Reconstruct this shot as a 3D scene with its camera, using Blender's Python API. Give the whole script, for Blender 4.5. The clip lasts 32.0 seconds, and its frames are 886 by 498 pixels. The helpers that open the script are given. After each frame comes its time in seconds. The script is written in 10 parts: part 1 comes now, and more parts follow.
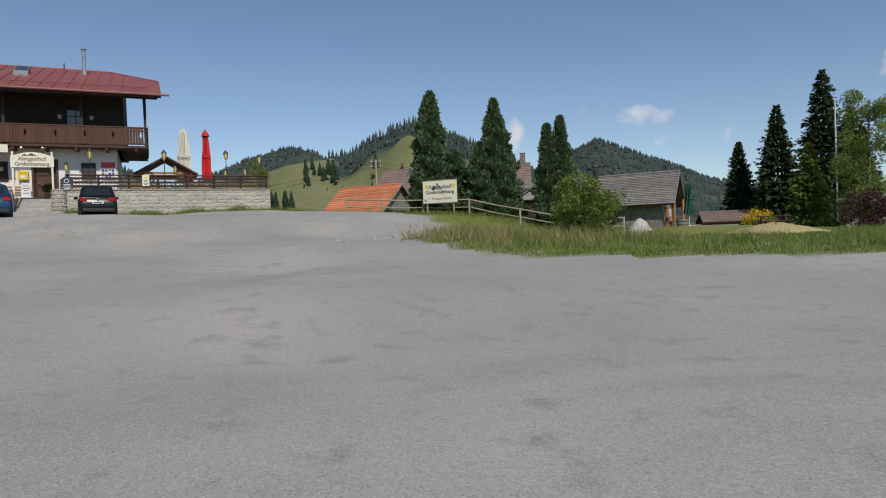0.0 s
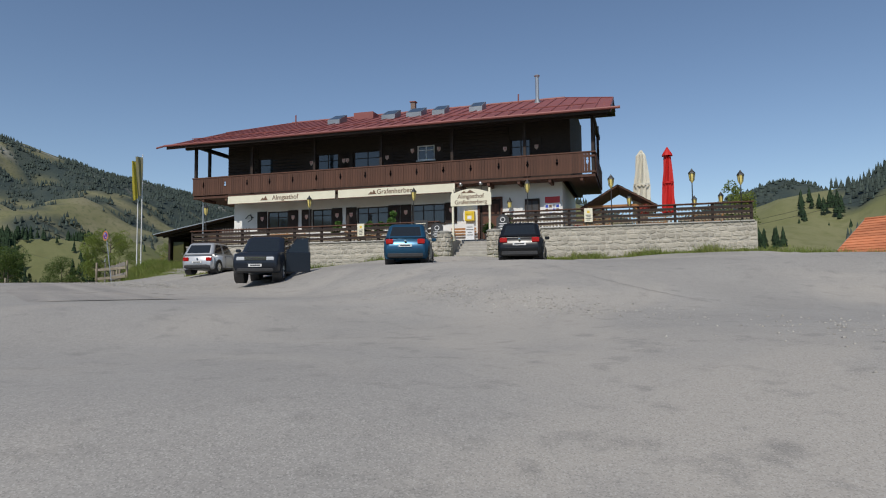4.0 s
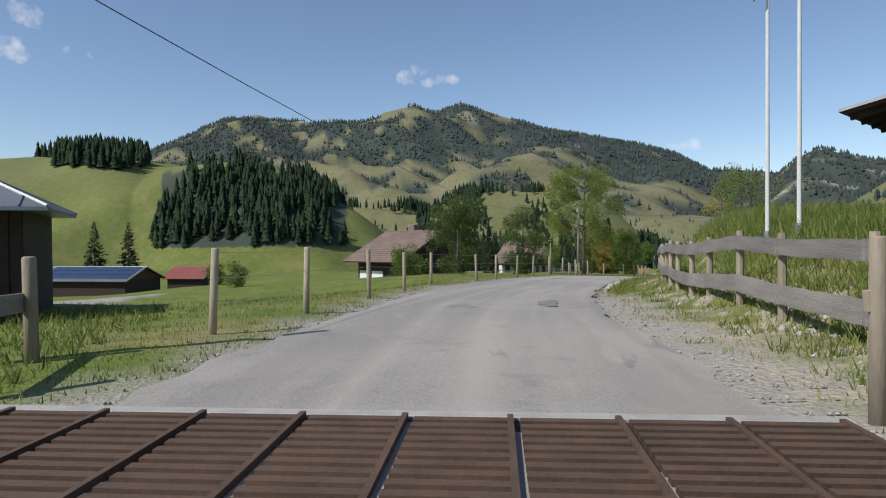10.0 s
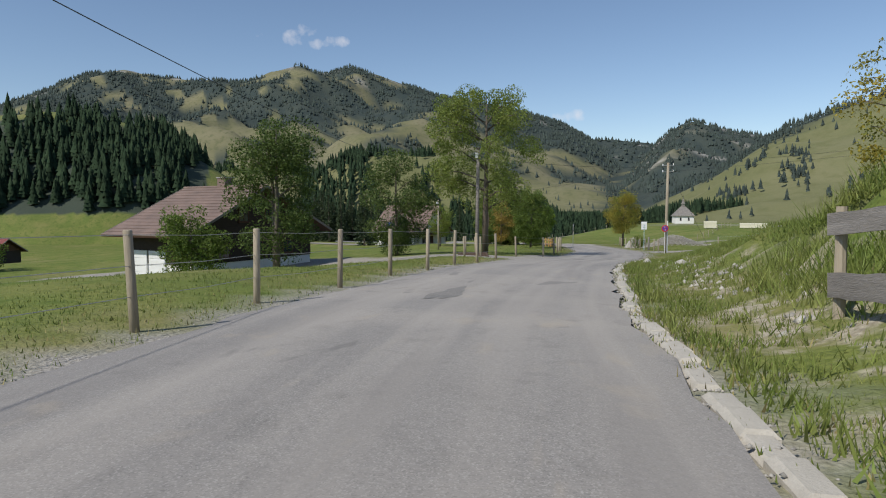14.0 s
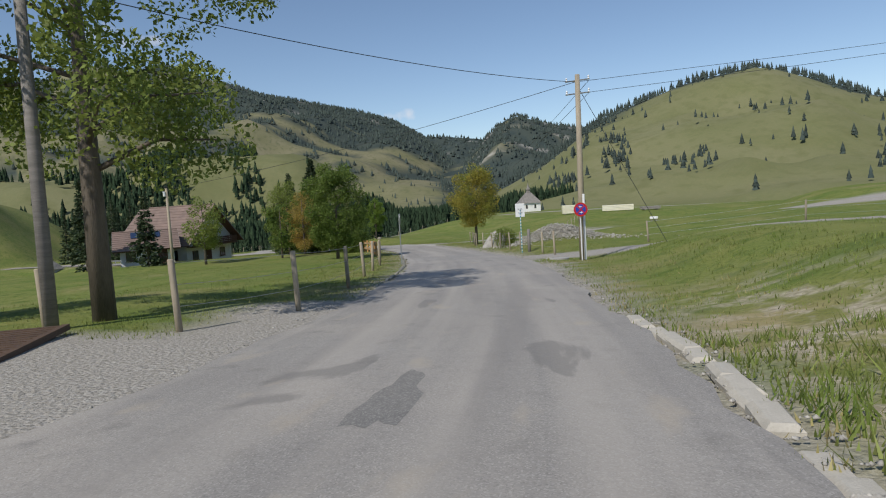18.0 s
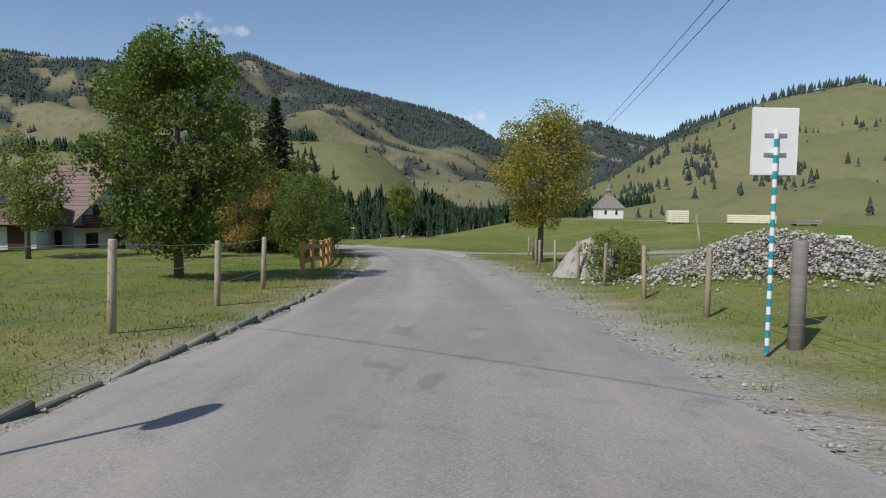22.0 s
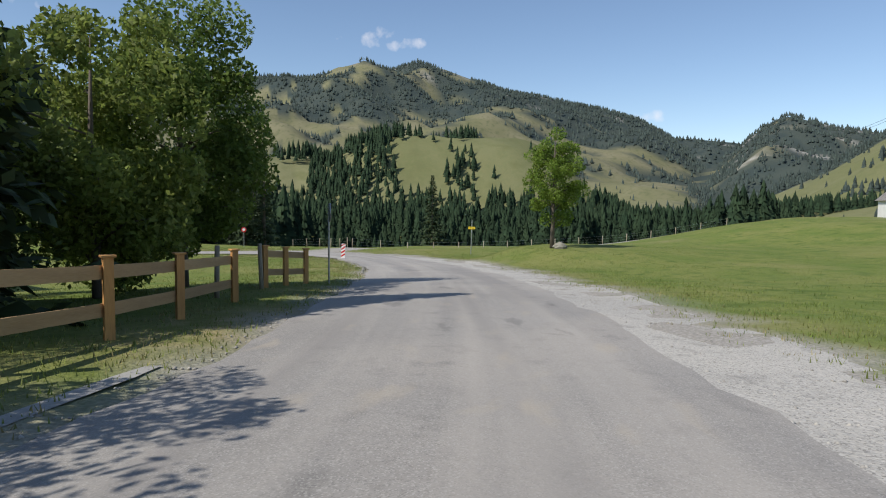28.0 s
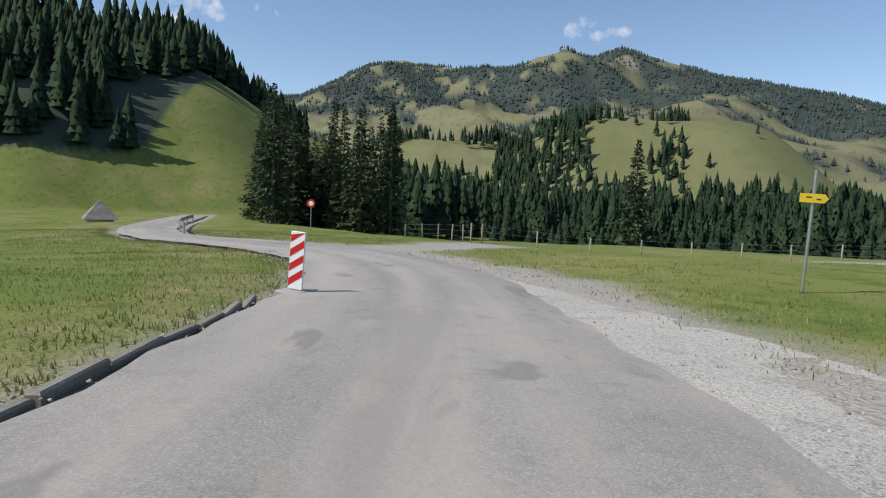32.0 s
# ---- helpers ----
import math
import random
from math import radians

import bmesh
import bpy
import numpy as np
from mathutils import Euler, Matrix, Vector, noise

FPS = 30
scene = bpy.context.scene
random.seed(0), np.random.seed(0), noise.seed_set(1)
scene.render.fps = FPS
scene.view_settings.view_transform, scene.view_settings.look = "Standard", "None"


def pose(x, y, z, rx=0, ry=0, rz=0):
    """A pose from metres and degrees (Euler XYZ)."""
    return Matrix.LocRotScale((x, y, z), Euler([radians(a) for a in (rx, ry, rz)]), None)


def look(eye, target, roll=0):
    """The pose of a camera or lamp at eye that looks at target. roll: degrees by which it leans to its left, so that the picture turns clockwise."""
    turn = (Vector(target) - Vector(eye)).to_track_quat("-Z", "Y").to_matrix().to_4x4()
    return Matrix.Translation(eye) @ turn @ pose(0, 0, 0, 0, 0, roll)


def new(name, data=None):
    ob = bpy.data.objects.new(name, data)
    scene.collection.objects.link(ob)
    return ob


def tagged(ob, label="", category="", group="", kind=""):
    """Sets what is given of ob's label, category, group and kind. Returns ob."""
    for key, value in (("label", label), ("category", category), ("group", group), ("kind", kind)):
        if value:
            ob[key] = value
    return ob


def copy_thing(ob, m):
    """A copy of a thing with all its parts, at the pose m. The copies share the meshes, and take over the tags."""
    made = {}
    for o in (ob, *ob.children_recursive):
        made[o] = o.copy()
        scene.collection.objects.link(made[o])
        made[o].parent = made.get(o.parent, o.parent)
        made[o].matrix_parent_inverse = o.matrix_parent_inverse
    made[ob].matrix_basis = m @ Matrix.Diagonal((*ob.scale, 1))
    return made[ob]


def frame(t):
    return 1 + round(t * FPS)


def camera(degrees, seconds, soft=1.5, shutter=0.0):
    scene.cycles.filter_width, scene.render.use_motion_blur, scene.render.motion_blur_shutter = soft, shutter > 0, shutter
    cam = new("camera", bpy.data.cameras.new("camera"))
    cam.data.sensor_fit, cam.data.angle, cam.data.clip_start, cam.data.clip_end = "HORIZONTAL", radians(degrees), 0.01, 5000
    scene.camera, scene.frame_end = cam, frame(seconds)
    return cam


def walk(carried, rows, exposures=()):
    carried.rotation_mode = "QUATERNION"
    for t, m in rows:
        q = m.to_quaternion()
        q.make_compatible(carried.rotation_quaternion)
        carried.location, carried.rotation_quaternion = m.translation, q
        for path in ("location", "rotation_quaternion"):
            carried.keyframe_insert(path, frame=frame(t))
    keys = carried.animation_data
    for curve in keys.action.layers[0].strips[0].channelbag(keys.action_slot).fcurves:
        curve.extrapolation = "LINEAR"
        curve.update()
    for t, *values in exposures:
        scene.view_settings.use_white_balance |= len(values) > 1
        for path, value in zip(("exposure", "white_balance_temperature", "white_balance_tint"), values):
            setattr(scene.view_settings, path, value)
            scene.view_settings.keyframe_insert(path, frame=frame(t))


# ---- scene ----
import itertools

cam = camera(69.2, 32.0, soft=1.1)
# seconds, place, turn (rx, ry, rz)
PATH = [
    (0, (0.00, -0.00, 1.72), (89.02, 2.10, -0.41)),
    (0.5, (0.16, 1.50, 1.75), (89.27, 2.74, -0.10)),
    (1, (0.24, 2.76, 1.78), (90.33, 2.79, 0.64)),
    (1.5, (0.27, 4.07, 1.82), (91.02, 2.56, 2.66)),
    (2, (0.23, 5.52, 1.89), (91.84, 2.57, 6.59)),
    (2.5, (-0.04, 7.06, 1.99), (93.48, 2.18, 12.02)),
    (3, (-0.63, 8.59, 2.11), (94.48, 1.19, 19.86)),
    (3.5, (-1.61, 10.11, 2.25), (94.18, 0.85, 29.76)),
    (4, (-3.00, 11.57, 2.41), (93.56, 0.56, 40.70)),
    (4.5, (-4.89, 12.93, 2.58), (92.48, 0.78, 52.20)),
    (5.5, (-10.85, 16.07, 2.92), (91.05, 0.63, 72.10)),
    (6.5, (-19.03, 18.49, 3.36), (93.13, 0.23, 81.20)),
    (7, (-23.12, 19.41, 3.62), (92.54, -0.11, 81.74)),
    (7.5, (-27.13, 20.36, 3.86), (92.21, -0.73, 81.94)),
    (8, (-30.89, 21.23, 4.04), (91.68, -0.81, 81.75)),
    (8.5, (-34.51, 22.08, 4.17), (91.07, -0.74, 81.24)),
    (9, (-38.00, 22.94, 4.24), (90.47, -1.06, 80.58)),
    (9.5, (-41.35, 23.81, 4.30), (90.11, -0.80, 79.57)),
    (10, (-44.88, 24.90, 4.40), (89.12, 0.45, 77.91)),
    (10.5, (-48.19, 25.99, 4.42), (88.43, 1.67, 76.33)),
    (11, (-51.50, 27.12, 4.40), (87.91, 1.98, 74.67)),
    (11.5, (-54.78, 28.17, 4.31), (87.21, 1.84, 73.14)),
    (12, (-57.53, 29.23, 4.31), (87.44, 1.33, 72.17)),
    (12.5, (-60.00, 30.33, 4.19), (86.85, 1.36, 71.70)),
    (13, (-62.52, 31.54, 4.07), (86.76, 0.99, 71.08)),
    (13.5, (-65.00, 32.89, 3.98), (86.48, 0.42, 69.81)),
    (14, (-67.85, 34.42, 3.90), (86.12, 0.34, 68.29)),
    (14.5, (-70.92, 36.10, 3.80), (86.15, 1.32, 66.62)),
    (16.5, (-84.67, 45.04, 3.18), (85.97, 3.09, 60.49)),
    (17, (-87.94, 47.36, 2.98), (85.79, 3.54, 58.52)),
    (17.5, (-91.16, 49.87, 2.80), (85.78, 3.27, 56.17)),
    (18, (-94.22, 52.48, 2.53), (85.65, 3.54, 53.99)),
    (18.5, (-97.09, 54.94, 2.27), (86.31, 2.98, 52.81)),
    (19, (-99.63, 57.16, 2.03), (85.45, 1.72, 52.48)),
    (19.5, (-102.37, 59.45, 1.83), (85.93, 1.09, 53.20)),
    (20, (-105.19, 61.80, 1.63), (86.20, 0.95, 54.09)),
    (20.5, (-108.55, 64.57, 1.44), (86.15, 0.70, 55.67)),
    (21, (-112.21, 67.40, 1.20), (86.10, 0.39, 57.19)),
    (21.5, (-115.94, 70.27, 1.03), (85.90, -0.10, 58.43)),
    (22, (-119.22, 72.49, 0.78), (85.98, -0.63, 59.76)),
    (22.5, (-121.91, 74.13, 0.60), (85.99, -0.31, 60.77)),
    (23, (-124.74, 75.79, 0.37), (86.25, -0.30, 61.68)),
    (23.5, (-127.65, 77.68, 0.14), (85.99, -0.99, 62.64)),
    (24, (-131.09, 79.63, -0.02), (86.33, -0.99, 63.57)),
    (24.5, (-134.26, 81.43, -0.16), (86.37, -0.71, 64.25)),
    (25, (-137.44, 83.21, -0.33), (86.22, -0.66, 65.09)),
    (25.5, (-140.43, 84.85, -0.51), (86.32, -0.76, 66.10)),
    (27.5, (-152.12, 90.40, -0.97), (86.26, -0.46, 72.59)),
    (28, (-155.76, 91.76, -1.08), (86.18, -0.59, 74.70)),
    (28.5, (-159.53, 93.05, -1.27), (85.97, -0.68, 75.91)),
    (29, (-163.34, 94.27, -1.47), (86.05, -0.57, 76.86)),
    (29.5, (-167.15, 95.36, -1.69), (86.23, -0.42, 77.90)),
    (30, (-171.42, 96.54, -1.94), (86.11, -0.41, 78.97)),
    (30.5, (-176.01, 97.68, -2.23), (85.76, -0.84, 80.82)),
    (31, (-180.66, 98.66, -2.50), (85.78, -1.51, 83.79)),
    (31.5, (-185.45, 99.37, -2.76), (85.61, -1.84, 87.84)),
    (32, (-190.12, 99.77, -3.04), (85.08, -2.38, 91.76)),
]
walk(cam, [(t, pose(*e, *r)) for t, e, r in PATH], [(0, -0.12), (4.5, -0.1), (7, 0.12), (10, 0.22), (14, 0.08), (19, 0.05), (25, 0.22), (29, 0.35), (32, 0.35)])

# ---- daylight ----
SUN = Vector((0.34, -0.94, 1.05)).normalized()
world = bpy.data.worlds.new("world")
scene.world = world
world.use_nodes = True
wn, wl = world.node_tree.nodes, world.node_tree.links
sky = wn.new("ShaderNodeTexSky")
sky.sky_type = "NISHITA"
sky.sun_disc = False
sky.sun_elevation = math.asin(SUN.z)
sky.sun_rotation = math.atan2(SUN.x, SUN.y)
sky.air_density, sky.dust_density, sky.ozone_density, sky.altitude = 1.0, 0.6, 1.6, 1100
bg = wn["Background"]
bg.inputs[1].default_value = 0.11
# small fair-weather clouds low over the hills: (azimuth, elevation, half width, half height in degrees)
CLOUDS = [(81.3, 14.3, 2.0, 0.9), (78.4, 13.8, 1.9, 0.45), (-13.3, 10.4, 1.3, 0.5), (-19.2, 9.8, 3.2, 0.8), (-7.0, 8.6, 1.8, 1.2), (-36.5, 10.6, 1.8, 1.5), (-25.2, 7.4, 1.8, 0.7), (-20.1, 7.4, 1.4, 0.5),
          (118.5, 17.6, 5.0, 3.4), (110, 16.7, 1.5, 0.8), (112.1, 14.0, 1.9, 0.7), (116.5, 12.6, 2.2, 0.8), (107.5, 14.3, 1.2, 0.5), (56.5, 7.6, 1.8, 0.5), (121, 10.0, 2.6, 0.9)]
geo = wn.new("ShaderNodeTexCoord")
nz = wn.new("ShaderNodeTexNoise")
nz.inputs["Scale"].default_value, nz.inputs["Detail"].default_value = 26.0, 7.0
wl.new(geo.outputs["Generated"], nz.inputs["Vector"])


def wmath(op, a, b=None):
    n = wn.new("ShaderNodeMath")
    n.operation = op
    for k, v in enumerate((a, b)):
        if v is None:
            continue
        if isinstance(v, (int, float)):
            n.inputs[k].default_value = v
        else:
            wl.new(v, n.inputs[k])
    return n.outputs[0]


total = None
for az, el, hw, hh in CLOUDS:
    hw, hh = hw * 1.4, hh * 1.45
    a, e = radians(az), radians(el)
    d = Vector((-math.sin(a) * math.cos(e), math.cos(a) * math.cos(e), math.sin(e)))
    right = Vector((math.cos(a), math.sin(a), 0))
    up = right.cross(d) * -1
    dots = []
    for v, wdt in ((right, hw), (up, hh)):
        dp = wn.new("ShaderNodeVectorMath")
        dp.operation = "DOT_PRODUCT"
        wl.new(geo.outputs["Generated"], dp.inputs[0])
        dp.inputs[1].default_value = v
        off = wmath("SUBTRACT", dp.outputs["Value"], d.dot(v))
        dots.append(wmath("POWER", wmath("ABSOLUTE", wmath("DIVIDE", off, math.sin(radians(wdt)))), 2.0))
    fd = wn.new("ShaderNodeVectorMath")
    fd.operation = "DOT_PRODUCT"
    wl.new(geo.outputs["Generated"], fd.inputs[0])
    fd.inputs[1].default_value = d
    near = wmath("GREATER_THAN", fd.outputs["Value"], 0.9)
    m = wmath("MULTIPLY", wmath("SUBTRACT", 1.0, wmath("ADD", dots[0], dots[1])), near)
    total = m if total is None else wmath("MAXIMUM", total, m)
dens = wmath("ADD", wmath("MULTIPLY", total, 0.55), wmath("MULTIPLY", wmath("SUBTRACT", nz.outputs["Fac"], 0.62), 3.2))
ramp = wn.new("ShaderNodeMapRange")
wl.new(dens, ramp.inputs[0])
ramp.inputs[1].default_value, ramp.inputs[2].default_value = 0.0, 0.75
ramp.clamp = True
fac = wmath("MULTIPLY", wmath("MULTIPLY", ramp.outputs[0], wmath("GREATER_THAN", total, 0.0)), 0.75)
mx = wn.new("ShaderNodeMix")
mx.data_type = "RGBA"
wl.new(fac, mx.inputs[0])
wl.new(sky.outputs[0], mx.inputs[6])
mx.inputs[7].default_value = (7.2, 7.0, 7.2, 1)
wl.new(mx.outputs[2], bg.inputs[0])

sun = new("sun", bpy.data.lights.new("sun", "SUN"))
sun.data.energy, sun.data.angle, sun.data.color = 3.6, radians(0.53), (1.0, 0.95, 0.87)
sun.matrix_world = look((0, 0, 60), Vector((0, 0, 60)) - SUN)
scene.view_settings.exposure = 0.0


# ---- materials ----
def mat(name, a, b=None, rough=0.8, scale=6.0, fine=60.0, bump=0.15, metal=0.0, vary=0.0, island=0.0, spec=0.5, stretch=None, depth=0.02):
    """Colours a and b mixed by coarse and fine noise, with fine relief; vary: by object; island: by loose piece."""
    m = bpy.data.materials.new(name)
    m.use_nodes = True
    n, l = m.node_tree.nodes, m.node_tree.links
    p = n["Principled BSDF"]
    b = b or tuple(0.72 * c for c in a)
    tc = n.new("ShaderNodeTexCoord")
    mp = n.new("ShaderNodeMapping")
    l.new(tc.outputs["Object"], mp.inputs[0])
    if stretch:
        mp.inputs["Scale"].default_value = stretch
    n1, n2 = n.new("ShaderNodeTexNoise"), n.new("ShaderNodeTexNoise")
    n1.inputs["Scale"].default_value, n1.inputs["Detail"].default_value = scale, 6
    n2.inputs["Scale"].default_value, n2.inputs["Detail"].default_value = fine, 4
    l.new(mp.outputs[0], n1.inputs[0])
    l.new(mp.outputs[0], n2.inputs[0])
    ad = n.new("ShaderNodeMath")
    ad.operation = "MULTIPLY_ADD"
    l.new(n2.outputs["Fac"], ad.inputs[0])
    ad.inputs[1].default_value = 0.6
    l.new(n1.outputs["Fac"], ad.inputs[2])
    mr = n.new("ShaderNodeMapRange")
    mr.inputs[1].default_value, mr.inputs[2].default_value = 0.55, 1.05
    l.new(ad.outputs[0], mr.inputs[0])
    mi = n.new("ShaderNodeMix")
    mi.data_type = "RGBA"
    l.new(mr.outputs[0], mi.inputs[0])
    mi.inputs[6].default_value, mi.inputs[7].default_value = (*a, 1), (*b, 1)
    col = mi.outputs[2]
    if vary or island:
        src = n.new("ShaderNodeObjectInfo").outputs["Random"] if vary else n.new("ShaderNodeNewGeometry").outputs["Random Per Island"]
        r2 = n.new("ShaderNodeMapRange")
        amt = vary or island
        r2.inputs[3].default_value, r2.inputs[4].default_value = 1 - amt, 1 + amt
        l.new(src, r2.inputs[0])
        hs = n.new("ShaderNodeHueSaturation")
        l.new(r2.outputs[0], hs.inputs["Value"])
        l.new(col, hs.inputs["Color"])
        col = hs.outputs[0]
    l.new(col, p.inputs["Base Color"])
    p.inputs["Roughness"].default_value, p.inputs["Metallic"].default_value = rough, metal
    p.inputs["Specular IOR Level"].default_value = spec
    if bump:
        bp = n.new("ShaderNodeBump")
        bp.inputs["Strength"].default_value, bp.inputs["Distance"].default_value = bump, depth
        l.new(n2.outputs["Fac"], bp.inputs["Height"])
        l.new(bp.outputs[0], p.inputs["Normal"])
    return m


def leafmat(name, a, b, through_=0.35):
    m = mat(name, a, b, rough=0.6, scale=0.7, fine=7.0, bump=0, island=0.35, spec=0.3)
    n, l = m.node_tree.nodes, m.node_tree.links
    p = n["Principled BSDF"]
    tr = n.new("ShaderNodeBsdfTranslucent")
    ms = n.new("ShaderNodeMixShader")
    ms.inputs[0].default_value = through_
    l.new(p.inputs["Base Color"].links[0].from_socket, tr.inputs[0])
    l.new(p.outputs[0], ms.inputs[1])
    l.new(tr.outputs[0], ms.inputs[2])
    l.new(ms.outputs[0], n["Material Output"].inputs[0])
    return m


def glassmat(name, tint=(0.03, 0.04, 0.05)):
    m = mat(name, tint, tint, rough=0.05, bump=0)
    m.node_tree.nodes["Principled BSDF"].inputs["Coat Weight"].default_value = 0.6
    return m




def asphalt(name, pale, dark, warm, grain=80.0, bright=0.38, deep=0.35, bump=0.5, depth=0.01):
    """Old asphalt: bright aggregate in a dark binder, worn lighter and browner in broad patches."""
    m = mat(name, pale, dark, rough=0.9, scale=0.35, fine=14, bump=bump, depth=depth)
    n, l = m.node_tree.nodes, m.node_tree.links
    p = n["Principled BSDF"]
    base = p.inputs["Base Color"].links[0].from_socket
    tc = n.new("ShaderNodeTexCoord")

    def mixed(a, b, fac, lo, hi, kind="MIX", top=1.0):
        r = n.new("ShaderNodeMapRange")
        r.inputs[1].default_value, r.inputs[2].default_value, r.inputs[4].default_value = lo, hi, top
        l.new(fac, r.inputs[0])
        x = n.new("ShaderNodeMix")
        x.data_type, x.blend_type = "RGBA", kind
        l.new(r.outputs[0], x.inputs[0])
        l.new(a, x.inputs[6])
        x.inputs[7].default_value = (*b, 1)
        return x.outputs[2]
    st, sp, vo = n.new("ShaderNodeTexNoise"), n.new("ShaderNodeTexNoise"), n.new("ShaderNodeTexVoronoi")
    st.inputs["Scale"].default_value, st.inputs["Detail"].default_value, st.inputs["Distortion"].default_value = 0.16, 8, 1.2
    sp.inputs["Scale"].default_value, sp.inputs["Detail"].default_value = 2.2, 8
    vo.inputs["Scale"].default_value = grain
    for q in (st, sp, vo):
        l.new(tc.outputs["Object"], q.inputs["Vector"])
    c = mixed(base, warm, st.outputs["Fac"], 0.46, 0.62, "MIX", 0.75)
    c = mixed(c, tuple(v * 0.62 for v in dark), sp.outputs["Fac"], 0.56, 0.74, "MIX", 0.7)
    sep = n.new("ShaderNodeSeparateColor")
    l.new(vo.outputs["Color"], sep.inputs[0])
    c = mixed(c, (0.52, 0.50, 0.46), sep.outputs[0], 0.62, 1.0, "MIX", bright)
    c = mixed(c, (0.07, 0.068, 0.065), sep.outputs[1], 0.65, 1.0, "MIX", deep)
    l.new(c, p.inputs["Base Color"])
    return m


ASPHALT = asphalt("asphalt", (0.265, 0.250, 0.230), (0.325, 0.308, 0.282), (0.375, 0.345, 0.303))
ROADTOP = asphalt("road_asphalt", (0.238, 0.222, 0.204), (0.292, 0.274, 0.251), (0.338, 0.309, 0.274))


def lane_wear(m):
    """Streaks of wear and old repairs that run along the lane."""
    n, l = m.node_tree.nodes, m.node_tree.links
    p = n["Principled BSDF"]
    c = p.inputs["Base Color"].links[0].from_socket
    tc = n.new("ShaderNodeTexCoord")
    for (su, sv), sc, lo, hi, tint, amt in (((1.0, 0.03), 1.1, 0.42, 0.66, (0.41, 0.375, 0.33), 0.55), ((0.7, 0.05), 1.2, 0.50, 0.64, (0.215, 0.20, 0.186), 0.45),
                                            ((0.9, 0.3), 1.0, 0.64, 0.67, (0.15, 0.142, 0.133), 0.5), ((1.6, 0.6), 1.0, 0.60, 0.72, (0.40, 0.345, 0.27), 0.5)):
        mp = n.new("ShaderNodeMapping")
        mp.inputs["Scale"].default_value = (su, sv, 1)
        mp.inputs["Location"].default_value = (sc * 7 + su, lo * 31, 0)
        l.new(tc.outputs["UV"], mp.inputs[0])
        t = n.new("ShaderNodeTexNoise")
        t.inputs["Scale"].default_value, t.inputs["Detail"].default_value, t.inputs["Distortion"].default_value = sc, 5, 0.4
        l.new(mp.outputs[0], t.inputs[0])
        r = n.new("ShaderNodeMapRange")
        r.inputs[1].default_value, r.inputs[2].default_value, r.inputs[4].default_value = lo, hi, amt
        l.new(t.outputs["Fac"], r.inputs[0])
        x = n.new("ShaderNodeMix")
        x.data_type = "RGBA"
        l.new(r.outputs[0], x.inputs[0])
        l.new(c, x.inputs[6])
        x.inputs[7].default_value = (*tint, 1)
        c = x.outputs[2]
    l.new(c, p.inputs["Base Color"])


lane_wear(ROADTOP)
PATCH = asphalt("asphalt_patch", (0.165, 0.158, 0.148), (0.205, 0.196, 0.182), (0.22, 0.205, 0.185))
GRAVEL = asphalt("gravel", (0.44, 0.415, 0.375), (0.34, 0.32, 0.285), (0.47, 0.44, 0.39), 58.0, 0.6, 0.6, 1.0, 0.02)
KERB = mat("mossy_kerb", (0.27, 0.25, 0.21), (0.16, 0.155, 0.11), scale=3, fine=30, bump=0.5, vary=0.2)
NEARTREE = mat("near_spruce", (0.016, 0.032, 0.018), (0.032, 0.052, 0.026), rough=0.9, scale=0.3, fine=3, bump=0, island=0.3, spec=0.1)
PEBBLE = mat("pebble", (0.40, 0.38, 0.345), (0.27, 0.255, 0.225), rough=0.9, scale=3, fine=30, island=0.3)
CRACK = mat("crack_tar", (0.075, 0.073, 0.07), (0.12, 0.115, 0.108), rough=0.8)
GRASS = leafmat("grass_blades", (0.150, 0.215, 0.042), (0.245, 0.262, 0.078), 0.35)
STRAW = leafmat("dry_grass", (0.34, 0.29, 0.13), (0.25, 0.22, 0.09), 0.2)
LEAF = leafmat("maple_leaves", (0.105, 0.165, 0.032), (0.175, 0.235, 0.05), 0.45)
LEAF2 = leafmat("ash_leaves", (0.165, 0.225, 0.045), (0.26, 0.30, 0.075), 0.48)
DARKLEAF = leafmat("dark_leaves", (0.07, 0.112, 0.027), (0.12, 0.165, 0.042), 0.42)
YELLOWLEAF = leafmat("turning_leaves", (0.46, 0.34, 0.060), (0.165, 0.235, 0.045), 0.48)
GOLDLEAF = leafmat("golden_leaves", (0.42, 0.29, 0.07), (0.30, 0.245, 0.065), 0.4)
NEEDLE = leafmat("spruce_needles", (0.043, 0.068, 0.034), (0.060, 0.084, 0.033), 0.15)
NEEDLE2 = leafmat("larch_needles", (0.13, 0.18, 0.035), (0.19, 0.22, 0.05), 0.3)
THUJA = leafmat("cypress_foliage", (0.092, 0.142, 0.072), (0.130, 0.185, 0.085), 0.35)
# far spruces: blue-grey of distance haze mixed into the base colour
HAZETREE = mat("haze_tinted_spruce", (0.040, 0.056, 0.052), (0.058, 0.074, 0.062), rough=0.9, scale=0.05, fine=0.6, bump=0, island=0.3, spec=0.1)
BARK = mat("bark", (0.16, 0.13, 0.10), (0.08, 0.065, 0.05), scale=5, fine=40, bump=0.6, stretch=(1, 1, 0.2))
POSTWOOD = mat("post_wood", (0.40, 0.34, 0.25), (0.25, 0.21, 0.155), scale=3, fine=40, bump=0.4, stretch=(1, 1, 0.15), vary=0.2)
GREYWOOD = mat("weathered_board", (0.30, 0.275, 0.25), (0.16, 0.145, 0.13), scale=2, fine=30, bump=0.5, stretch=(0.3, 0.3, 4), vary=0.15)
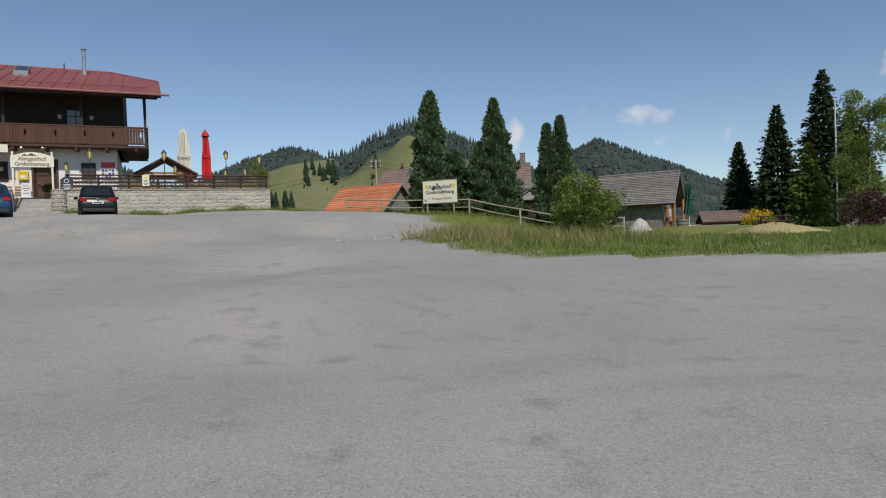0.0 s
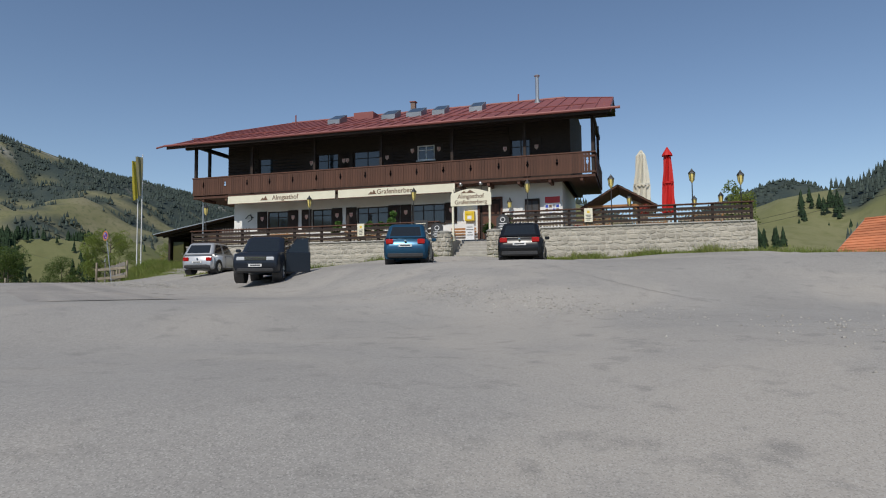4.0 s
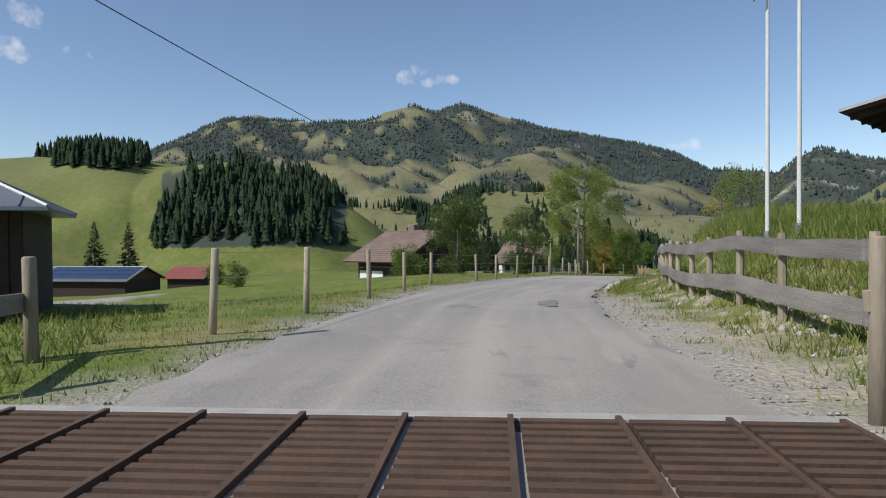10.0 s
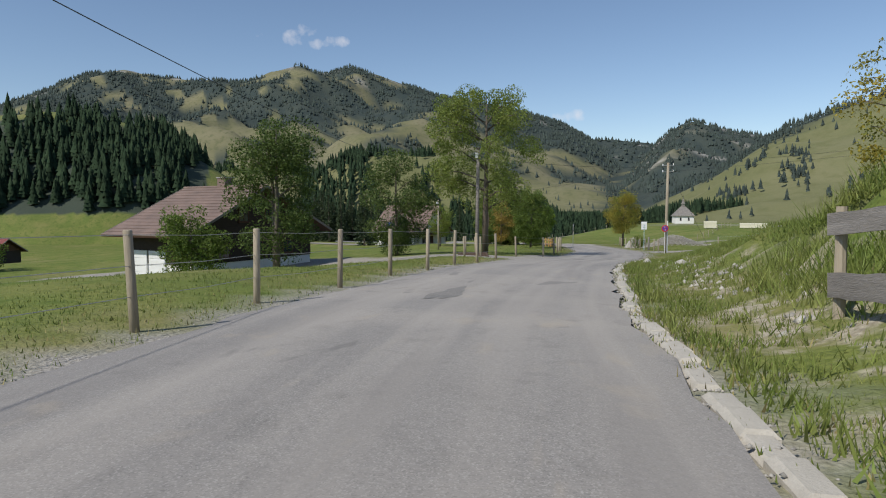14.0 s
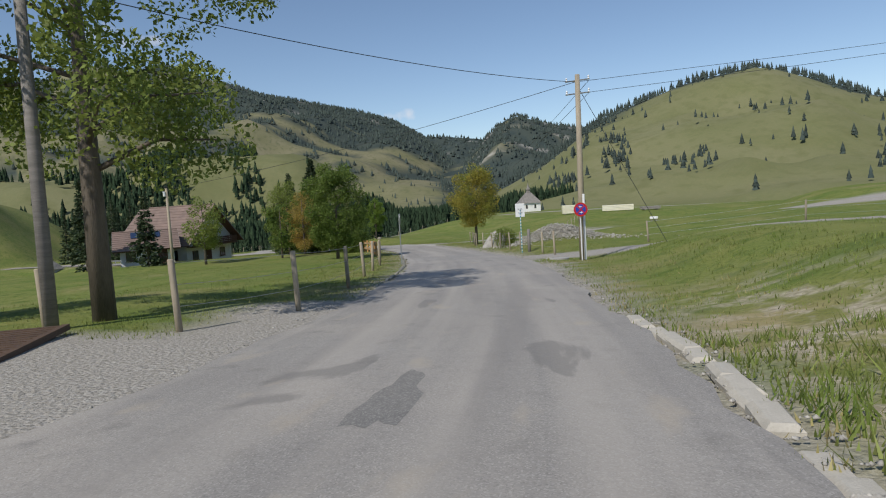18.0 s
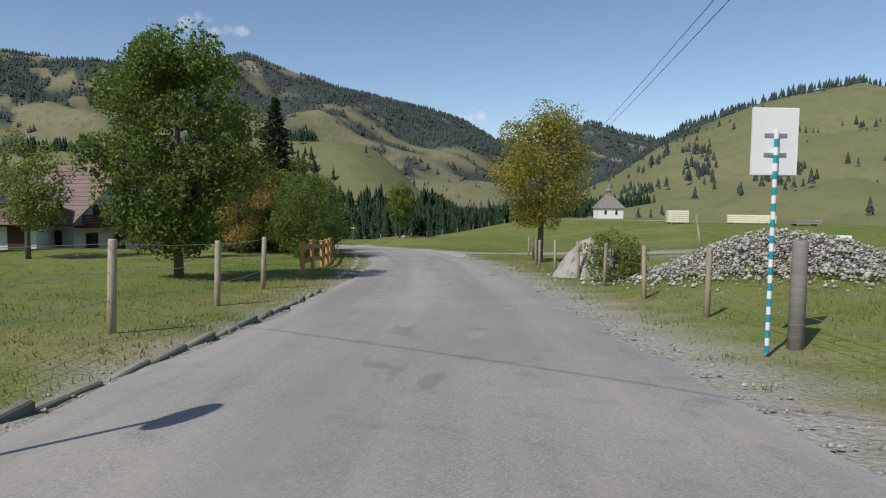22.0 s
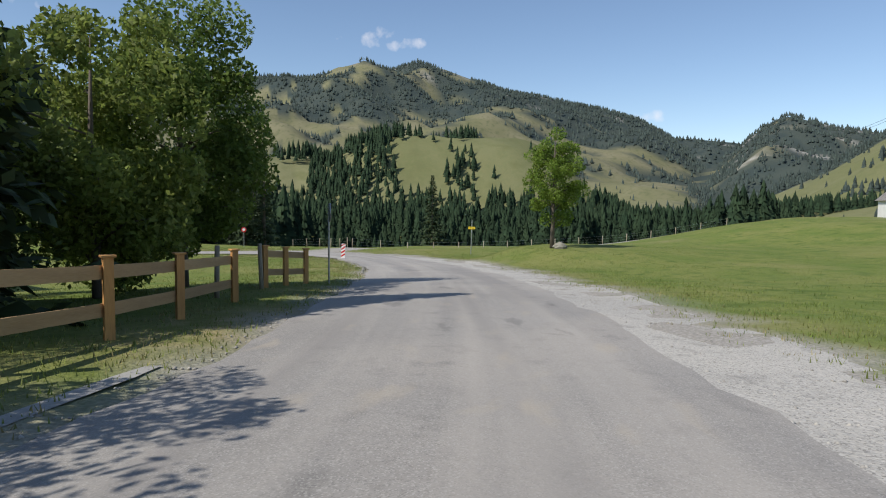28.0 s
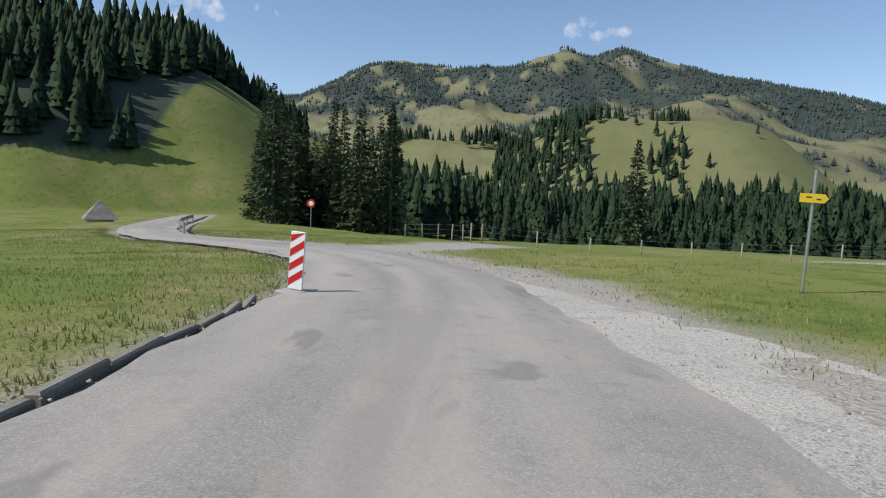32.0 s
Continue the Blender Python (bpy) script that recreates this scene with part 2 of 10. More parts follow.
NEWWOOD = mat("larch_board", (0.50, 0.33, 0.165), (0.36, 0.22, 0.10), scale=2, fine=24, bump=0.25, stretch=(0.3, 0.3, 3), vary=0.12)
ORANGEWOOD = mat("fresh_post", (0.62, 0.33, 0.11), (0.46, 0.23, 0.08), scale=3, fine=30, bump=0.25, stretch=(2, 2, 0.2), vary=0.1)
BROWNWOOD = mat("brown_stained_wood", (0.115, 0.050, 0.030), (0.065, 0.030, 0.020), scale=3, fine=30, bump=0.3, stretch=(3, 3, 0.3), vary=0.15)
DARKWOOD = mat("dark_timber", (0.040, 0.024, 0.017), (0.020, 0.013, 0.011), scale=3, fine=30, bump=0.3, stretch=(1, 1, 3))
SHINGLE = mat("grey_shingle", (0.27, 0.25, 0.225), (0.15, 0.138, 0.125), scale=2, fine=22, bump=0.5, vary=0.22)
PLASTER = mat("white_plaster", (0.80, 0.79, 0.76), (0.72, 0.70, 0.66), scale=1.0, fine=50, bump=0.15)
CREAM = mat("cream_paint", (0.78, 0.74, 0.58), (0.70, 0.66, 0.51), rough=0.5, scale=2, fine=30, bump=0.03)
WHITE = mat("white_enamel", (0.80, 0.80, 0.80), (0.74, 0.74, 0.73), rough=0.4, scale=2, fine=30, bump=0.02)
REDROOF = mat("red_sheet_roof", (0.27, 0.080, 0.068), (0.20, 0.062, 0.055), rough=0.55, scale=0.8, fine=20, bump=0.1)
ORANGETILE = mat("orange_tile", (0.60, 0.22, 0.10), (0.44, 0.15, 0.07), scale=1.0, fine=14, bump=0.3, vary=0.15)
BROWNTILE = mat("brown_tile", (0.235, 0.165, 0.135), (0.150, 0.108, 0.090), scale=1.0, fine=14, bump=0.3)
ZINC = mat("zinc_sheet", (0.30, 0.32, 0.34), (0.20, 0.215, 0.23), rough=0.4, metal=0.6, scale=1, fine=12, bump=0.05)
STEEL = mat("galvanised_steel", (0.50, 0.51, 0.52), (0.38, 0.39, 0.40), rough=0.4, metal=0.8, scale=4, fine=50, bump=0.05)
WHITEPOLE = mat("white_pole", (0.72, 0.72, 0.71), (0.60, 0.60, 0.60), rough=0.35, scale=3, fine=40, bump=0.02)
BLACKIRON = mat("black_iron", (0.018, 0.018, 0.018), (0.035, 0.035, 0.035), rough=0.5, scale=5, fine=60, bump=0.1)
STONE = mat("rubble_stone", (0.50, 0.46, 0.385), (0.35, 0.32, 0.265), scale=3, fine=30, bump=0.6, vary=0.18)
MORTAR = mat("mortar", (0.50, 0.465, 0.40), (0.38, 0.35, 0.295), scale=4, fine=50, bump=0.4)
PALEROCK = mat("limestone", (0.47, 0.445, 0.395), (0.31, 0.29, 0.25), scale=2, fine=16, bump=0.6, island=0.25)
CONCRETE = mat("concrete", (0.40, 0.385, 0.36), (0.28, 0.27, 0.25), scale=3, fine=40, bump=0.3)
RUST = mat("rusty_grid_steel", (0.085, 0.055, 0.040), (0.14, 0.085, 0.055), rough=0.75, metal=0.3, scale=3, fine=30, bump=0.3)
GLASS = glassmat("window_glass")
CARGLASS = glassmat("car_glass", (0.015, 0.018, 0.02))
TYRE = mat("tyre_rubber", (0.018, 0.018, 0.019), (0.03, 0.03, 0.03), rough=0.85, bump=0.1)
PLASTIC = mat("black_plastic", (0.02, 0.02, 0.022), (0.035, 0.035, 0.036), rough=0.5, bump=0.08)
CHROME = mat("chrome", (0.7, 0.7, 0.7), (0.6, 0.6, 0.6), rough=0.12, metal=1.0, bump=0)
LAMPRED = mat("red_lens", (0.45, 0.012, 0.010), (0.32, 0.008, 0.008), rough=0.15, bump=0)
LAMPWHITE = mat("clear_lens", (0.62, 0.64, 0.66), (0.45, 0.47, 0.5), rough=0.1, bump=0)
PLATE = mat("plate_white", (0.72, 0.72, 0.70), (0.66, 0.66, 0.64), rough=0.4, bump=0)
INK = mat("dark_ink", (0.03, 0.03, 0.035), (0.045, 0.045, 0.05), rough=0.6, bump=0)
BROWNINK = mat("brown_ink", (0.16, 0.09, 0.05), (0.13, 0.07, 0.04), rough=0.6, bump=0)
YELLOW = mat("yellow_enamel", (0.78, 0.55, 0.03), (0.70, 0.48, 0.03), rough=0.4, bump=0.02)
YELLOWCLOTH = leafmat("yellow_flag_cloth", (0.62, 0.50, 0.04), (0.45, 0.38, 0.06), 0.4)
GREYCLOTH = leafmat("grey_flag_cloth", (0.22, 0.21, 0.16), (0.35, 0.31, 0.12), 0.4)
CREAMCLOTH = leafmat("cream_canvas", (0.72, 0.70, 0.60), (0.64, 0.61, 0.52), 0.15)
REDCLOTH = leafmat("red_canvas", (0.62, 0.03, 0.025), (0.50, 0.02, 0.02), 0.15)
GREENCLOTH = leafmat("green_canvas", (0.02, 0.10, 0.065), (0.015, 0.075, 0.05), 0.1)
BLUESIGN = mat("blue_enamel", (0.02, 0.06, 0.42), (0.02, 0.05, 0.36), rough=0.35, bump=0)
REDSIGN = mat("red_enamel", (0.55, 0.02, 0.02), (0.48, 0.02, 0.02), rough=0.35, bump=0)
AMBERSIGN = mat("faded_red_enamel", (0.62, 0.25, 0.06), (0.56, 0.21, 0.05), rough=0.4, bump=0)
OLIVE = mat("olive_sheet", (0.085, 0.085, 0.022), (0.06, 0.06, 0.018), rough=0.3, bump=0.02)
BINPLASTIC = mat("bin_plastic", (0.030, 0.032, 0.036), (0.045, 0.047, 0.05), rough=0.45, bump=0.05)
SOLAR = glassmat("solar_panel", (0.02, 0.035, 0.08))
SLATE = mat("chalk_board", (0.03, 0.033, 0.036), (0.05, 0.05, 0.055), rough=0.7, bump=0.05)
FLOWER = leafmat("yellow_blossom", (0.70, 0.50, 0.03), (0.6, 0.4, 0.02), 0.2)
REDFLOWER = leafmat("red_blossom", (0.5, 0.04, 0.04), (0.4, 0.15, 0.1), 0.2)
HAY = leafmat("cut_hay", (0.46, 0.38, 0.19), (0.36, 0.30, 0.14), 0.1)
PURPLE = leafmat("copper_leaves", (0.055, 0.022, 0.028), (0.09, 0.04, 0.04), 0.2)


# ---- geometry helpers ----
class Geo:
    """Vertices and faces of one mesh."""

    def __init__(self):
        self.v, self.f = [], []

    def add(self, verts, faces, m=None):
        k = len(self.v)
        self.v += [tuple(m @ Vector(p)) for p in verts] if m is not None else [tuple(p) for p in verts]
        self.f += [tuple(i + k for i in f) for f in faces]
        return self

    def box(self, x0, y0, z0, x1, y1, z1, m=None, bev=0.0):
        if bev:
            b = bev
            vs, fs = [], []
            for z, e in ((z0, b), (z0 + b, 0), (z1 - b, 0), (z1, b)):
                vs += [(x0 + e, y0 + e, z), (x1 - e, y0 + e, z), (x1 - e, y1 - e, z), (x0 + e, y1 - e, z)]
            fs.append((3, 2, 1, 0))
            for r in range(3):
                for c in range(4):
                    d = (c + 1) % 4
                    fs.append((r * 4 + c, r * 4 + d, r * 4 + 4 + d, r * 4 + 4 + c))
            fs.append((12, 13, 14, 15))
            return self.add(vs, fs, m)
        vs = [(x, y, z) for z in (z0, z1) for x, y in ((x0, y0), (x1, y0), (x1, y1), (x0, y1))]
        return self.add(vs, [(3, 2, 1, 0), (4, 5, 6, 7), (0, 1, 5, 4), (1, 2, 6, 5), (2, 3, 7, 6), (3, 0, 4, 7)], m)

    def tube(self, pts, radii, n=8, caps=True):
        pts = [Vector(p) for p in pts]
        k = len(self.v)
        for i, p in enumerate(pts):
            d = (pts[min(i + 1, len(pts) - 1)] - pts[max(i - 1, 0)]).normalized()
            a = d.orthogonal().normalized() if abs(d.z) < 0.99 else Vector((1, 0, 0))
            a = (a - d * a.dot(d)).normalized()
            b = d.cross(a)
            r = radii[i] if isinstance(radii, (list, tuple)) else radii
            for j in range(n):
                t = 2 * math.pi * j / n
                self.v.append(tuple(p + (a * math.cos(t) + b * math.sin(t)) * r))
        for i in range(len(pts) - 1):
            for j in range(n):
                e = (j + 1) % n
                self.f.append((k + i * n + j, k + i * n + e, k + (i + 1) * n + e, k + (i + 1) * n + j))
        if caps:
            self.f.append(tuple(k + j for j in reversed(range(n))))
            self.f.append(tuple(k + (len(pts) - 1) * n + j for j in range(n)))
        return self

    def lathe(self, prof, n=16, at=(0, 0, 0)):
        k = len(self.v)
        for r, z in prof:
            for j in range(n):
                t = 2 * math.pi * j / n
                self.v.append((at[0] + r * math.cos(t), at[1] + r * math.sin(t), at[2] + z))
        for i in range(len(prof) - 1):
            for j in range(n):
                e = (j + 1) % n
                self.f.append((k + i * n + j, k + i * n + e, k + (i + 1) * n + e, k + (i + 1) * n + j))
        return self

    def prism(self, poly, y0, y1, m=None):
        """A polygon in x, z, drawn out along y."""
        n = len(poly)
        vs = [(x, y0, z) for x, z in poly] + [(x, y1, z) for x, z in poly]
        fs = [tuple(range(n)), tuple(reversed(range(n, 2 * n)))] + [((i + 1) % n, i, n + i, n + (i + 1) % n) for i in range(n)]
        return self.add(vs, fs, m)


def link(name, g, material, parent=None, label="", smooth=False):
    me = bpy.data.meshes.new(name)
    me.from_pydata(g.v, [], g.f)
    me.materials.append(material)
    if smooth:
        me.polygons.foreach_set("use_smooth", [True] * len(me.polygons))
    me.update()
    ob = new(name, me)
    if parent:
        ob.parent = parent
    if label:
        ob["label"] = label
    return ob


def part(name, g, material, parent, label="", smooth=False):
    return link(name, g, material, parent, label, smooth)


def thing(name, m, label, category, group="", kind=""):
    ob = new(name)
    ob.matrix_world = m
    return tagged(ob, label, category, group, kind)


def quads(name, v, f, material, parent=None, smooth=False):
    """A big mesh of equal faces from arrays."""
    me = bpy.data.meshes.new(name)
    v, f = np.asarray(v, np.float32), np.asarray(f, np.int32)
    me.vertices.add(len(v))
    me.vertices.foreach_set("co", v.ravel())
    me.loops.add(f.size)
    me.loops.foreach_set("vertex_index", f.ravel())
    me.polygons.add(len(f))
    me.polygons.foreach_set("loop_start", np.arange(0, f.size, f.shape[1], dtype=np.int32))
    if smooth:
        me.polygons.foreach_set("use_smooth", np.ones(len(f), bool))
    me.update(calc_edges=True)
    me.materials.append(material)
    ob = new(name, me)
    if parent:
        ob.parent = parent
    return ob


def words(name, text, size, m, material, parent, bold=0.0):
    cu = bpy.data.curves.new(name, "FONT")
    cu.body, cu.size, cu.align_x, cu.align_y, cu.extrude, cu.offset = text, size, "CENTER", "CENTER", 0.004, bold
    tmp = bpy.data.objects.new(name, cu)
    me = bpy.data.meshes.new_from_object(tmp)
    me.materials.clear()
    me.materials.append(material)
    ob = new(name, me)
    ob.parent = parent
    ob.matrix_local = m
    return ob


UPRIGHT = pose(0, 0, 0, 90, 0, 0)
rng = np.random.default_rng(7)
rnd = random.Random(5)


# ---- the lie of the land ----
# the road's middle line: x, y, height
ROAD = [(-21, 19.5, 2.1), (-30.9, 21.4, 2.56), (-38, 23.2, 2.8), (-44.9, 24.6, 2.95), (-51.5, 26.6, 2.95), (-57.5, 28.5, 2.85), (-63, 30.8, 2.65),
        (-68.2, 33.5, 2.45), (-78.4, 39.3, 2.05), (-88.3, 46.5, 1.55), (-94.9, 51.8, 1.05), (-99.9, 56.8, 0.6), (-105.4, 61.5, 0.15), (-112.3, 67.2, -0.25),
        (-119.3, 72.3, -0.65), (-124.7, 75.7, -1.05), (-131.1, 79.6, -1.45), (-137.4, 83.1, -1.75), (-146, 87.5, -2.15), (-155.8, 91.6, -2.55), (-163.3, 94.2, -2.95),
        (-171.4, 96.4, -3.35), (-180.7, 98.5, -3.95), (-190.3, 99.7, -4.45), (-198, 99.5, -4.75), (-205, 98.8, -5.05), (-211, 97, -5.3), (-216, 93.6, -5.5),
        (-219.5, 89.3, -5.65), (-223.5, 84.8, -5.95), (-229, 80.6, -6.2), (-236, 77, -6.45), (-244, 74, -6.65), (-253, 71, -6.85), (-264, 67.5, -7.1), (-290, 58, -8.0)]
# the asphalt's edges left and right of the middle line: x, left, right
EDGES = np.array([(-21, -3.2, 2.8), (-50, -3.1, 2.5), (-60, -2.9, 2.4), (-70, -3.9, 2.3), (-80, -3.6, 2.5), (-92, -3.5, 2.4), (-100, -3.5, 2.4), (-112, -3.2, 2.6), (-122, -3.2, 2.7), (-132, -3.2, 2.6),
                  (-143, -2.9, 2.55), (-158, -2.95, 2.6), (-170, -3.05, 2.65), (-180, -3.0, 2.8), (-190, -2.7, 2.6), (-198, -2.6, 2.2), (-206, -2.5, 2.2), (-216, -2.4, 2.4), (-226, -1.9, 1.9), (-290, -1.8, 1.8)])[::-1]
# heights beside the road: x, y, height
SPOTS = [(0, 0, 0.25), (0, 6, 0.45), (-3, 11.6, 0.95), (-11, 16.1, 1.45), (-19, 33, 3.4), (-23.3, 37.4, 4.0), (-11, 43.5, 3.95), (-6.5, 41.5, 3.5), (-1.3, 26, 1.75), (6, 26.5, 1.3),
         (11, 32, 1.4), (14.4, 42.8, 1.9), (30, 45, 1.0), (-2, 44, 3.2), (-10, 64, 1.5), (-36, 31, 3.5), (-40, 46, 4.5), (-45.6, 28.8, 3.75), (-56, 37, 4.6),
         (-62.7, 39.5, 5.1), (-68, 43, 5.1), (-73, 47, 4.6), (-80, 50, 3.4), (-92, 57.5, 2.3), (-95.5, 64, 1.9), (-100, 71, 1.3), (-46, 10, 2.3), (-60, 16, 2.7), (-52, 20, 2.75), (-75, 22, 1.0)]
SPOTS2 = [(-124.4, 80.6, -0.6), (-127, 83.5, -0.8), (-60, -5, 0.5), (-110, 36, -0.6), (-112, 26, -1.3), (-100, -5, -4), (-197, -19, -7.2), (-211, -2, -7.2), (-185, -30, -7.0), (-150, -24, -4.5), (-140, 20, -3), (-140, 50, -1.8), (-160, 72, -2.4), (-190, 82, -4.4), (-222, 72, -6.5),
          (-266, 52, -7.6), (-105, 80, 0.6), (-147, 125, -1.9), (-120, 105, -0.2), (-166, 143, -1.2), (-203, 153, -1.95), (-222, 174, -2.0), (-193, 110, -3.5), (-203, 107, -4.9),
          (-236, 112, -6.6), (-256, 106, -8.2), (-285, 120, -12), (-265, 150, -10), (-253, 62.5, -8.2), (-238, 66, -7.2), (-280, 90, -11), (-120, 140, 1.4), (-70, 100, 4.0), (20, -20, 0.0), (40, 20, -1.0),
          (40, 90, -6), (0, 110, -10), (-60, 110, 4)]
KNOTS = np.array(ROAD + SPOTS + SPOTS2)
ROADXY = np.array(ROAD)


def road_near(x, y):
    """Distance to the road's middle line and the road's height there."""
    best, zz = np.full(x.shape, 1e9), np.zeros(x.shape)
    for a, b in zip(ROADXY, ROADXY[1:]):
        d = b[:2] - a[:2]
        t = np.clip(((x - a[0]) * d[0] + (y - a[1]) * d[1]) / (d @ d), 0, 1)
        q = np.hypot(x - a[0] - t * d[0], y - a[1] - t * d[1])
        z = a[2] + t * (b[2] - a[2])
        zz = np.where(q < best, z, zz)
        best = np.minimum(best, q)
    return best, zz


def smooth(a, b, x):
    t = np.clip((x - a) / (b - a), 0, 1)
    return t * t * (3 - 2 * t)


def ripple(x, y, s, seed=0.0):
    """Cheap smooth unevenness of wavelength about 6 s."""
    x, y = x / s + seed, y / s - 1.7 * seed
    return (np.sin(x * 1.1 + 1.3 * np.sin(y * 0.7)) + np.sin(y * 1.3 + 1.7 * np.sin(x * 0.6 + 1.0)) + 0.5 * np.sin(2.3 * x + 1.9 * y) + 0.5 * np.sin(2.9 * y - 2.1 * x)) / 3


# far heights: centre, distance of the crest, width of the front slope, azimuths (left of north) and the crest's elevation
RANGES = [
    ((-100, 55), 2900, 2000, (130, 115, 107.5, 103, 97.4, 94.6, 90, 85.4, 83.6, 81, 79, 76.6, 73.5, 68.6, 63.9, 60.5, 58, 55.5, 54, 51),
     (0.5, 4.0, 6.9, 7.5, 10.3, 10.8, 10.4, 10.6, 11.3, 12.0, 11.4, 12.1, 11.2, 9.7, 8.8, 8.0, 7.2, 5.8, 4.4, 1.4)),
    ((-100, 55), 4300, 1500, (66, 60, 56.3, 53.5, 50.6, 45, 40), (1, 4.6, 5.7, 5.6, 5.2, 4, 1)),
    ((-100, 55), 2100, 900, (54, 51, 49.6, 48, 46.9, 44, 41.9, 38, 34), (1, 3.9, 5.6, 6.8, 7.0, 6.0, 5.6, 4.6, 2)),
    ((-100, 55), 1000, 720, (50, 46, 42, 39.5, 35.7, 31.5, 27.5, 23.3, 20.2, 15.7, 8, 0, -8), (0.3, 2.2, 4.6, 6.4, 7.5, 8.7, 9.0, 7.5, 5.8, 4.8, 3.2, 1.5, 0.3)),
    ((0, 0), 760, 420, (24, 20, 16, 13, 10, 7.7, 5.3, 2.1, -1.5, -6.3, -8.7, -11, -16), (0.5, 3.2, 6.0, 7.0, 7.3, 7.5, 8.9, 10.2, 8.9, 6.8, 5.2, 3.5, 0.3)),
    ((0, 0), 2300, 900, (25, 20, 16, 14, 12, 10.5, 9, 6), (1, 5.6, 7.4, 8.0, 8.3, 7.8, 6.8, 3)),
    ((0, 0), 2600, 1400, (0, -7, -11, -14, -17.3, -20.5, -23, -26.4, -35, -60, -90), (3, 5, 6.6, 8.1, 6.7, 5.4, 4.1, 3.3, 2.2, 1.0, 0.2)),
]
# nearer hills: a crest from point to point, its height and half width
HILLS = [((-362, 0), (-400, -70), 39, 105), ((-400, -70), (-440, -230), 46, 150), ((-440, -230), (-380, -420), 60, 190),
         ((-600, 190), (-585, 240), 46, 130), ((-655, 60), (-640, 110), 34, 115), ((-90, -330), (-300, -420), 45, 220), ((150, -200), (0, -320), 30, 200)]


def land(x, y):
    x, y = np.asarray(x, float), np.asarray(y, float)
    num, den = np.zeros(x.shape), np.zeros(x.shape)
    for kx, ky, kz in KNOTS:
        w = 1 / ((x - kx) ** 2 + (y - ky) ** 2 + 4.0) ** 2
        num += w * kz
        den += w
    z = num / den
    out = np.maximum(np.maximum(-300 - x, x - 50), np.maximum(-60 - y, y - 200))
    far = smooth(0, 220, out)
    z = z * (1 - far) + -14 * far
    d, rz = road_near(x, y)
    bank = (x < -47) & (x > -82) & (y > 22 - 0.62 * (x + 38))
    k = np.where(bank, smooth(7.6, 3.3, d), smooth(9.0, 3.2, d))
    z = z * (1 - k) + rz * k
    for a, b, h, w in HILLS:
        ax, ay = np.array(a, float), np.array(b, float)
        dv = ay - ax
        t = np.clip(((x - ax[0]) * dv[0] + (y - ax[1]) * dv[1]) / (dv @ dv), 0, 1)
        q = np.hypot(x - ax[0] - t * dv[0], y - ax[1] - t * dv[1])
        q = q + 10 * ripple(x, y, 22, 2.0)
        z = np.maximum(z, -16 + (h + 16) * smooth(w, w * 0.08, q) + 1.2 * ripple(x, y, 9, 1.0))
    for c, D, W, azs, els in RANGES:
        r = np.hypot(x - c[0], y - c[1])
        az = np.degrees(np.arctan2(-(x - c[0]), y - c[1]))
        order = np.argsort(azs)
        inside = (az > min(azs)) & (az < max(azs))
        el = np.interp(az, np.array(azs)[order], np.array(els)[order])
        crest = D * np.tan(np.radians(el))
        u = (r - D) / W + 0.10 * ripple(x, y, W * 0.07, D * 0.001) * smooth(0.0, -0.35, (r - D) / W)
        prof = np.where(u < 0, smooth(-1.0, 0.05, u) * 0.6 + 0.4 * np.clip(1 + u, 0, 1) ** 1.6, np.clip(1 - 0.5 * u, 0.2, 1))
        gully = ripple(x, y, W * 0.035, 3.0 + D * 0.002) * crest * 0.05 * smooth(0.05, -0.2, u) * smooth(-1.0, -0.7, u)
        rough = ripple(x, y, 24, D * 0.01) * crest * 0.010
        z = np.where(inside, np.maximum(z, -14 + (crest + 16) * prof + gully + rough), z)
    return z + 0.05 * ripple(x, y, 1.6, 0.5) * (d > 3.6)


def gz(x, y):
    return float(land(np.array([x], float), np.array([y], float))[0])


def at(x, y, turn=0.0, dz=0.0):
    return pose(x, y, gz(x, y) + dz, 0, 0, turn)


def spread(lo, hi, s0, s1, top, far_lo, far_hi):
    """Coordinates that lie close in the middle and wider apart outwards."""
    mid = list(np.arange(lo, hi, s0))
    a, s, left = lo, s0, []
    while a > far_lo:
        s = min(s * 1.12, s1)
        a -= s
        left.append(a)
    a, s, right = mid[-1], s0, []
    while a < far_hi:
        s = min(s * 1.12, top)
        a += s
        right.append(a)
    return np.array(left[::-1] + mid + right)


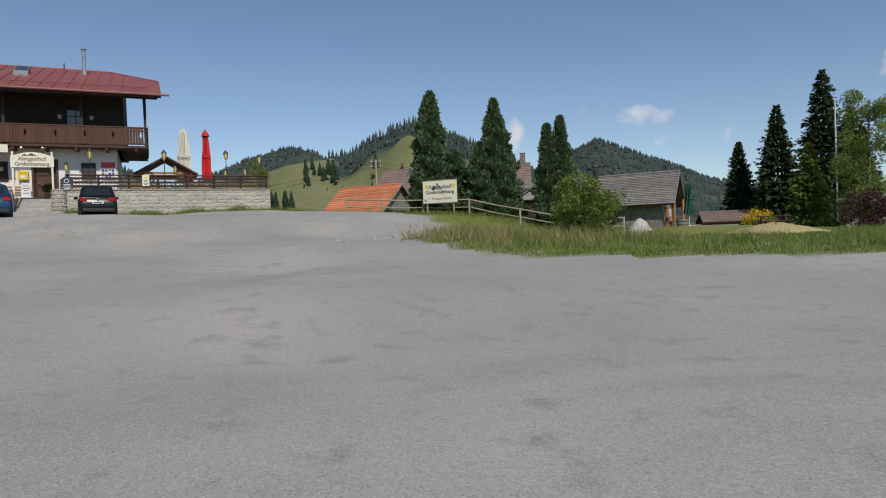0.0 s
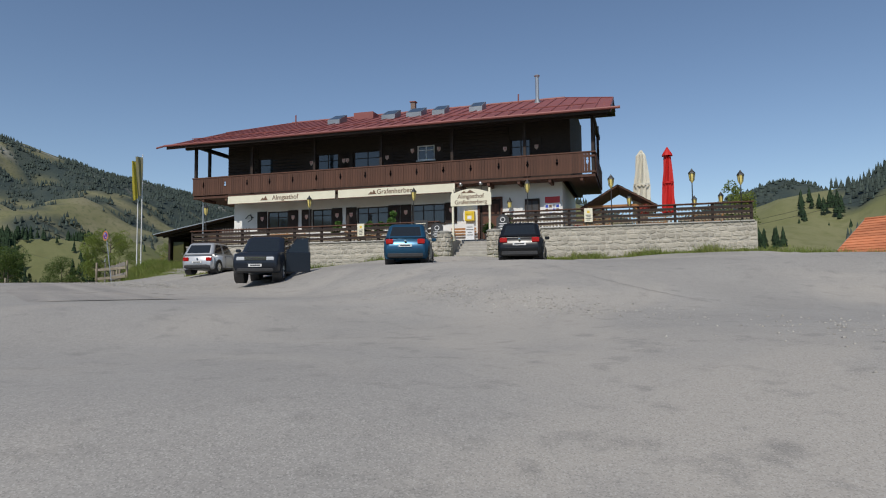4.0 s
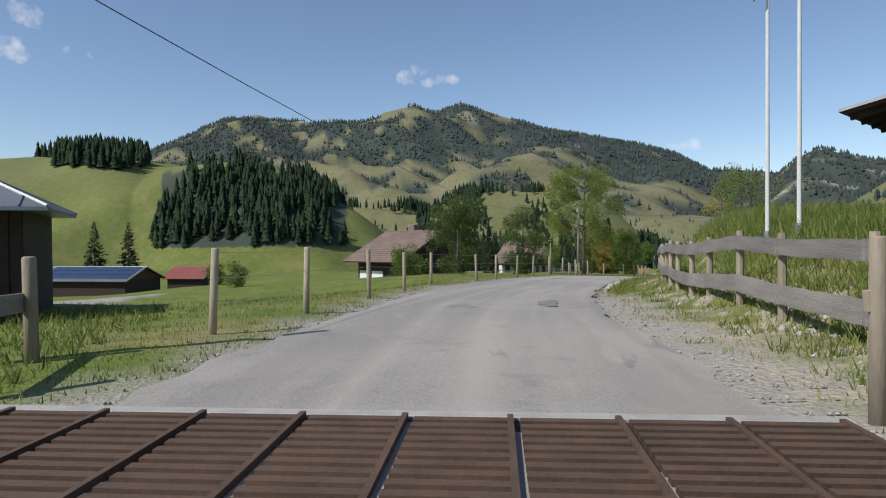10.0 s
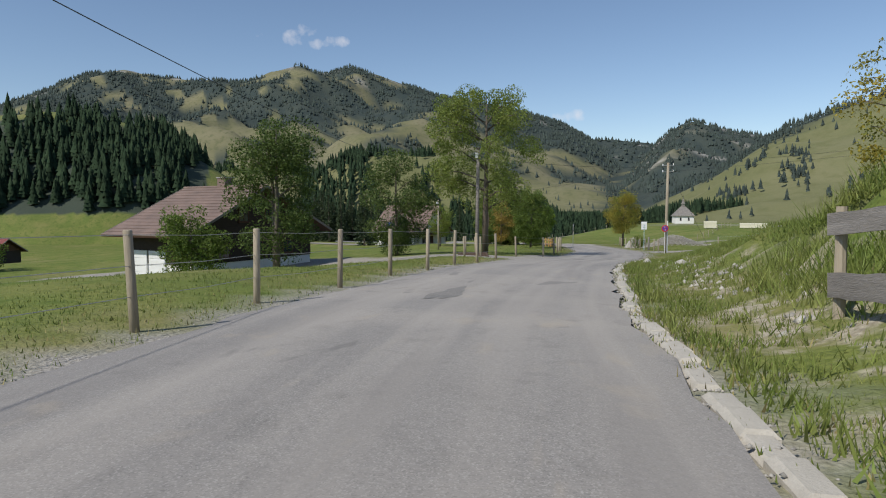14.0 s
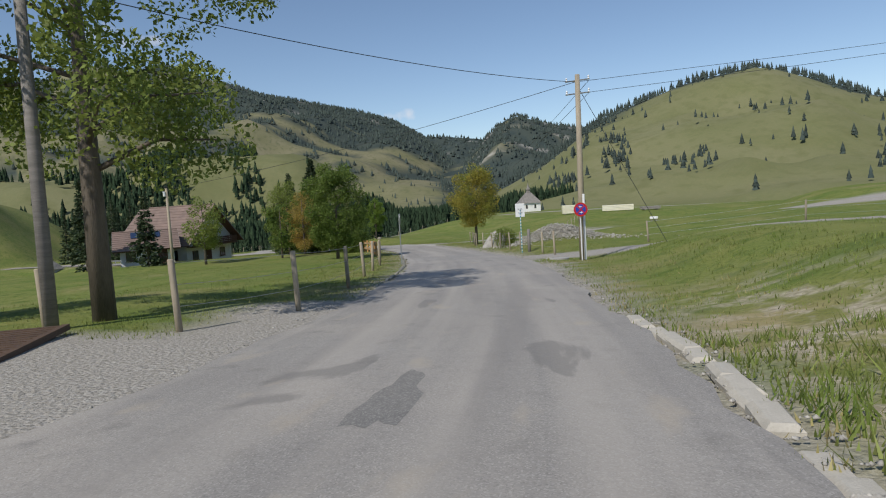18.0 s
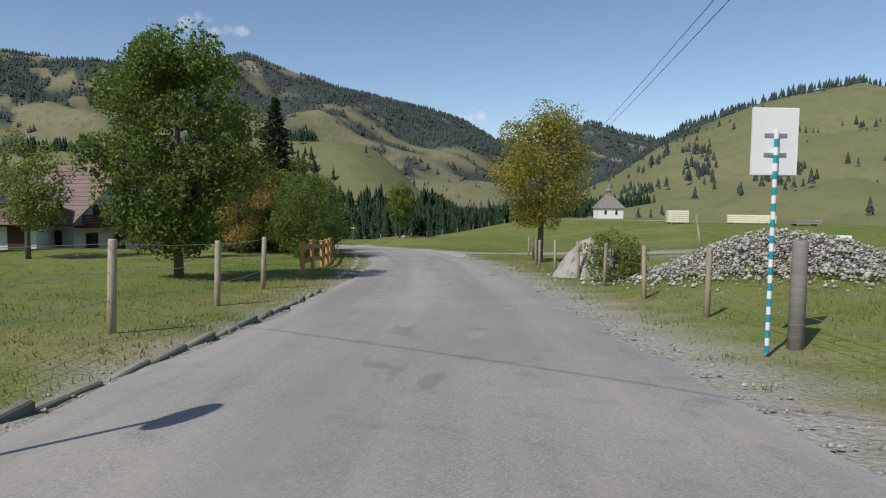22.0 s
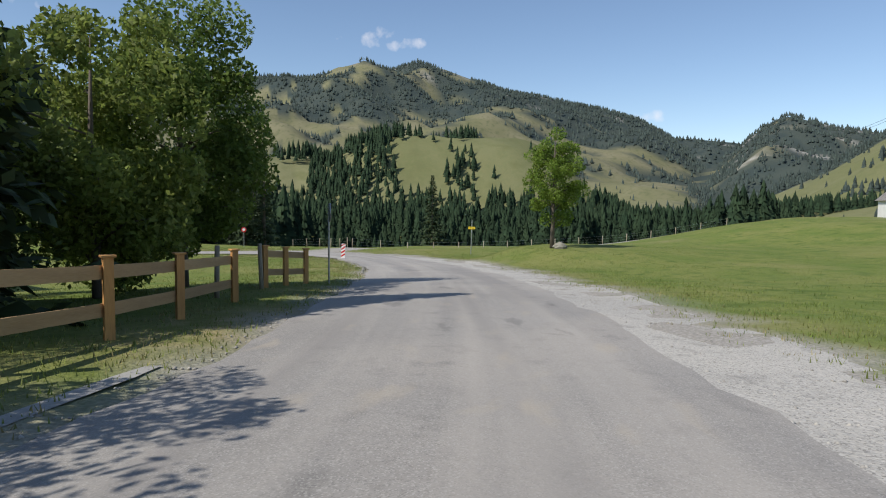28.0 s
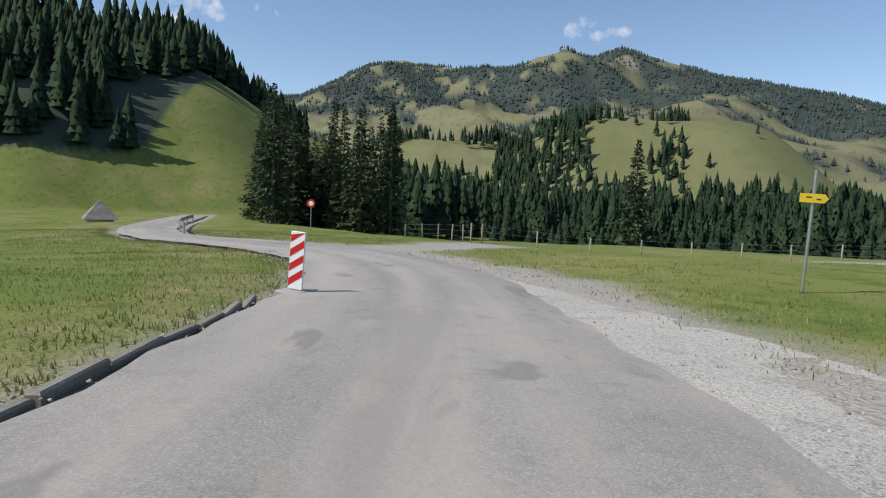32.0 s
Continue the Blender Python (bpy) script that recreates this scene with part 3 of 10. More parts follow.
def cover(x, y):
    """How thickly wooded the far land is, 0 to 1."""
    z = land(x, y)
    r = np.hypot(x + 100, y - 55)
    az = np.degrees(np.arctan2(-(x + 100), y - 55))
    n = ripple(x, y, 60, 4.0) + 0.7 * ripple(x, y, 26, 7.0)
    main = (r > 1500) & (az > 50) & (az < 130)
    f = np.where(main, n + 0.85 * smooth(300, 150, z) * 0.3 + 0.55 - 1.3 * smooth(430, 560, z) * (ripple(x, y, 110, 1.0) > -0.2), -1.0)
    f = np.where(main & (az > 54) & (az < 72) & (r > 2250), n + 1.3, f)
    f = np.where(main & (r < 2000), n - 0.15, f)
    gap = (r > 3300) & (az > 40) & (az < 66)
    f = np.where(gap, 1.0, f)
    rock = (r > 1450) & (az > 37) & (az < 54) & ~gap
    f = np.where(rock, n + 0.7, f)
    right = (r > 330) & (r < 1450) & (az > -5) & (az < 54)
    f = np.where(right, ripple(x, y, 19, 2.2) - 0.95 + 1.8 * smooth(880, 1010, r) * (az > 17) + 1.5 * smooth(36, 41, az) * smooth(760, 900, r), f)
    f = np.where((az < 30) & (r > 1500), n + 0.9, f)
    hx = (y > 330) & (y < 1100) & (x > -330) & (x < 260) & (az > -30) & (az < 20)
    az0 = np.degrees(np.arctan2(-x, y))
    f = np.where(hx & (z < 200), ripple(x, y, 21, 5.2) - 0.95 + 1.9 * smooth(610, 700, np.hypot(x, y)) * (az0 < 8.5 + 1.5 * ripple(x, y, 14, 3.0)), f)
    return f


gx = spread(-300, 55, 1.0, 45, 150, -4600, 3200)
gy = spread(-65, 195, 1.0, 150, 45, -3000, 4600)
GX, GY = np.meshgrid(gx, gy)
GZ = land(GX, GY)
dr, _ = road_near(GX, GY)
GZ = GZ - 0.12 * smooth(3.2, 2.2, dr)
nx, ny = len(gx), len(gy)
idx = np.arange(nx * ny).reshape(ny, nx)
faces = np.stack([idx[:-1, :-1], idx[:-1, 1:], idx[1:, 1:], idx[1:, :-1]], -1).reshape(-1, 4)

# meadow, spruce-toned ground under woods and bare rock over the one sheet of ground
GM = bpy.data.materials.new("alpine_meadow")
GM.use_nodes = True
n_, l_ = GM.node_tree.nodes, GM.node_tree.links
pb = n_["Principled BSDF"]
pb.inputs["Roughness"].default_value = 0.95
pb.inputs["Specular IOR Level"].default_value = 0.15
tcg = n_.new("ShaderNodeTexCoord")


def gnoise(scale, detail=6):
    n = n_.new("ShaderNodeTexNoise")
    n.inputs["Scale"].default_value, n.inputs["Detail"].default_value = scale, detail
    l_.new(tcg.outputs["Object"], n.inputs[0])
    return n.outputs["Fac"]


def gramp(f, lo, hi):
    n = n_.new("ShaderNodeMapRange")
    n.inputs[1].default_value, n.inputs[2].default_value = lo, hi
    l_.new(f, n.inputs[0])
    return n.outputs[0]


def gmix(f, a, b):
    n = n_.new("ShaderNodeMix")
    n.data_type = "RGBA"
    l_.new(f, n.inputs[0])
    for k, v in ((6, a), (7, b)):
        if isinstance(v, tuple):
            n.inputs[k].default_value = (*v, 1)
        else:
            l_.new(v, n.inputs[k])
    return n.outputs[2]


green = gmix(gramp(gnoise(0.35), 0.35, 0.7), (0.128, 0.175, 0.037), (0.208, 0.215, 0.064))
green = gmix(gramp(gnoise(9.0, 5), 0.45, 0.75), green, (0.098, 0.130, 0.030))
green = gmix(gramp(gnoise(1.3, 7), 0.52, 0.70), green, (0.088, 0.128, 0.026))
green = gmix(gramp(gnoise(0.09, 5), 0.54, 0.80), green, (0.235, 0.22, 0.08))
# alpine pasture: its olive tan, greyed further to suggest distance haze
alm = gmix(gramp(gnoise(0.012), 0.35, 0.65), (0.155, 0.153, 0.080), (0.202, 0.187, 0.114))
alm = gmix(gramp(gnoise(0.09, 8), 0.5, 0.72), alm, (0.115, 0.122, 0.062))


def gattr(name):
    n = n_.new("ShaderNodeAttribute")
    n.attribute_name = name
    return n.outputs["Fac"]


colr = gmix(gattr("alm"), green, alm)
colr = gmix(gattr("dry"), colr, gmix(gramp(gnoise(1.4), 0.4, 0.65), (0.30, 0.25, 0.13), (0.17, 0.17, 0.055)))
colr = gmix(gattr("gravel"), colr, gmix(gramp(gnoise(18), 0.35, 0.65), (0.40, 0.375, 0.34), (0.26, 0.24, 0.205)))
bmul = n_.new("ShaderNodeMath")
bmul.operation = "MULTIPLY"
l_.new(gattr("bank"), bmul.inputs[0])
l_.new(gramp(gnoise(1.5, 7), 0.47, 0.60), bmul.inputs[1])
colr = gmix(bmul.outputs[0], colr, gmix(gramp(gnoise(11, 6), 0.35, 0.65), (0.47, 0.42, 0.33), (0.28, 0.24, 0.175)))
# ground under the woods: the spruces' dark tone, blue haze painted in
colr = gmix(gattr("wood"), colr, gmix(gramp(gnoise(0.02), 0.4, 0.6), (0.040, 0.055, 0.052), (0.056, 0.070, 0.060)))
colr = gmix(gattr("rock"), colr, gmix(gramp(gnoise(0.03, 8), 0.4, 0.6), (0.36, 0.35, 0.32), (0.20, 0.19, 0.17)))
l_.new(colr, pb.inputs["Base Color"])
bmp = n_.new("ShaderNodeBump")
bmp.inputs["Strength"].default_value, bmp.inputs["Distance"].default_value = 0.8, 0.06
l_.new(gnoise(14, 5), bmp.inputs["Height"])
l_.new(bmp.outputs[0], pb.inputs["Normal"])
ground = quads("ground", np.stack([GX, GY, GZ], -1).reshape(-1, 3), faces, GM, smooth=True)
tagged(ground, "grassy alpine land with meadows, woods and mountains", "ground", kind="structure")


def polyline_distance(pts, x, y):
    best = np.full(np.shape(x), 1e9)
    for a, b in zip(pts, pts[1:]):
        a, b = np.array(a, float), np.array(b, float)
        d = b - a
        t = np.clip(((x - a[0]) * d[0] + (y - a[1]) * d[1]) / (d @ d), 0, 1)
        best = np.minimum(best, np.hypot(x - a[0] - t * d[0], y - a[1] - t * d[1]))
    return best


def inside(poly, x, y):
    c = np.zeros(np.shape(x), bool)
    for (x0, y0), (x1, y1) in zip(poly, poly[1:] + poly[:1]):
        hit = ((y0 > y) != (y1 > y)) & (x < (x1 - x0) * (y - y0) / ((y1 - y0) or 1e-9) + x0)
        c ^= hit
    return c


# the inn's asphalt yard and the gravel tracks that leave the road
YARD = [(-44, 20.6), (-36, 16.5), (-33, 12.5), (-26, 10), (-22, 10), (-12, 6), (-7, -9), (24, -16), (40, 4), (9, 14.2), (6, 15.7), (2.3, 16.8), (0.9, 18.4), (-0.9, 22), (-1.8, 26), (2.0, 33), (-3, 40), (-9, 42.6), (-24, 36), (-33, 32), (-41, 32.5), (-45, 38), (-51.6, 38), (-51.1, 35.7), (-50.2, 34.2), (-47, 31.4), (-46.4, 29.6), (-45.2, 27.6), (-40, 25)]
TRACKS = [([(-119.5, 75.2), (-114.6, 79.6), (-105, 87), (-92, 95), (-70, 110), (-40, 125)], 2.2), ([(-100.5, 55.5), (-105.8, 51.8), (-110, 46.5), (-118, 43.5), (-128, 41), (-136, 34)], 2.6), ([(-97.0, 51.2), (-102.5, 54.0), (-108.5, 58.6)], 1.7),
          ([(-160, 96), (-155, 102), (-146, 108), (-132, 116), (-110, 128)], 2.0), ([(-215, 95.5), (-223, 101), (-231, 110), (-231, 128), (-222, 150), (-205, 180), (-180, 215)], 2.0),
          ([(-60, 8), (-85, 14), (-112, 20), (-122, 27.5), (-126, 31)], 1.8), ([(-46, 12), (-40, 15), (-34, 18)], 3.5)]
fx, fy = GX.ravel(), GY.ravel()
dr = dr.ravel()
fr = np.hypot(fx + 100, fy - 55)
rgt_ = fy > np.interp(fx, ROADXY[::-1, 0], ROADXY[::-1, 1])
edge_ = np.where(rgt_, np.interp(fx, EDGES[:, 0], EDGES[:, 2]), -np.interp(fx, EDGES[:, 0], EDGES[:, 1]))
wide_ = np.where(rgt_, np.interp(fx, (-222, -205, -160, -152, -118, -90, -66, -62, -46), (0.7, 2.2, 2.2, 1.0, 0.9, 0.2, 0.3, 1.1, 1.3)), np.interp(fx, (-120, -105, -80, -46), (0.15, 0.5, 0.45, 0.4)))
gr = smooth(edge_ + wide_ + 0.5, edge_ + wide_ - 0.2, dr + 0.3 * ripple(fx, fy, 0.9, 3))
for pts, w in TRACKS:
    gr = np.maximum(gr, smooth(w + 0.8, w - 0.2, polyline_distance(pts, fx, fy) + 0.35 * ripple(fx, fy, 0.8, 1)))
gr = np.maximum(gr, 0.85 * smooth(9, 5, np.hypot((fx + 143) / 1.8, fy - 108)) * smooth(-0.4, 0.3, ripple(fx, fy, 2.0, 5)))
gr *= 1 - smooth(2.0, 1.1, np.hypot((fx + 114.6) / 1.7, fy - 74.0))
gr = np.maximum(gr, inside(YARD, fx, fy) * 1.0)
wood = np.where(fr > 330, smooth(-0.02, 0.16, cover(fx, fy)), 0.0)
# pasture tone and its painted haze grow with distance
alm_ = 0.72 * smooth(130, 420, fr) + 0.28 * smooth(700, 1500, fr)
dry = 0.75 * smooth(7.5, 4.0, dr) * smooth(-0.3, 0.5, ripple(fx, fy, 1.3, 9)) + 0.5 * smooth(0.45, 0.9, ripple(fx, fy, 4, 2)) * (fr < 300)
zz_ = GZ.ravel()
azz = np.degrees(np.arctan2(-(fx + 100), fy - 55))
rock = ((fr > 2500) & (azz > 50) & (azz < 110)) * smooth(0.55, 0.8, ripple(fx, fy, 34, 2.5) + smooth(470, 640, zz_) * 0.5)
rock = np.maximum(rock, ((fr > 1700) & (fr < 2200) & (azz > 38) & (azz < 52)) * smooth(0.3, 0.6, ripple(fx, fy, 30, 1.5)))
bank_ = smooth(3.0, 3.6, dr) * smooth(7.5, 4.6, dr) * rgt_ * (fx < -46) * smooth(-104, -98, fx)
side_ = np.degrees(np.arctan2(-(fx + 45), fy - 25))
# same haze-blue dark ground between the hillside spruces
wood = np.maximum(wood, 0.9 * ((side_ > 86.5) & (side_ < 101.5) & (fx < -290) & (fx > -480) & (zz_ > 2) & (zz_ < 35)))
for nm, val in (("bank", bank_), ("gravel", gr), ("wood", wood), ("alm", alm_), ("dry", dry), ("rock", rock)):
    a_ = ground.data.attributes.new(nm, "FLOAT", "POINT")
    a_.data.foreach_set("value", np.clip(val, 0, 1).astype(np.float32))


# ---- road and yard ----
def resample(pts, step):
    p = np.array(pts, float)
    s = np.r_[0, np.cumsum(np.linalg.norm(np.diff(p[:, :2], axis=0), axis=1))]
    u = np.arange(0, s[-1], step)
    q = np.stack([np.interp(u, s, p[:, k]) for k in range(p.shape[1])], 1)
    k = np.ones(7) / 7
    if len(q) > 20:
        pad = np.pad(q, ((3, 3), (0, 0)), mode="edge")
        q = np.stack([np.convolve(pad[:, c], k, "valid") for c in range(q.shape[1])], 1)
    return q


def ribbon(name, pts, offsets, lift, material, label, category, ragged=0.25, crown=0.03, kind="structure", step=1.0, taper=0.0):
    q = resample(pts, step)
    t = np.gradient(q[:, :2], axis=0)
    t /= np.linalg.norm(t, axis=1)[:, None]
    nrm = np.stack([t[:, 1], -t[:, 0]], 1)
    vs = []
    n = len(offsets)
    for k, o_ in enumerate(offsets):
        edge = (k in (0, n - 1)) * ragged
        o2 = o_ + edge * (ripple(q[:, 0], q[:, 1], 0.55, k) + 0.6 * ripple(q[:, 0], q[:, 1], 1.9, k + 3))
        if taper:
            run = np.arange(len(q)) * step
            o2 = offsets[0] + (o2 - offsets[0]) * smooth(0, taper, run) * smooth(0, taper, run[-1] - run)
        x, y = q[:, 0] + nrm[:, 0] * o2, q[:, 1] + nrm[:, 1] * o2
        z = (q[:, 2] if q.shape[1] > 2 else land(x, y)) + lift + crown * (1 - (o_ / max(abs(offsets[0]), abs(offsets[-1]))) ** 2)
        vs.append(np.stack([x, y, z], 1))
    v = np.stack(vs, 1).reshape(-1, 3)
    i = np.arange(len(q) * n).reshape(len(q), n)
    f = np.stack([i[:-1, :-1], i[:-1, 1:], i[1:, 1:], i[1:, :-1]], -1).reshape(-1, 4)
    ob = quads(name, v, f, material, smooth=True)
    return tagged(ob, label, category, kind=kind)


def lay_road():
    q = resample(ROAD, 0.8)
    t = np.gradient(q[:, :2], axis=0)
    t /= np.linalg.norm(t, axis=1)[:, None]
    lo, hi = np.interp(q[:, 0], EDGES[:, 0], EDGES[:, 1]), np.interp(q[:, 0], EDGES[:, 0], EDGES[:, 2])
    n, rows, uv = 15, [], []
    run = np.r_[0, np.cumsum(np.hypot(*np.diff(q[:, :2], axis=0).T))]
    for k in range(n):
        u = k / (n - 1)
        o = lo + (hi - lo) * u
        if k in (0, n - 1):
            o = o + 0.16 * (ripple(q[:, 0], q[:, 1], 0.35, k) + 0.7 * ripple(q[:, 0], q[:, 1], 1.4, k + 3))
        rows.append(np.stack([q[:, 0] + t[:, 1] * o, q[:, 1] - t[:, 0] * o, q[:, 2] + 0.03 + 0.035 * (1 - (2 * u - 1) ** 2) - 0.012 * (k in (0, n - 1))], 1))
        uv.append(np.stack([o, run], 1))
    i = np.arange(len(q) * n).reshape(len(q), n)
    f = np.stack([i[:-1, :-1], i[:-1, 1:], i[1:, 1:], i[1:, :-1]], -1).reshape(-1, 4)
    ob = quads("road", np.stack(rows, 1).reshape(-1, 3), f, ROADTOP, smooth=True)
    layer = ob.data.uv_layers.new(name="lane")
    layer.data.foreach_set("uv", np.stack(uv, 1).reshape(-1, 2)[f.ravel()].astype(np.float32).ravel())
    return tagged(ob, "patched grey asphalt country road with crumbling edges", "road", kind="structure")


lay_road()
ribbon("gravel_shoulder", [p[:2] for p in ROAD if -212 < p[0] < -138], np.array([1.7, 2.4, 3.0, 3.7, 4.7]), 0.0, GRAVEL, "loose pale gravel shoulder beside the asphalt", "gravel", ragged=0.35, crown=0.0, taper=18.0)
strip_ = [p[:2] for p in ROAD if -166 < p[0] < -136]
ribbon("edge_strip", strip_, np.array([-3.66, -3.6, -3.5, -3.42]), 0.008, CONCRETE, "pale worn concrete strip along the grass verge", "kerb", ragged=0.05, crown=0.0)
cx, cy = np.meshgrid(np.arange(-53, 41, 0.75), np.arange(-17, 45, 0.75))
keep = inside(YARD, cx + 0.4 * ripple(cx, cy, 0.8, 2), cy + 0.4 * ripple(cx, cy, 0.9, 4))
ii = np.arange(cx.size).reshape(cx.shape)
quad = keep[:-1, :-1] & keep[:-1, 1:] & keep[1:, 1:] & keep[1:, :-1]
fq = np.stack([ii[:-1, :-1], ii[:-1, 1:], ii[1:, 1:], ii[1:, :-1]], -1)[quad]
used, inv = np.unique(fq, return_inverse=True)
vv = np.stack([cx.ravel(), cy.ravel(), land(cx, cy).ravel() + 0.045], 1)[used]
yard = quads("yard_pavement", vv, inv.reshape(-1, 4), ASPHALT, smooth=True)
tagged(yard, "worn grey asphalt parking yard in front of the inn", "pavement", kind="structure")


# ---- woods ----
def conifers(name, xs, ys, hs, tiers, sides, label, slim=0.2, material=None):
    """Many spruces joined: each a stack of ragged cones."""
    zs = land(xs, ys)
    n = len(xs)
    V, F = [], []
    base = 0
    for k in range(tiers):
        lo = 0.06 + 0.80 * k / tiers
        hi = min(1.0, lo + 1.35 / tiers + 0.12) if k < tiers - 1 else 1.0
        r = hs * slim * (1 - 0.82 * k / max(tiers, 1)) * (1.0 if tiers > 1 else 1.1)
        a = rng.uniform(0, 6.28, n)[:, None] + np.arange(sides)[None] * 2 * np.pi / sides
        rr = r[:, None] * (rng.uniform(0.72, 1.2, (n, sides)) if sides < 8 else np.where(np.arange(sides) % 2, rng.uniform(0.95, 1.3, (n, sides)), rng.uniform(0.45, 0.7, (n, sides))))
        ring = np.stack([xs[:, None] + rr * np.cos(a), ys[:, None] + rr * np.sin(a), zs[:, None] + (hs * lo)[:, None] * rng.uniform(0.9, 1.1, (n, sides))], -1)
        tip = np.stack([xs, ys, zs + hs * hi], -1)[:, None]
        V.append(np.concatenate([ring, tip], 1).reshape(-1, 3))
        i = base + np.arange(n)[:, None] * (sides + 1)
        s = np.arange(sides)[None]
        F.append(np.stack([i + s, i + (s + 1) % sides, np.broadcast_to(i + sides, (n, sides))], -1).reshape(-1, 3))
        base += n * (sides + 1)
    ob = quads(name, np.concatenate(V), np.concatenate(F), material or HAZETREE)
    return tagged(ob, label, "forest", kind="stuff")


def scatter_polar(a0, a1, r0, r1, step, c=(-100, 55)):
    r = np.arange(r0, r1, step)
    out = []
    for q in r:
        m = max(1, int(abs(a1 - a0) * math.pi / 180 * q / step))
        a = np.radians(rng.uniform(a0, a1, m))
        d = q + rng.uniform(-step, step, m) * 0.6
        out.append(np.stack([c[0] - np.sin(a) * d, c[1] + np.cos(a) * d], 1))
    p = np.concatenate(out)
    return p[:, 0], p[:, 1]


def wooded(name, a0, a1, r0, r1, step, h, tiers, sides, label, c=(-100, 55), extra=0.0, slim=0.2, loose=0.0, fuzz=0.25):
    x, y = scatter_polar(a0, a1, r0, r1, step, c)
    f = cover(x, y) + rng.uniform(-fuzz, fuzz, len(x)) + extra
    f = f + loose * rng.normal(0, 1, len(x))
    k = f > 0.08 + 0.9 * loose
    if name == "ridge_forest":
        k &= np.degrees(np.arctan2(-x, y)) > 17.5
    x, y = x[k], y[k]
    conifers(name, x, y, h * rng.uniform(0.55, 1.15, len(x)), tiers, sides, label, slim)


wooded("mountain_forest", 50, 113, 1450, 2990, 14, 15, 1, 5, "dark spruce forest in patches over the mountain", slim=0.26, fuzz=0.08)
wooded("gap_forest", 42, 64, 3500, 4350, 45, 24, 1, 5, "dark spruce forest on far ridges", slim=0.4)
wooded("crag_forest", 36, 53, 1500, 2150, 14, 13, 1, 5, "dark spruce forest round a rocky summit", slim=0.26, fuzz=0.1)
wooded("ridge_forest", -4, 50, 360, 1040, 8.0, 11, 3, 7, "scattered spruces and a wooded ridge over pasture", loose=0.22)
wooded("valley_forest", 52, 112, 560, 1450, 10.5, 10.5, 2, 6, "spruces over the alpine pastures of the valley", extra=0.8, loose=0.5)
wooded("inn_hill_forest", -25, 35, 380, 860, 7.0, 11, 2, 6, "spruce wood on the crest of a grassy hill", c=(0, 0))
wooded("far_peak_forest", -60, 24, 1700, 2700, 19, 13, 1, 5, "dark haze-tinted forest on a far mountain", c=(0, 0), slim=0.4)

x, y = scatter_polar(-4, 47, 400, 985, 8.0)
az_ = np.degrees(np.arctan2(-(x + 100), y - 55))
r_ = np.hypot(x + 100, y - 55)
low_ = ((abs(az_ - 41) < 4) & (abs(r_ - 600) < 70) & (ripple(x, y, 9, 2.0) > 0.1)) | ((az_ < 19.5) & (abs(r_ - 560) < 110) & (ripple(x, y, 13, 4.0) > -0.1)) | ((abs(az_ - 33) < 2) & (abs(r_ - 560) < 30) & (ripple(x, y, 6, 1.0) > 0.2))
k = np.degrees(np.arctan2(-x, y)) > 17.5
k &= low_ | (0.8 * ripple(x, y, 17, 6.0) + 0.55 * rng.normal(0, 1, len(x)) > 1.12)
conifers("pasture_spruces", x[k], y[k], rng.uniform(4.5, 10.5, k.sum()), 4, 8, "single spruces and small clumps dotted over the steep pasture", 0.23, HAZETREE)
cl = [(14.6, 520, 0.9, 30), (10.6, 640, 0.9, 14), (8.9, 640, 0.5, 7), (16.2, 500, 0.6, 16), (5.5, 600, 0.25, 2), (3.0, 560, 0.2, 2)]
az_ = np.radians(np.concatenate([rng.normal(a, w, n) for a, r, w, n in cl]))
r_ = np.concatenate([rng.normal(r, 16, n) for a, r, w, n in cl])
conifers("hill_clumps", -np.sin(az_) * r_, np.cos(az_) * r_, rng.uniform(10, 17, len(r_)), 7, 10, "small clumps of dark spruces on the smooth green hill", 0.21, NEARTREE)
hx = rng.uniform(-470, -262, 8500)
hy = rng.uniform(-190, 100, 8500)
hz = land(hx, hy)
side = (hy > -70 + 0.35 * (hx + 330)) & (hx < -292 - 0.28 * (hy - 20)) & (hz > 2)
top = (hz > 36) & (ripple(hx, hy, 22, 3.3) > -0.35)
clump = (hy < -40) & (ripple(hx, hy, 11, 6.1) > 0.62)
ha = np.degrees(np.arctan2(-(hx + 45), hy - 25))
k = (side & (ha > 87 + 1.6 * ripple(hx, hy, 9, 1.1)) & (ha < 101 + 2.2 * ripple(hx, hy, 12, 4.1)) & (hz < 34 + 4 * ripple(hx, hy, 8, 2.7))) | (top & (ha > 102.5) & (ha < 109)) | (top & (ha > 113) & (ripple(hx, hy, 15, 2.1) > 0.3)) | (clump & (ha > 103) & (ripple(hx, hy, 6, 2.2) > 0.5))
conifers("hillside_spruces", hx[k], hy[k], rng.uniform(7, 11.5, k.sum()), 6, 10, "dense dark spruce forest on a steep hillside", 0.2, NEARTREE)
hx = rng.uniform(-730, -430, 11000)
hy = rng.uniform(0, 420, 11000)
hz = land(hx, hy)
ha = np.degrees(np.arctan2(-(hx + 180), hy - 98))
chance = rng.uniform(0, 1, len(hx))
blur = 0.3 * rng.normal(0, 1, len(hx))
k = ((ha > 79.5 + 1.2 * ripple(hx, hy, 9, 2.0)) & (ha < 87.5 + 1.5 * ripple(hx, hy, 11, 1.0)) & (chance < 0.8)) | ((ha > 71.5) & (ha < 81) & (ripple(hx, hy, 12, 4.4) + blur > 0.5)) | ((ha > 87) & (ripple(hx, hy, 14, 1.4) + blur > 0.62))
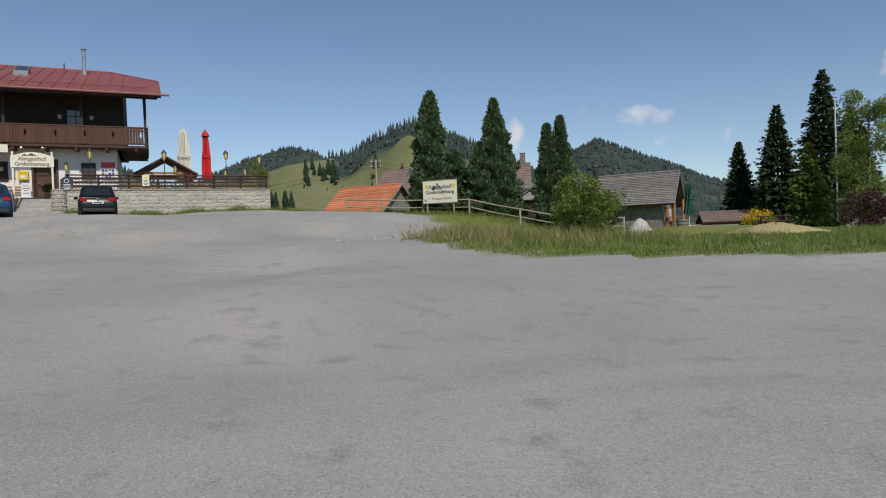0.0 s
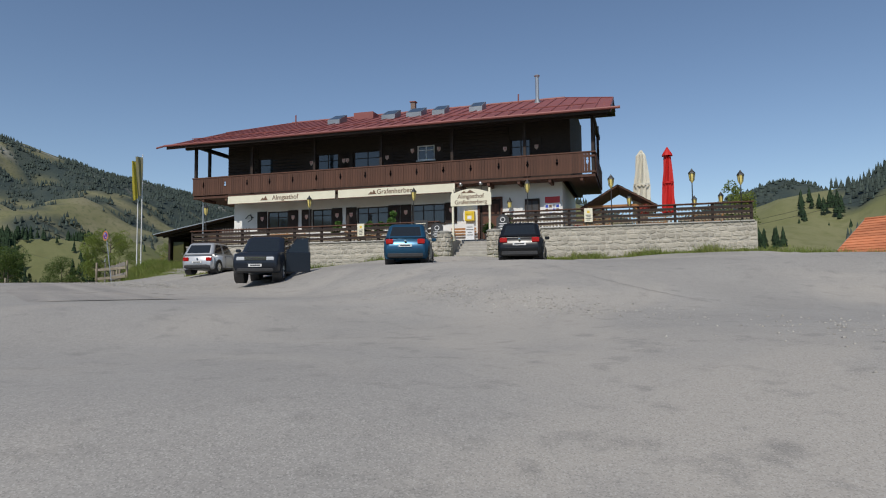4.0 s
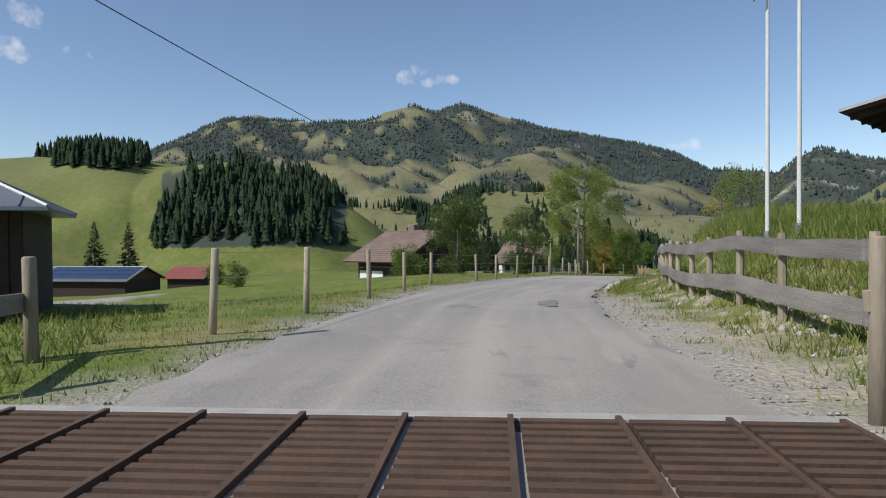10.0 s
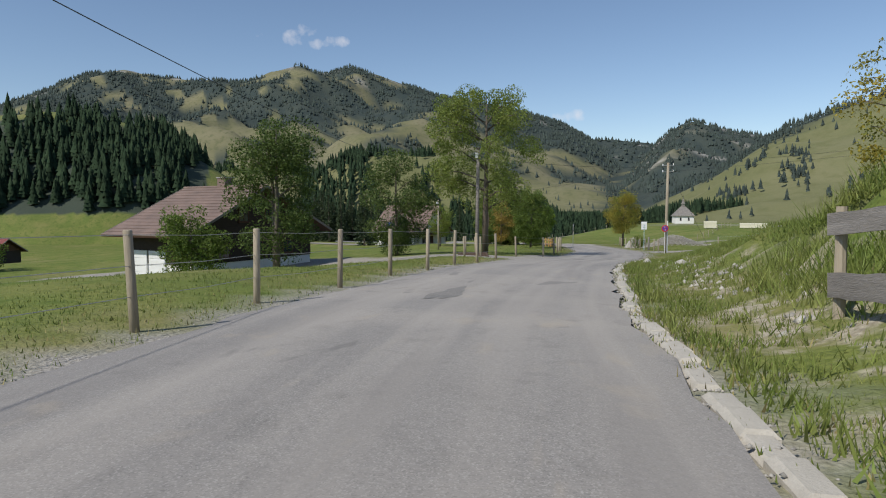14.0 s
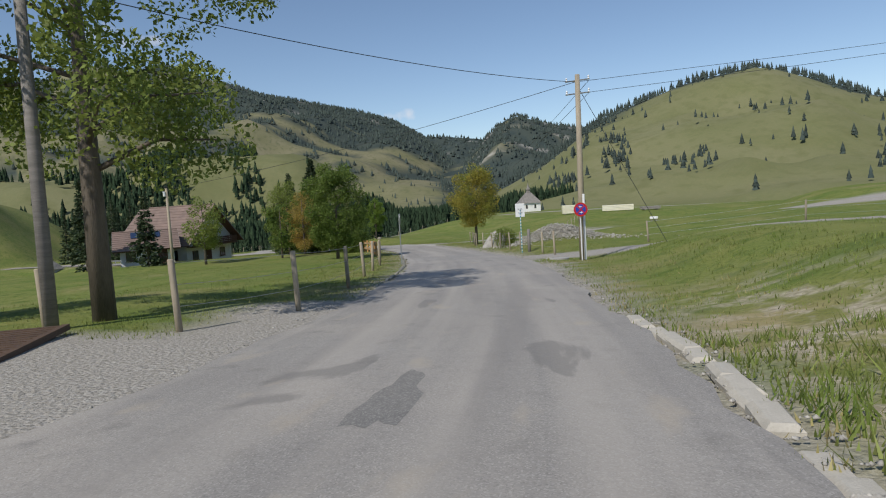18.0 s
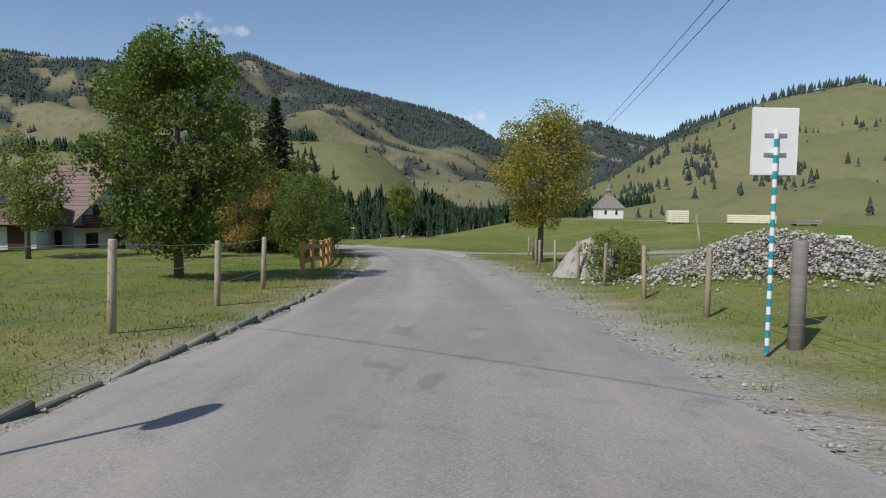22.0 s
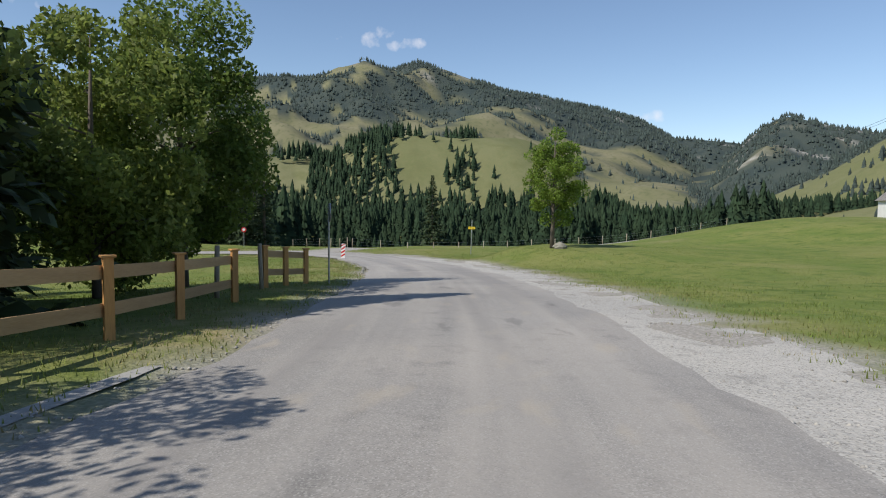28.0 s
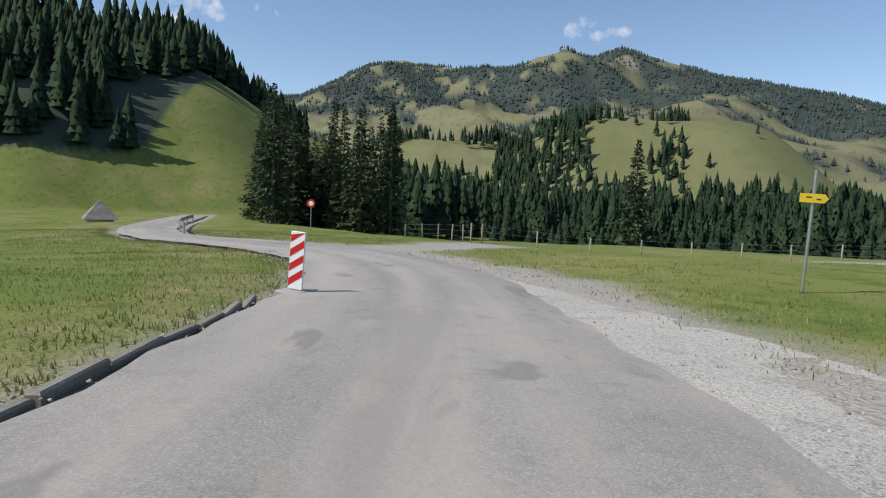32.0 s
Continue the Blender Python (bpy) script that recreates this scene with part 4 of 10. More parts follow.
k = (k | ((hz < 3 + 3 * ripple(hx, hy, 12, 3.1)) & (chance < 0.75)) | (chance < 0.006)) & (hz < 60)
conifers("knoll_spruces", hx[k], hy[k], rng.uniform(6, 12, k.sum()), 5, 8, "spruces on a grassy knoll", 0.2, NEARTREE)
a = np.radians(rng.uniform(38, 97, 900))
d = 92 + 62 * rng.uniform(0, 1, 900) ** 0.8 + 12 * np.cos(a * 4)
conifers("valley_edge_spruces", -190 - d * np.sin(a), 100 + d * np.cos(a), (4.2 + 5.6 * rng.uniform(0, 1, 900) ** 1.6) * (1 + 0.5 * smooth(84, 95, np.degrees(a))), 11, 14, "row of young spruces beyond the pasture fence", 0.21, NEARTREE)


def blades(name, x, y, z, hgt, material, label, width=0.02, per=5, lean=0.45, splay=0.12):
    """Tufts of grass: three-cornered blades."""
    n = len(x)
    m = n * per
    bx = np.repeat(x, per) + rng.normal(0, splay, m)
    by = np.repeat(y, per) + rng.normal(0, splay, m)
    bz = np.repeat(z, per)
    h = np.repeat(hgt, per) * rng.uniform(0.5, 1.2, m)
    a = rng.uniform(0, 6.28, m)
    w = width * rng.uniform(0.6, 1.4, m)
    dx, dy = np.cos(a) * w, np.sin(a) * w
    lx, ly = rng.normal(0, lean, m) * h, rng.normal(0, lean, m) * h
    v = np.stack([np.stack([bx - dx, by - dy, bz - 0.03], -1), np.stack([bx + dx, by + dy, bz - 0.03], -1), np.stack([bx + lx, by + ly, bz + h], -1)], 1)
    ob = quads(name, v.reshape(-1, 3), np.arange(m * 3).reshape(-1, 3), material)
    return tagged(ob, label, "grass", kind="stuff")


rq = resample(ROAD, 0.5)
rt = np.gradient(rq[:, :2], axis=0)
rt /= np.linalg.norm(rt, axis=1)[:, None]
rn = np.stack([rt[:, 1], -rt[:, 0]], 1)


def beside(s, off):
    """A place beside the road: metres along it and metres to its right."""
    k = np.clip((np.asarray(s) / 0.5).astype(int), 0, len(rq) - 1)
    return rq[k, 0] + rn[k, 0] * off, rq[k, 1] + rn[k, 1] * off


def along(x):
    """Metres along the road at which it reaches x."""
    return 0.5 * int(np.argmin(abs(rq[:, 0] - x)))


S0, S1 = along(-44), along(-235)
for nm, cnt, lo, hi, hh, mt, lab in (("verge_grass", 34000, 2.5, 8.5, 0.065, GRASS, "uneven green grass along the road"), ("meadow_grass", 26000, 6, 26, 0.07, GRASS, "short grazed meadow grass"),
                                     ("dry_verge_grass", 7000, 2.6, 6.0, 0.07, STRAW, "dry yellow grass stalks on the verge")):
    s = rng.uniform(S0, S1, cnt)
    off = (lo + (hi - lo) * rng.uniform(0, 1, cnt) ** 1.3) * rng.choice([-1, 1], cnt)
    x, y = beside(s, off)
    d_, _ = road_near(x, y)
    ok = d_ > np.where(off > 0, np.interp(x, EDGES[:, 0], EDGES[:, 2]), -np.interp(x, EDGES[:, 0], EDGES[:, 1])) + np.where(off > 0, np.interp(x, (-222, -205, -160, -152, -118, -90, -66, -62, -46), (0.7, 2.2, 2.2, 1.0, 0.9, 0.2, 0.3, 1.1, 1.3)), 0.35) * rng.uniform(0.4, 1.3, len(x))
    for pts, w in TRACKS:
        ok &= polyline_distance(pts, x, y) > w - 0.2
    x, y = x[ok], y[ok]
    blades(nm, x, y, land(x, y), hh * rng.uniform(0.6, 1.4, len(x)), mt, lab, 0.012)
# tall grass on the islands beside the yard and on the bank by the sign
x = rng.uniform(-4, 34, 44000)
y = 10 + 24 * rng.uniform(0, 1, 44000) ** 1.4
ok = ~inside(YARD, x, y) & (y < 24 + 0.3 * (x + 4)) & (np.hypot((x - 13.7) / 1.2, y - 26) > 1.9)
x, y = x[ok], y[ok]
blades("island_grass", x, y, land(x, y), np.where(np.hypot((x - 4.2) / 1.3, y - 24.3) < 3.4 + 0.8 * ripple(x, y, 0.6, 2), rng.uniform(0.2, 0.6, len(x)), rng.uniform(0.04, 0.16, len(x)) + 0.16 * (ripple(x, y, 0.8, 4) > 0.5)), GRASS, "grass on the island beside the yard, tall at its tip", 0.014)
x, y = rng.normal(3, 1.9, 900), rng.normal(23, 1.6, 900)
ok = ~inside(YARD, x, y)
blades("island_stalks", x[ok], y[ok], land(x[ok], y[ok]), rng.uniform(0.3, 0.75, ok.sum()), STRAW, "dry grass stalks on the island", 0.01)
x, y = rng.uniform(-78, -40, 42000), rng.uniform(27, 50, 42000)
d_, _ = road_near(x, y)
ok = (d_ > 4.9) & ~inside(YARD, x, y) & (x < -45) & (y > np.interp(x, ROADXY[::-1, 0], ROADXY[::-1, 1]))
blades("bank_grass", x[ok], y[ok], land(x[ok], y[ok]), rng.uniform(0.15, 0.5, ok.sum()), GRASS, "lush long grass on the bank", 0.014)
x, y = rng.uniform(-62, -36, 5000), rng.uniform(8, 22, 5000)
d_, _ = road_near(x, y)
ok = (d_ > 4.5) & ~inside(YARD, x, y) & (polyline_distance(TRACKS[-1][0], x, y) > 4.2)
blades("hut_weeds", x[ok], y[ok], land(x[ok], y[ok]), rng.uniform(0.06, 0.3, ok.sum()), GRASS, "weeds round the wooden hut", 0.016)
x, y = rng.uniform(-15, 12, 4500), rng.uniform(38, 48, 4500)
ok = ~inside(YARD, x, y)
blades("yard_edge_grass", x[ok], y[ok], land(x[ok], y[ok]), rng.uniform(0.1, 0.4, ok.sum()), GRASS, "grass along the yard's far edge", 0.014)


# ---- stones ----
def pebbles(name, x, y, z, size, material, label, category="gravel", kind="stuff"):
    """Angular stones, each a squashed eight-sided lump."""
    n = len(x)
    base = np.array([(1, 0, 0), (0, 1, 0), (-1, 0, 0), (0, -1, 0), (0, 0, 0.8), (0, 0, -0.6)])
    v = base[None] * rng.uniform(0.55, 1.25, (n, 6, 1)) * size[:, None, None]
    a = rng.uniform(0, 6.28, n)
    c, s = np.cos(a)[:, None], np.sin(a)[:, None]
    v = np.stack([v[..., 0] * c - v[..., 1] * s, v[..., 0] * s + v[..., 1] * c, v[..., 2]], -1) + np.stack([x, y, z + size * 0.25], -1)[:, None]
    f = np.array([(0, 1, 4), (1, 2, 4), (2, 3, 4), (3, 0, 4), (1, 0, 5), (2, 1, 5), (3, 2, 5), (0, 3, 5)])
    F = (np.arange(n)[:, None, None] * 6 + f[None]).reshape(-1, 3)
    return tagged(quads(name, v.reshape(-1, 3), F, material), label, category, kind=kind)


s = rng.uniform(S0, S1, 9000)
sx_ = rq[(s / 0.5).astype(int), 0]
off = np.where(rng.uniform(0, 1, 9000) < 0.3, np.interp(sx_, EDGES[:, 0], EDGES[:, 1]) - abs(rng.normal(0, 0.25, 9000)),
               np.interp(sx_, EDGES[:, 0], EDGES[:, 2]) + rng.uniform(0, 1, 9000) ** 1.5 * np.interp(sx_, (-222, -205, -160, -152, -118, -90, -66, -62, -46), (0.7, 2.2, 2.2, 1.0, 0.8, 0.4, 0.4, 1.1, 1.3)))
x, y = beside(s, off)
pebbles("shoulder_gravel", x, y, land(x, y) - 0.01, rng.uniform(0.012, 0.034, 9000), PEBBLE, "loose pale gravel on the road shoulders")
s = rng.uniform(along(-47), along(-100), 420)
x, y = beside(s, rng.uniform(3.7, 5.2, 420) + 0.3)
pebbles("bank_stones", x, y, land(x, y), rng.uniform(0.03, 0.12, 420), PALEROCK, "pale limestone lumps in the road bank", "stones")
x, y = rng.normal(-129.5, 2.4, 9000), rng.normal(88.6, 0.9, 9000)
pile = 1.15 * np.exp(-((x + 129.5) / 3.6) ** 2 - ((y - 88.6) / 1.3) ** 2)
pebbles("rubble_heap", x, y, land(x, y) + pile * rng.uniform(0.35, 1, 9000), 0.025 + 0.075 * rng.uniform(0, 1, 9000) ** 3, PALEROCK, "long heap of pale broken rubble behind the fence", "rubble")
a, r_ = rng.uniform(0, 6.28, 6000), 1.3 * rng.uniform(0, 1, 6000) ** 0.6
x, y = -136.4 + r_ * np.cos(a), 88.6 + r_ * np.sin(a)
pebbles("heap_pebbles", x, y, land(x, y) - 0.17 + 1.5 * (1 - (r_ / 1.35) ** 1.5), rng.uniform(0.012, 0.03, 6000), PEBBLE, "loose pale gravel lying on the heap", "gravel")
x, y = rng.normal(-0.5, 1.0, 60), rng.normal(24.4, 0.5, 60)
pebbles("island_stones", x, y, land(x, y), rng.uniform(0.06, 0.16, 60), PALEROCK, "small white stones at the island's tip", "stones")


def mound(name, x, y, r, h, material, label, category, rough=0.06, n=26):
    g = Geo()
    z0 = gz(x, y)
    for i in range(9):
        t = i / 8
        for j in range(n):
            a = 2 * math.pi * j / n
            rr = r * (1 - t) * (1 + rough * rnd.uniform(-1, 1)) + 0.02
            g.v.append((rr * math.cos(a), rr * math.sin(a), -0.15 + h * (1 - (1 - t) ** 1.5) * (1 + rough * rnd.uniform(-0.6, 0.6))))
    for i in range(8):
        for j in range(n):
            e = (j + 1) % n
            g.f.append((i * n + j, i * n + e, (i + 1) * n + e, (i + 1) * n + j))
    ob = link(name, g, material, smooth=True)
    ob.location = (x, y, z0)
    return tagged(ob, label, category)


mound("gravel_heap", -136.4, 88.6, 1.35, 1.5, GRAVEL, "cone-shaped heap of pale grey gravel", "gravel heap")
mound("hay_heap", 13.7, 26.0, 2.3, 0.55, HAY, "flat heap of cut yellow hay on the lawn", "hay", 0.2)


def boulder(x, y, r, h, label="pale grey boulder lying in the grass"):
    g = Geo()
    n = 10
    for i in range(6):
        t = i / 5
        for j in range(n):
            a = 2 * math.pi * j / n
            rr = r * math.sin(math.pi * (0.22 + 0.75 * t)) * rnd.uniform(0.82, 1.12)
            g.v.append((rr * math.cos(a), rr * math.sin(a) * 0.8, -0.1 + h * t))
    for i in range(5):
        for j in range(n):
            e = (j + 1) % n
            g.f.append((i * n + j, i * n + e, (i + 1) * n + e, (i + 1) * n + j))
    g.f.append(tuple(5 * n + j for j in range(n)))
    ob = link("boulder", g, PALEROCK)
    ob.matrix_world = at(x, y, rnd.uniform(0, 90))
    return tagged(ob, label, "boulder")


boulder(10.1, 32.1, 0.62, 1.05)
boulder(-92.2, 54.4, 0.25, 0.4, "small pale boulder on the grassy bank")
boulder(-88.6, 53.2, 0.3, 0.3, "small pale boulder on the grassy bank")
boulder(-116.6, 75.0, 0.28, 0.16, "flat pale stone beside the manhole")


# ---- trees ----
def leaves(n, centres, radii, size, squash=0.9):
    """Leaf cards in clumps: n leaves round the centres."""
    k = rng.integers(0, len(centres), n)
    c, r = np.array(centres)[k], np.array(radii)[k]
    p = rng.normal(0, 1, (n, 3))
    p /= np.linalg.norm(p, axis=1)[:, None]
    p = c + p * (r * rng.uniform(0.35, 1.0, n) ** 0.5)[:, None] * np.array([1, 1, squash])
    u = rng.normal(0, 1, (n, 3))
    u /= np.linalg.norm(u, axis=1)[:, None]
    w = np.cross(u, rng.normal(0, 1, (n, 3)))
    w /= np.linalg.norm(w, axis=1)[:, None] + 1e-9
    s = (size * rng.uniform(0.6, 1.4, n))[:, None]
    v = np.stack([p - u * s, p + w * s * 0.55, p + u * s, p - w * s * 0.55], 1).reshape(-1, 3)
    return v, np.arange(n * 4).reshape(-1, 4)


def broadleaf(name, x, y, h, r, foliage, label, n=5200, size=0.13, bare=0.22, trunks=1, lumps=26, seed=1, group="", turn=0.0, sparse=0.33):
    """Trunk, limbs and a crown of leaf clumps with gaps between them."""
    rs = random.Random(seed)
    t = thing(name, at(x, y, turn), label, "tree" if h > 3 else "bush", group)
    wood, limbs, cents, rads = Geo(), [], [], []
    for q in range(trunks):
        a0 = 2 * math.pi * q / trunks
        lean = Vector((math.cos(a0), math.sin(a0), 0)) * (0.10 * h if trunks > 1 else 0.02 * h)
        tr = max(0.045, 0.017 * h)
        pts = [Vector((0, 0, -0.2)) + lean * 0.1, Vector((0, 0, h * bare)) + lean * 0.5, Vector((rs.uniform(-0.03, 0.03) * h, 0, h * 0.6)) + lean, Vector((0, 0, h * 0.93)) + lean * 1.2]
        wood.tube(pts, [tr * 1.25, tr, tr * 0.55, tr * 0.12], 8)
        for b in range(max(7, lumps // (2 * trunks))):
            u = rs.uniform(bare * 0.9, 0.9)
            a = rs.uniform(0, 6.28)
            env = math.sin(math.pi * min(1, max(0.08, (u - bare * 0.5) / (1.05 - bare * 0.5)))) ** 0.7
            out = r * env * rs.uniform(0.7, 1.0)
            p0 = Vector((0, 0, h * u * 0.9)) + lean * u
            p1 = p0 + Vector((math.cos(a) * out, math.sin(a) * out, h * 0.10 * rs.uniform(0.3, 1.3)))
            limbs.append(Geo().tube([p0, p0.lerp(p1, 0.5) + Vector((0, 0, 0.03 * h)), p1], [tr * 0.45 * (1.15 - u), tr * 0.25, tr * 0.06], 6))
            cents += [p0.lerp(p1, 0.95), p0.lerp(p1, 0.6)]
            rads += [r * sparse * rs.uniform(0.7, 1.15), r * sparse * rs.uniform(0.8, 1.2)]
    for b in range(lumps):
        u = rs.uniform(bare, 0.97)
        env = math.sin(math.pi * min(1, max(0.05, (u - bare * 0.6) / (1.06 - bare * 0.6)))) ** 0.65
        a, q = rs.uniform(0, 6.28), r * env * rs.uniform(0.3, 0.95)
        cents.append(Vector((math.cos(a) * q, math.sin(a) * q, h * u)))
        rads.append(r * sparse * rs.uniform(0.65, 1.15))
    part("trunk", wood, BARK, t, "grey-brown trunk", True)
    for g in limbs:
        part("limb", g, BARK, t, "", True)
    v, f = leaves(int(n * 1.35), [tuple(c) for c in cents], rads, size * 0.8)
    quads("crown", v, f, foliage, t)
    return t


def spruce(name, x, y, h, r, label, foliage=None, n=2600, group="", seed=1, low=0.03):
    """Trunk and whorls of drooping boughs."""
    rs = np.random.default_rng(seed)
    t = thing(name, at(x, y), label, "tree", group)
    part("trunk", Geo().tube([(0, 0, -0.2), (0, 0, h * 0.5), (0, 0, h * 0.98)], [0.015 * h, 0.009 * h, 0.01], 7), BARK, t, "straight brown trunk")
    nb, m = max(60, n // 6), 9
    u = low + (0.985 - low) * rs.uniform(0, 1, nb) ** 0.85
    a = rs.uniform(0, 6.28, nb)
    ragged = 1 + 0.18 * np.sin(3 * a + 9 * u + seed) + 0.14 * np.sin(5 * a - 17 * u)
    ln = r * (1 - u) ** 0.85 * rs.uniform(0.55, 1.15, nb) * ragged + 0.06
    drop = 0.34 * ln * (1 - 0.75 * u)
    q = rs.uniform(0.12, 1.0, (nb, m)) ** 0.8
    ca, sa, L_ = np.cos(a)[:, None], np.sin(a)[:, None], ln[:, None]
    p = np.stack([ca * L_ * q, sa * L_ * q, (u * h)[:, None] - drop[:, None] * q ** 1.2 + 0.14 * L_ * q ** 4], -1)
    sd = rs.choice([-1.0, 1.0], (nb, m)) * rs.uniform(0.2, 1.0, (nb, m)) * (1.1 - q)
    way = np.stack([ca * 0.7 - sa * sd, sa * 0.7 + ca * sd, -0.28 + 0.28 * rs.normal(0, 1, (nb, m))], -1)
    way /= np.linalg.norm(way, axis=-1)[..., None]
    tw = ((0.34 * L_ * (1.2 - q) + 0.14) * rs.uniform(0.7, 1.25, (nb, m)))[..., None]
    sdv = np.cross(way, np.array([0, 0, 1.0]) + 0.7 * rs.normal(0, 1, (nb, m, 3)))
    sdv = sdv / (np.linalg.norm(sdv, axis=-1)[..., None] + 1e-9) * tw * 0.27
    v = np.stack([p, p + way * tw * 0.45 + sdv, p + way * tw, p + way * tw * 0.45 - sdv], 2).reshape(-1, 3)
    quads("foliage", v, np.arange(nb * m * 4).reshape(-1, 4), foliage or NEEDLE, t)
    return t


broadleaf("forked_maple", -104.6, 39.0, 9.2, 3.1, DARKLEAF, "old maple with a pale forked trunk beside the farmhouse", 13000, 0.094, 0.22, 2, 30, 3)
broadleaf("dense_maple", -115, 49.3, 7.9, 3.0, DARKLEAF, "dense dark round maple beside the gravel track", 13000, 0.094, 0.08, 1, 30, 4)
broadleaf("tall_ash", -110.3, 54.6, 12.2, 4.7, LEAF2, "tall loose-crowned ash by the track", 26000, 0.085, 0.3, 1, 44, 5, sparse=0.2)
broadleaf("sycamore", -140.4, 75.4, 7.4, 2.75, LEAF, "large rounded sycamore on the lawn before the white house", 26000, 0.08, 0.14, 1, 76, 6, sparse=0.24)
broadleaf("garden_pear", -160, 70.6, 6.6, 2.2, LEAF2, "thin grey-green fruit tree beside the white house", 5200, 0.10, 0.25, 1, 20, 7)
broadleaf("golden_maple", -161.6, 81.9, 6.9, 2.1, GOLDLEAF, "slender maple with golden autumn leaves", 10000, 0.079, 0.14, 1, 26, 8)
broadleaf("willow_bush", -155.6, 84.7, 4.7, 2.3, LEAF, "big dense green willow bush behind the board fence", 18000, 0.072, 0.03, 1, 40, 9)
broadleaf("willow_bush", -159.8, 86.6, 5.0, 2.2, DARKLEAF, "big dark green bush behind the board fence", 14000, 0.072, 0.03, 1, 34, 10)
broadleaf("turning_maple", -145.3, 93.5, 8.0, 2.55, YELLOWLEAF, "maple turning yellow and orange beside the gravel track", 17000, 0.08, 0.27, 1, 60, 11)
BRIGHTLEAF = leafmat("bright_maple_leaves", (0.150, 0.235, 0.034), (0.245, 0.325, 0.060), 0.55)
broadleaf("lone_maple", -191.5, 108.4, 7.2, 1.95, BRIGHTLEAF, "slender bright green maple alone in the pasture", 12000, 0.088, 0.2, 1, 58, 12, sparse=0.22)
rock_ = boulder(-191.0, 108.7, 0.45, 0.5, "dark mossy boulder at the maple's foot")
rock_.data.materials[0] = KERB
broadleaf("roadside_maple", -167.6, 82.6, 8.6, 2.7, LEAF2, "tall light green maple behind the board fence", 14000, 0.088, 0.10, 1, 34, 13, "maples along the road")
broadleaf("roadside_maple", -166.5, 85.6, 6.2, 2.4, LEAF2, "tall maple shading the road", 17000, 0.094, 0.10, 1, 34, 14, "maples along the road")
broadleaf("roadside_maple", -172, 88.0, 6.3, 2.6, LEAF2, "broad maple shading the road", 19000, 0.094, 0.12, 1, 30, 15, "maples along the road")
broadleaf("roadside_maple", -175.6, 89.4, 8.4, 2.6, LEAF, "leafy maple beside the short board fence", 22000, 0.094, 0.14, 1, 26, 16, "maples along the road")
broadleaf("willow_shrub", -165.2, 86.4, 4.6, 1.9, LEAF2, "thin upright willow shrub behind the board fence", 6400, 0.079, 0.05, 1, 24, 17)
for k_, (x, y, hh) in enumerate(((-166.2, 83.6, 3.6), (-170.0, 86.0, 3.0), (-174.2, 88.0, 2.8), (-173.5, 84.0, 3.8))):
    broadleaf("shade_bush", x, y, hh, 1.7, DARKLEAF, "dark leafy bush under the roadside maples", 5000, 0.085, 0.03, 1, 26, 60 + k_, "bushes under the maples")
broadleaf("heap_shrub", -134.1, 87.5, 1.6, 1.0, LEAF2, "grey-green willow shrub beside the gravel heap", 4500, 0.05, 0.03, 1, 22, 71)
broadleaf("house_bush", -106.5, 34.6, 4.4, 2.0, LEAF, "round green bush before the farmhouse", 9000, 0.085, 0.04, 1, 26, 18)
broadleaf("bank_hawthorn", -72.5, 46.0, 3.6, 1.9, LEAF2, "sparse straggling hawthorn on the road bank", 4200, 0.045, 0.15, 2, 18, 19, sparse=0.26)
broadleaf("bank_sapling", -76.5, 47.4, 2.9, 1.0, YELLOWLEAF, "small sapling with yellowing leaves on the bank", 2200, 0.045, 0.2, 1, 16, 20)
broadleaf("island_bush", 6.0, 26.3, 2.7, 1.45, LEAF2, "dense green bush on the grassy island", 9500, 0.065, 0.03, 1, 30, 21)
broadleaf("island_bush", 7.1, 28.2, 2.1, 0.9, DARKLEAF, "small green bush behind the larger one", 3000, 0.08, 0.03, 1, 20, 22)
broadleaf("hut_bush", -59.6, 12.6, 2.4, 1.3, LEAF2, "light green elder bush beside the wooden hut", 3500, 0.08, 0.03, 1, 22, 23)
broadleaf("terrace_shrub", -13.6, 48.6, 4.3, 1.05, LEAF2, "thin light green shrub at the terrace's end", 2200, 0.08, 0.1, 1, 18, 24)
broadleaf("birch", 28.0, 41.6, 9.4, 2.3, LEAF2, "loose-leaved birch at the garden's edge", 15000, 0.08, 0.1, 1, 28, 25)
broadleaf("copper_bush", 26.8, 39.6, 2.6, 1.7, PURPLE, "low copper-leaved shrub under the flag pole", 3500, 0.09, 0.04, 1, 22, 26)
broadleaf("goldenrod", 23.5, 47, 1.7, 1.3, FLOWER, "clump of yellow goldenrod in flower", 1800, 0.07, 0.3, 1, 16, 27)
broadleaf("goldenrod_leaves", 24.0, 46.4, 1.2, 1.4, LEAF, "green foliage under the goldenrod", 1800, 0.07, 0.03, 1, 16, 28)
broadleaf("field_tree", -75, 112, 4.5, 1.9, DARKLEAF, "round dark tree at the pasture's far edge", 2600, 0.12, 0.1, 1, 20, 30)
broadleaf("barn_bush", -150, 14, 4, 2.2, LEAF, "green bush beside the farm lane", 2200, 0.14, 0.05, 1, 18, 31, "bushes along the lane")
broadleaf("barn_bush", -160, 10, 4, 2.2, LEAF, "green bush beside the farm lane", 2200, 0.14, 0.05, 1, 18, 32, "bushes along the lane")
spruce("house_spruce", -167.4, 86.0, 11.7, 2.7, "tall dark spruce behind the willow bushes", n=6500, seed=2)
spruce("house_spruce", -169.5, 83.9, 10.2, 2.2, "dark spruce behind the golden maple", n=3600, seed=3)
spruce("lane_spruce", -171, 61.5, 9.8, 2.0, "slim dark spruce beside the lane", n=2800, seed=4)
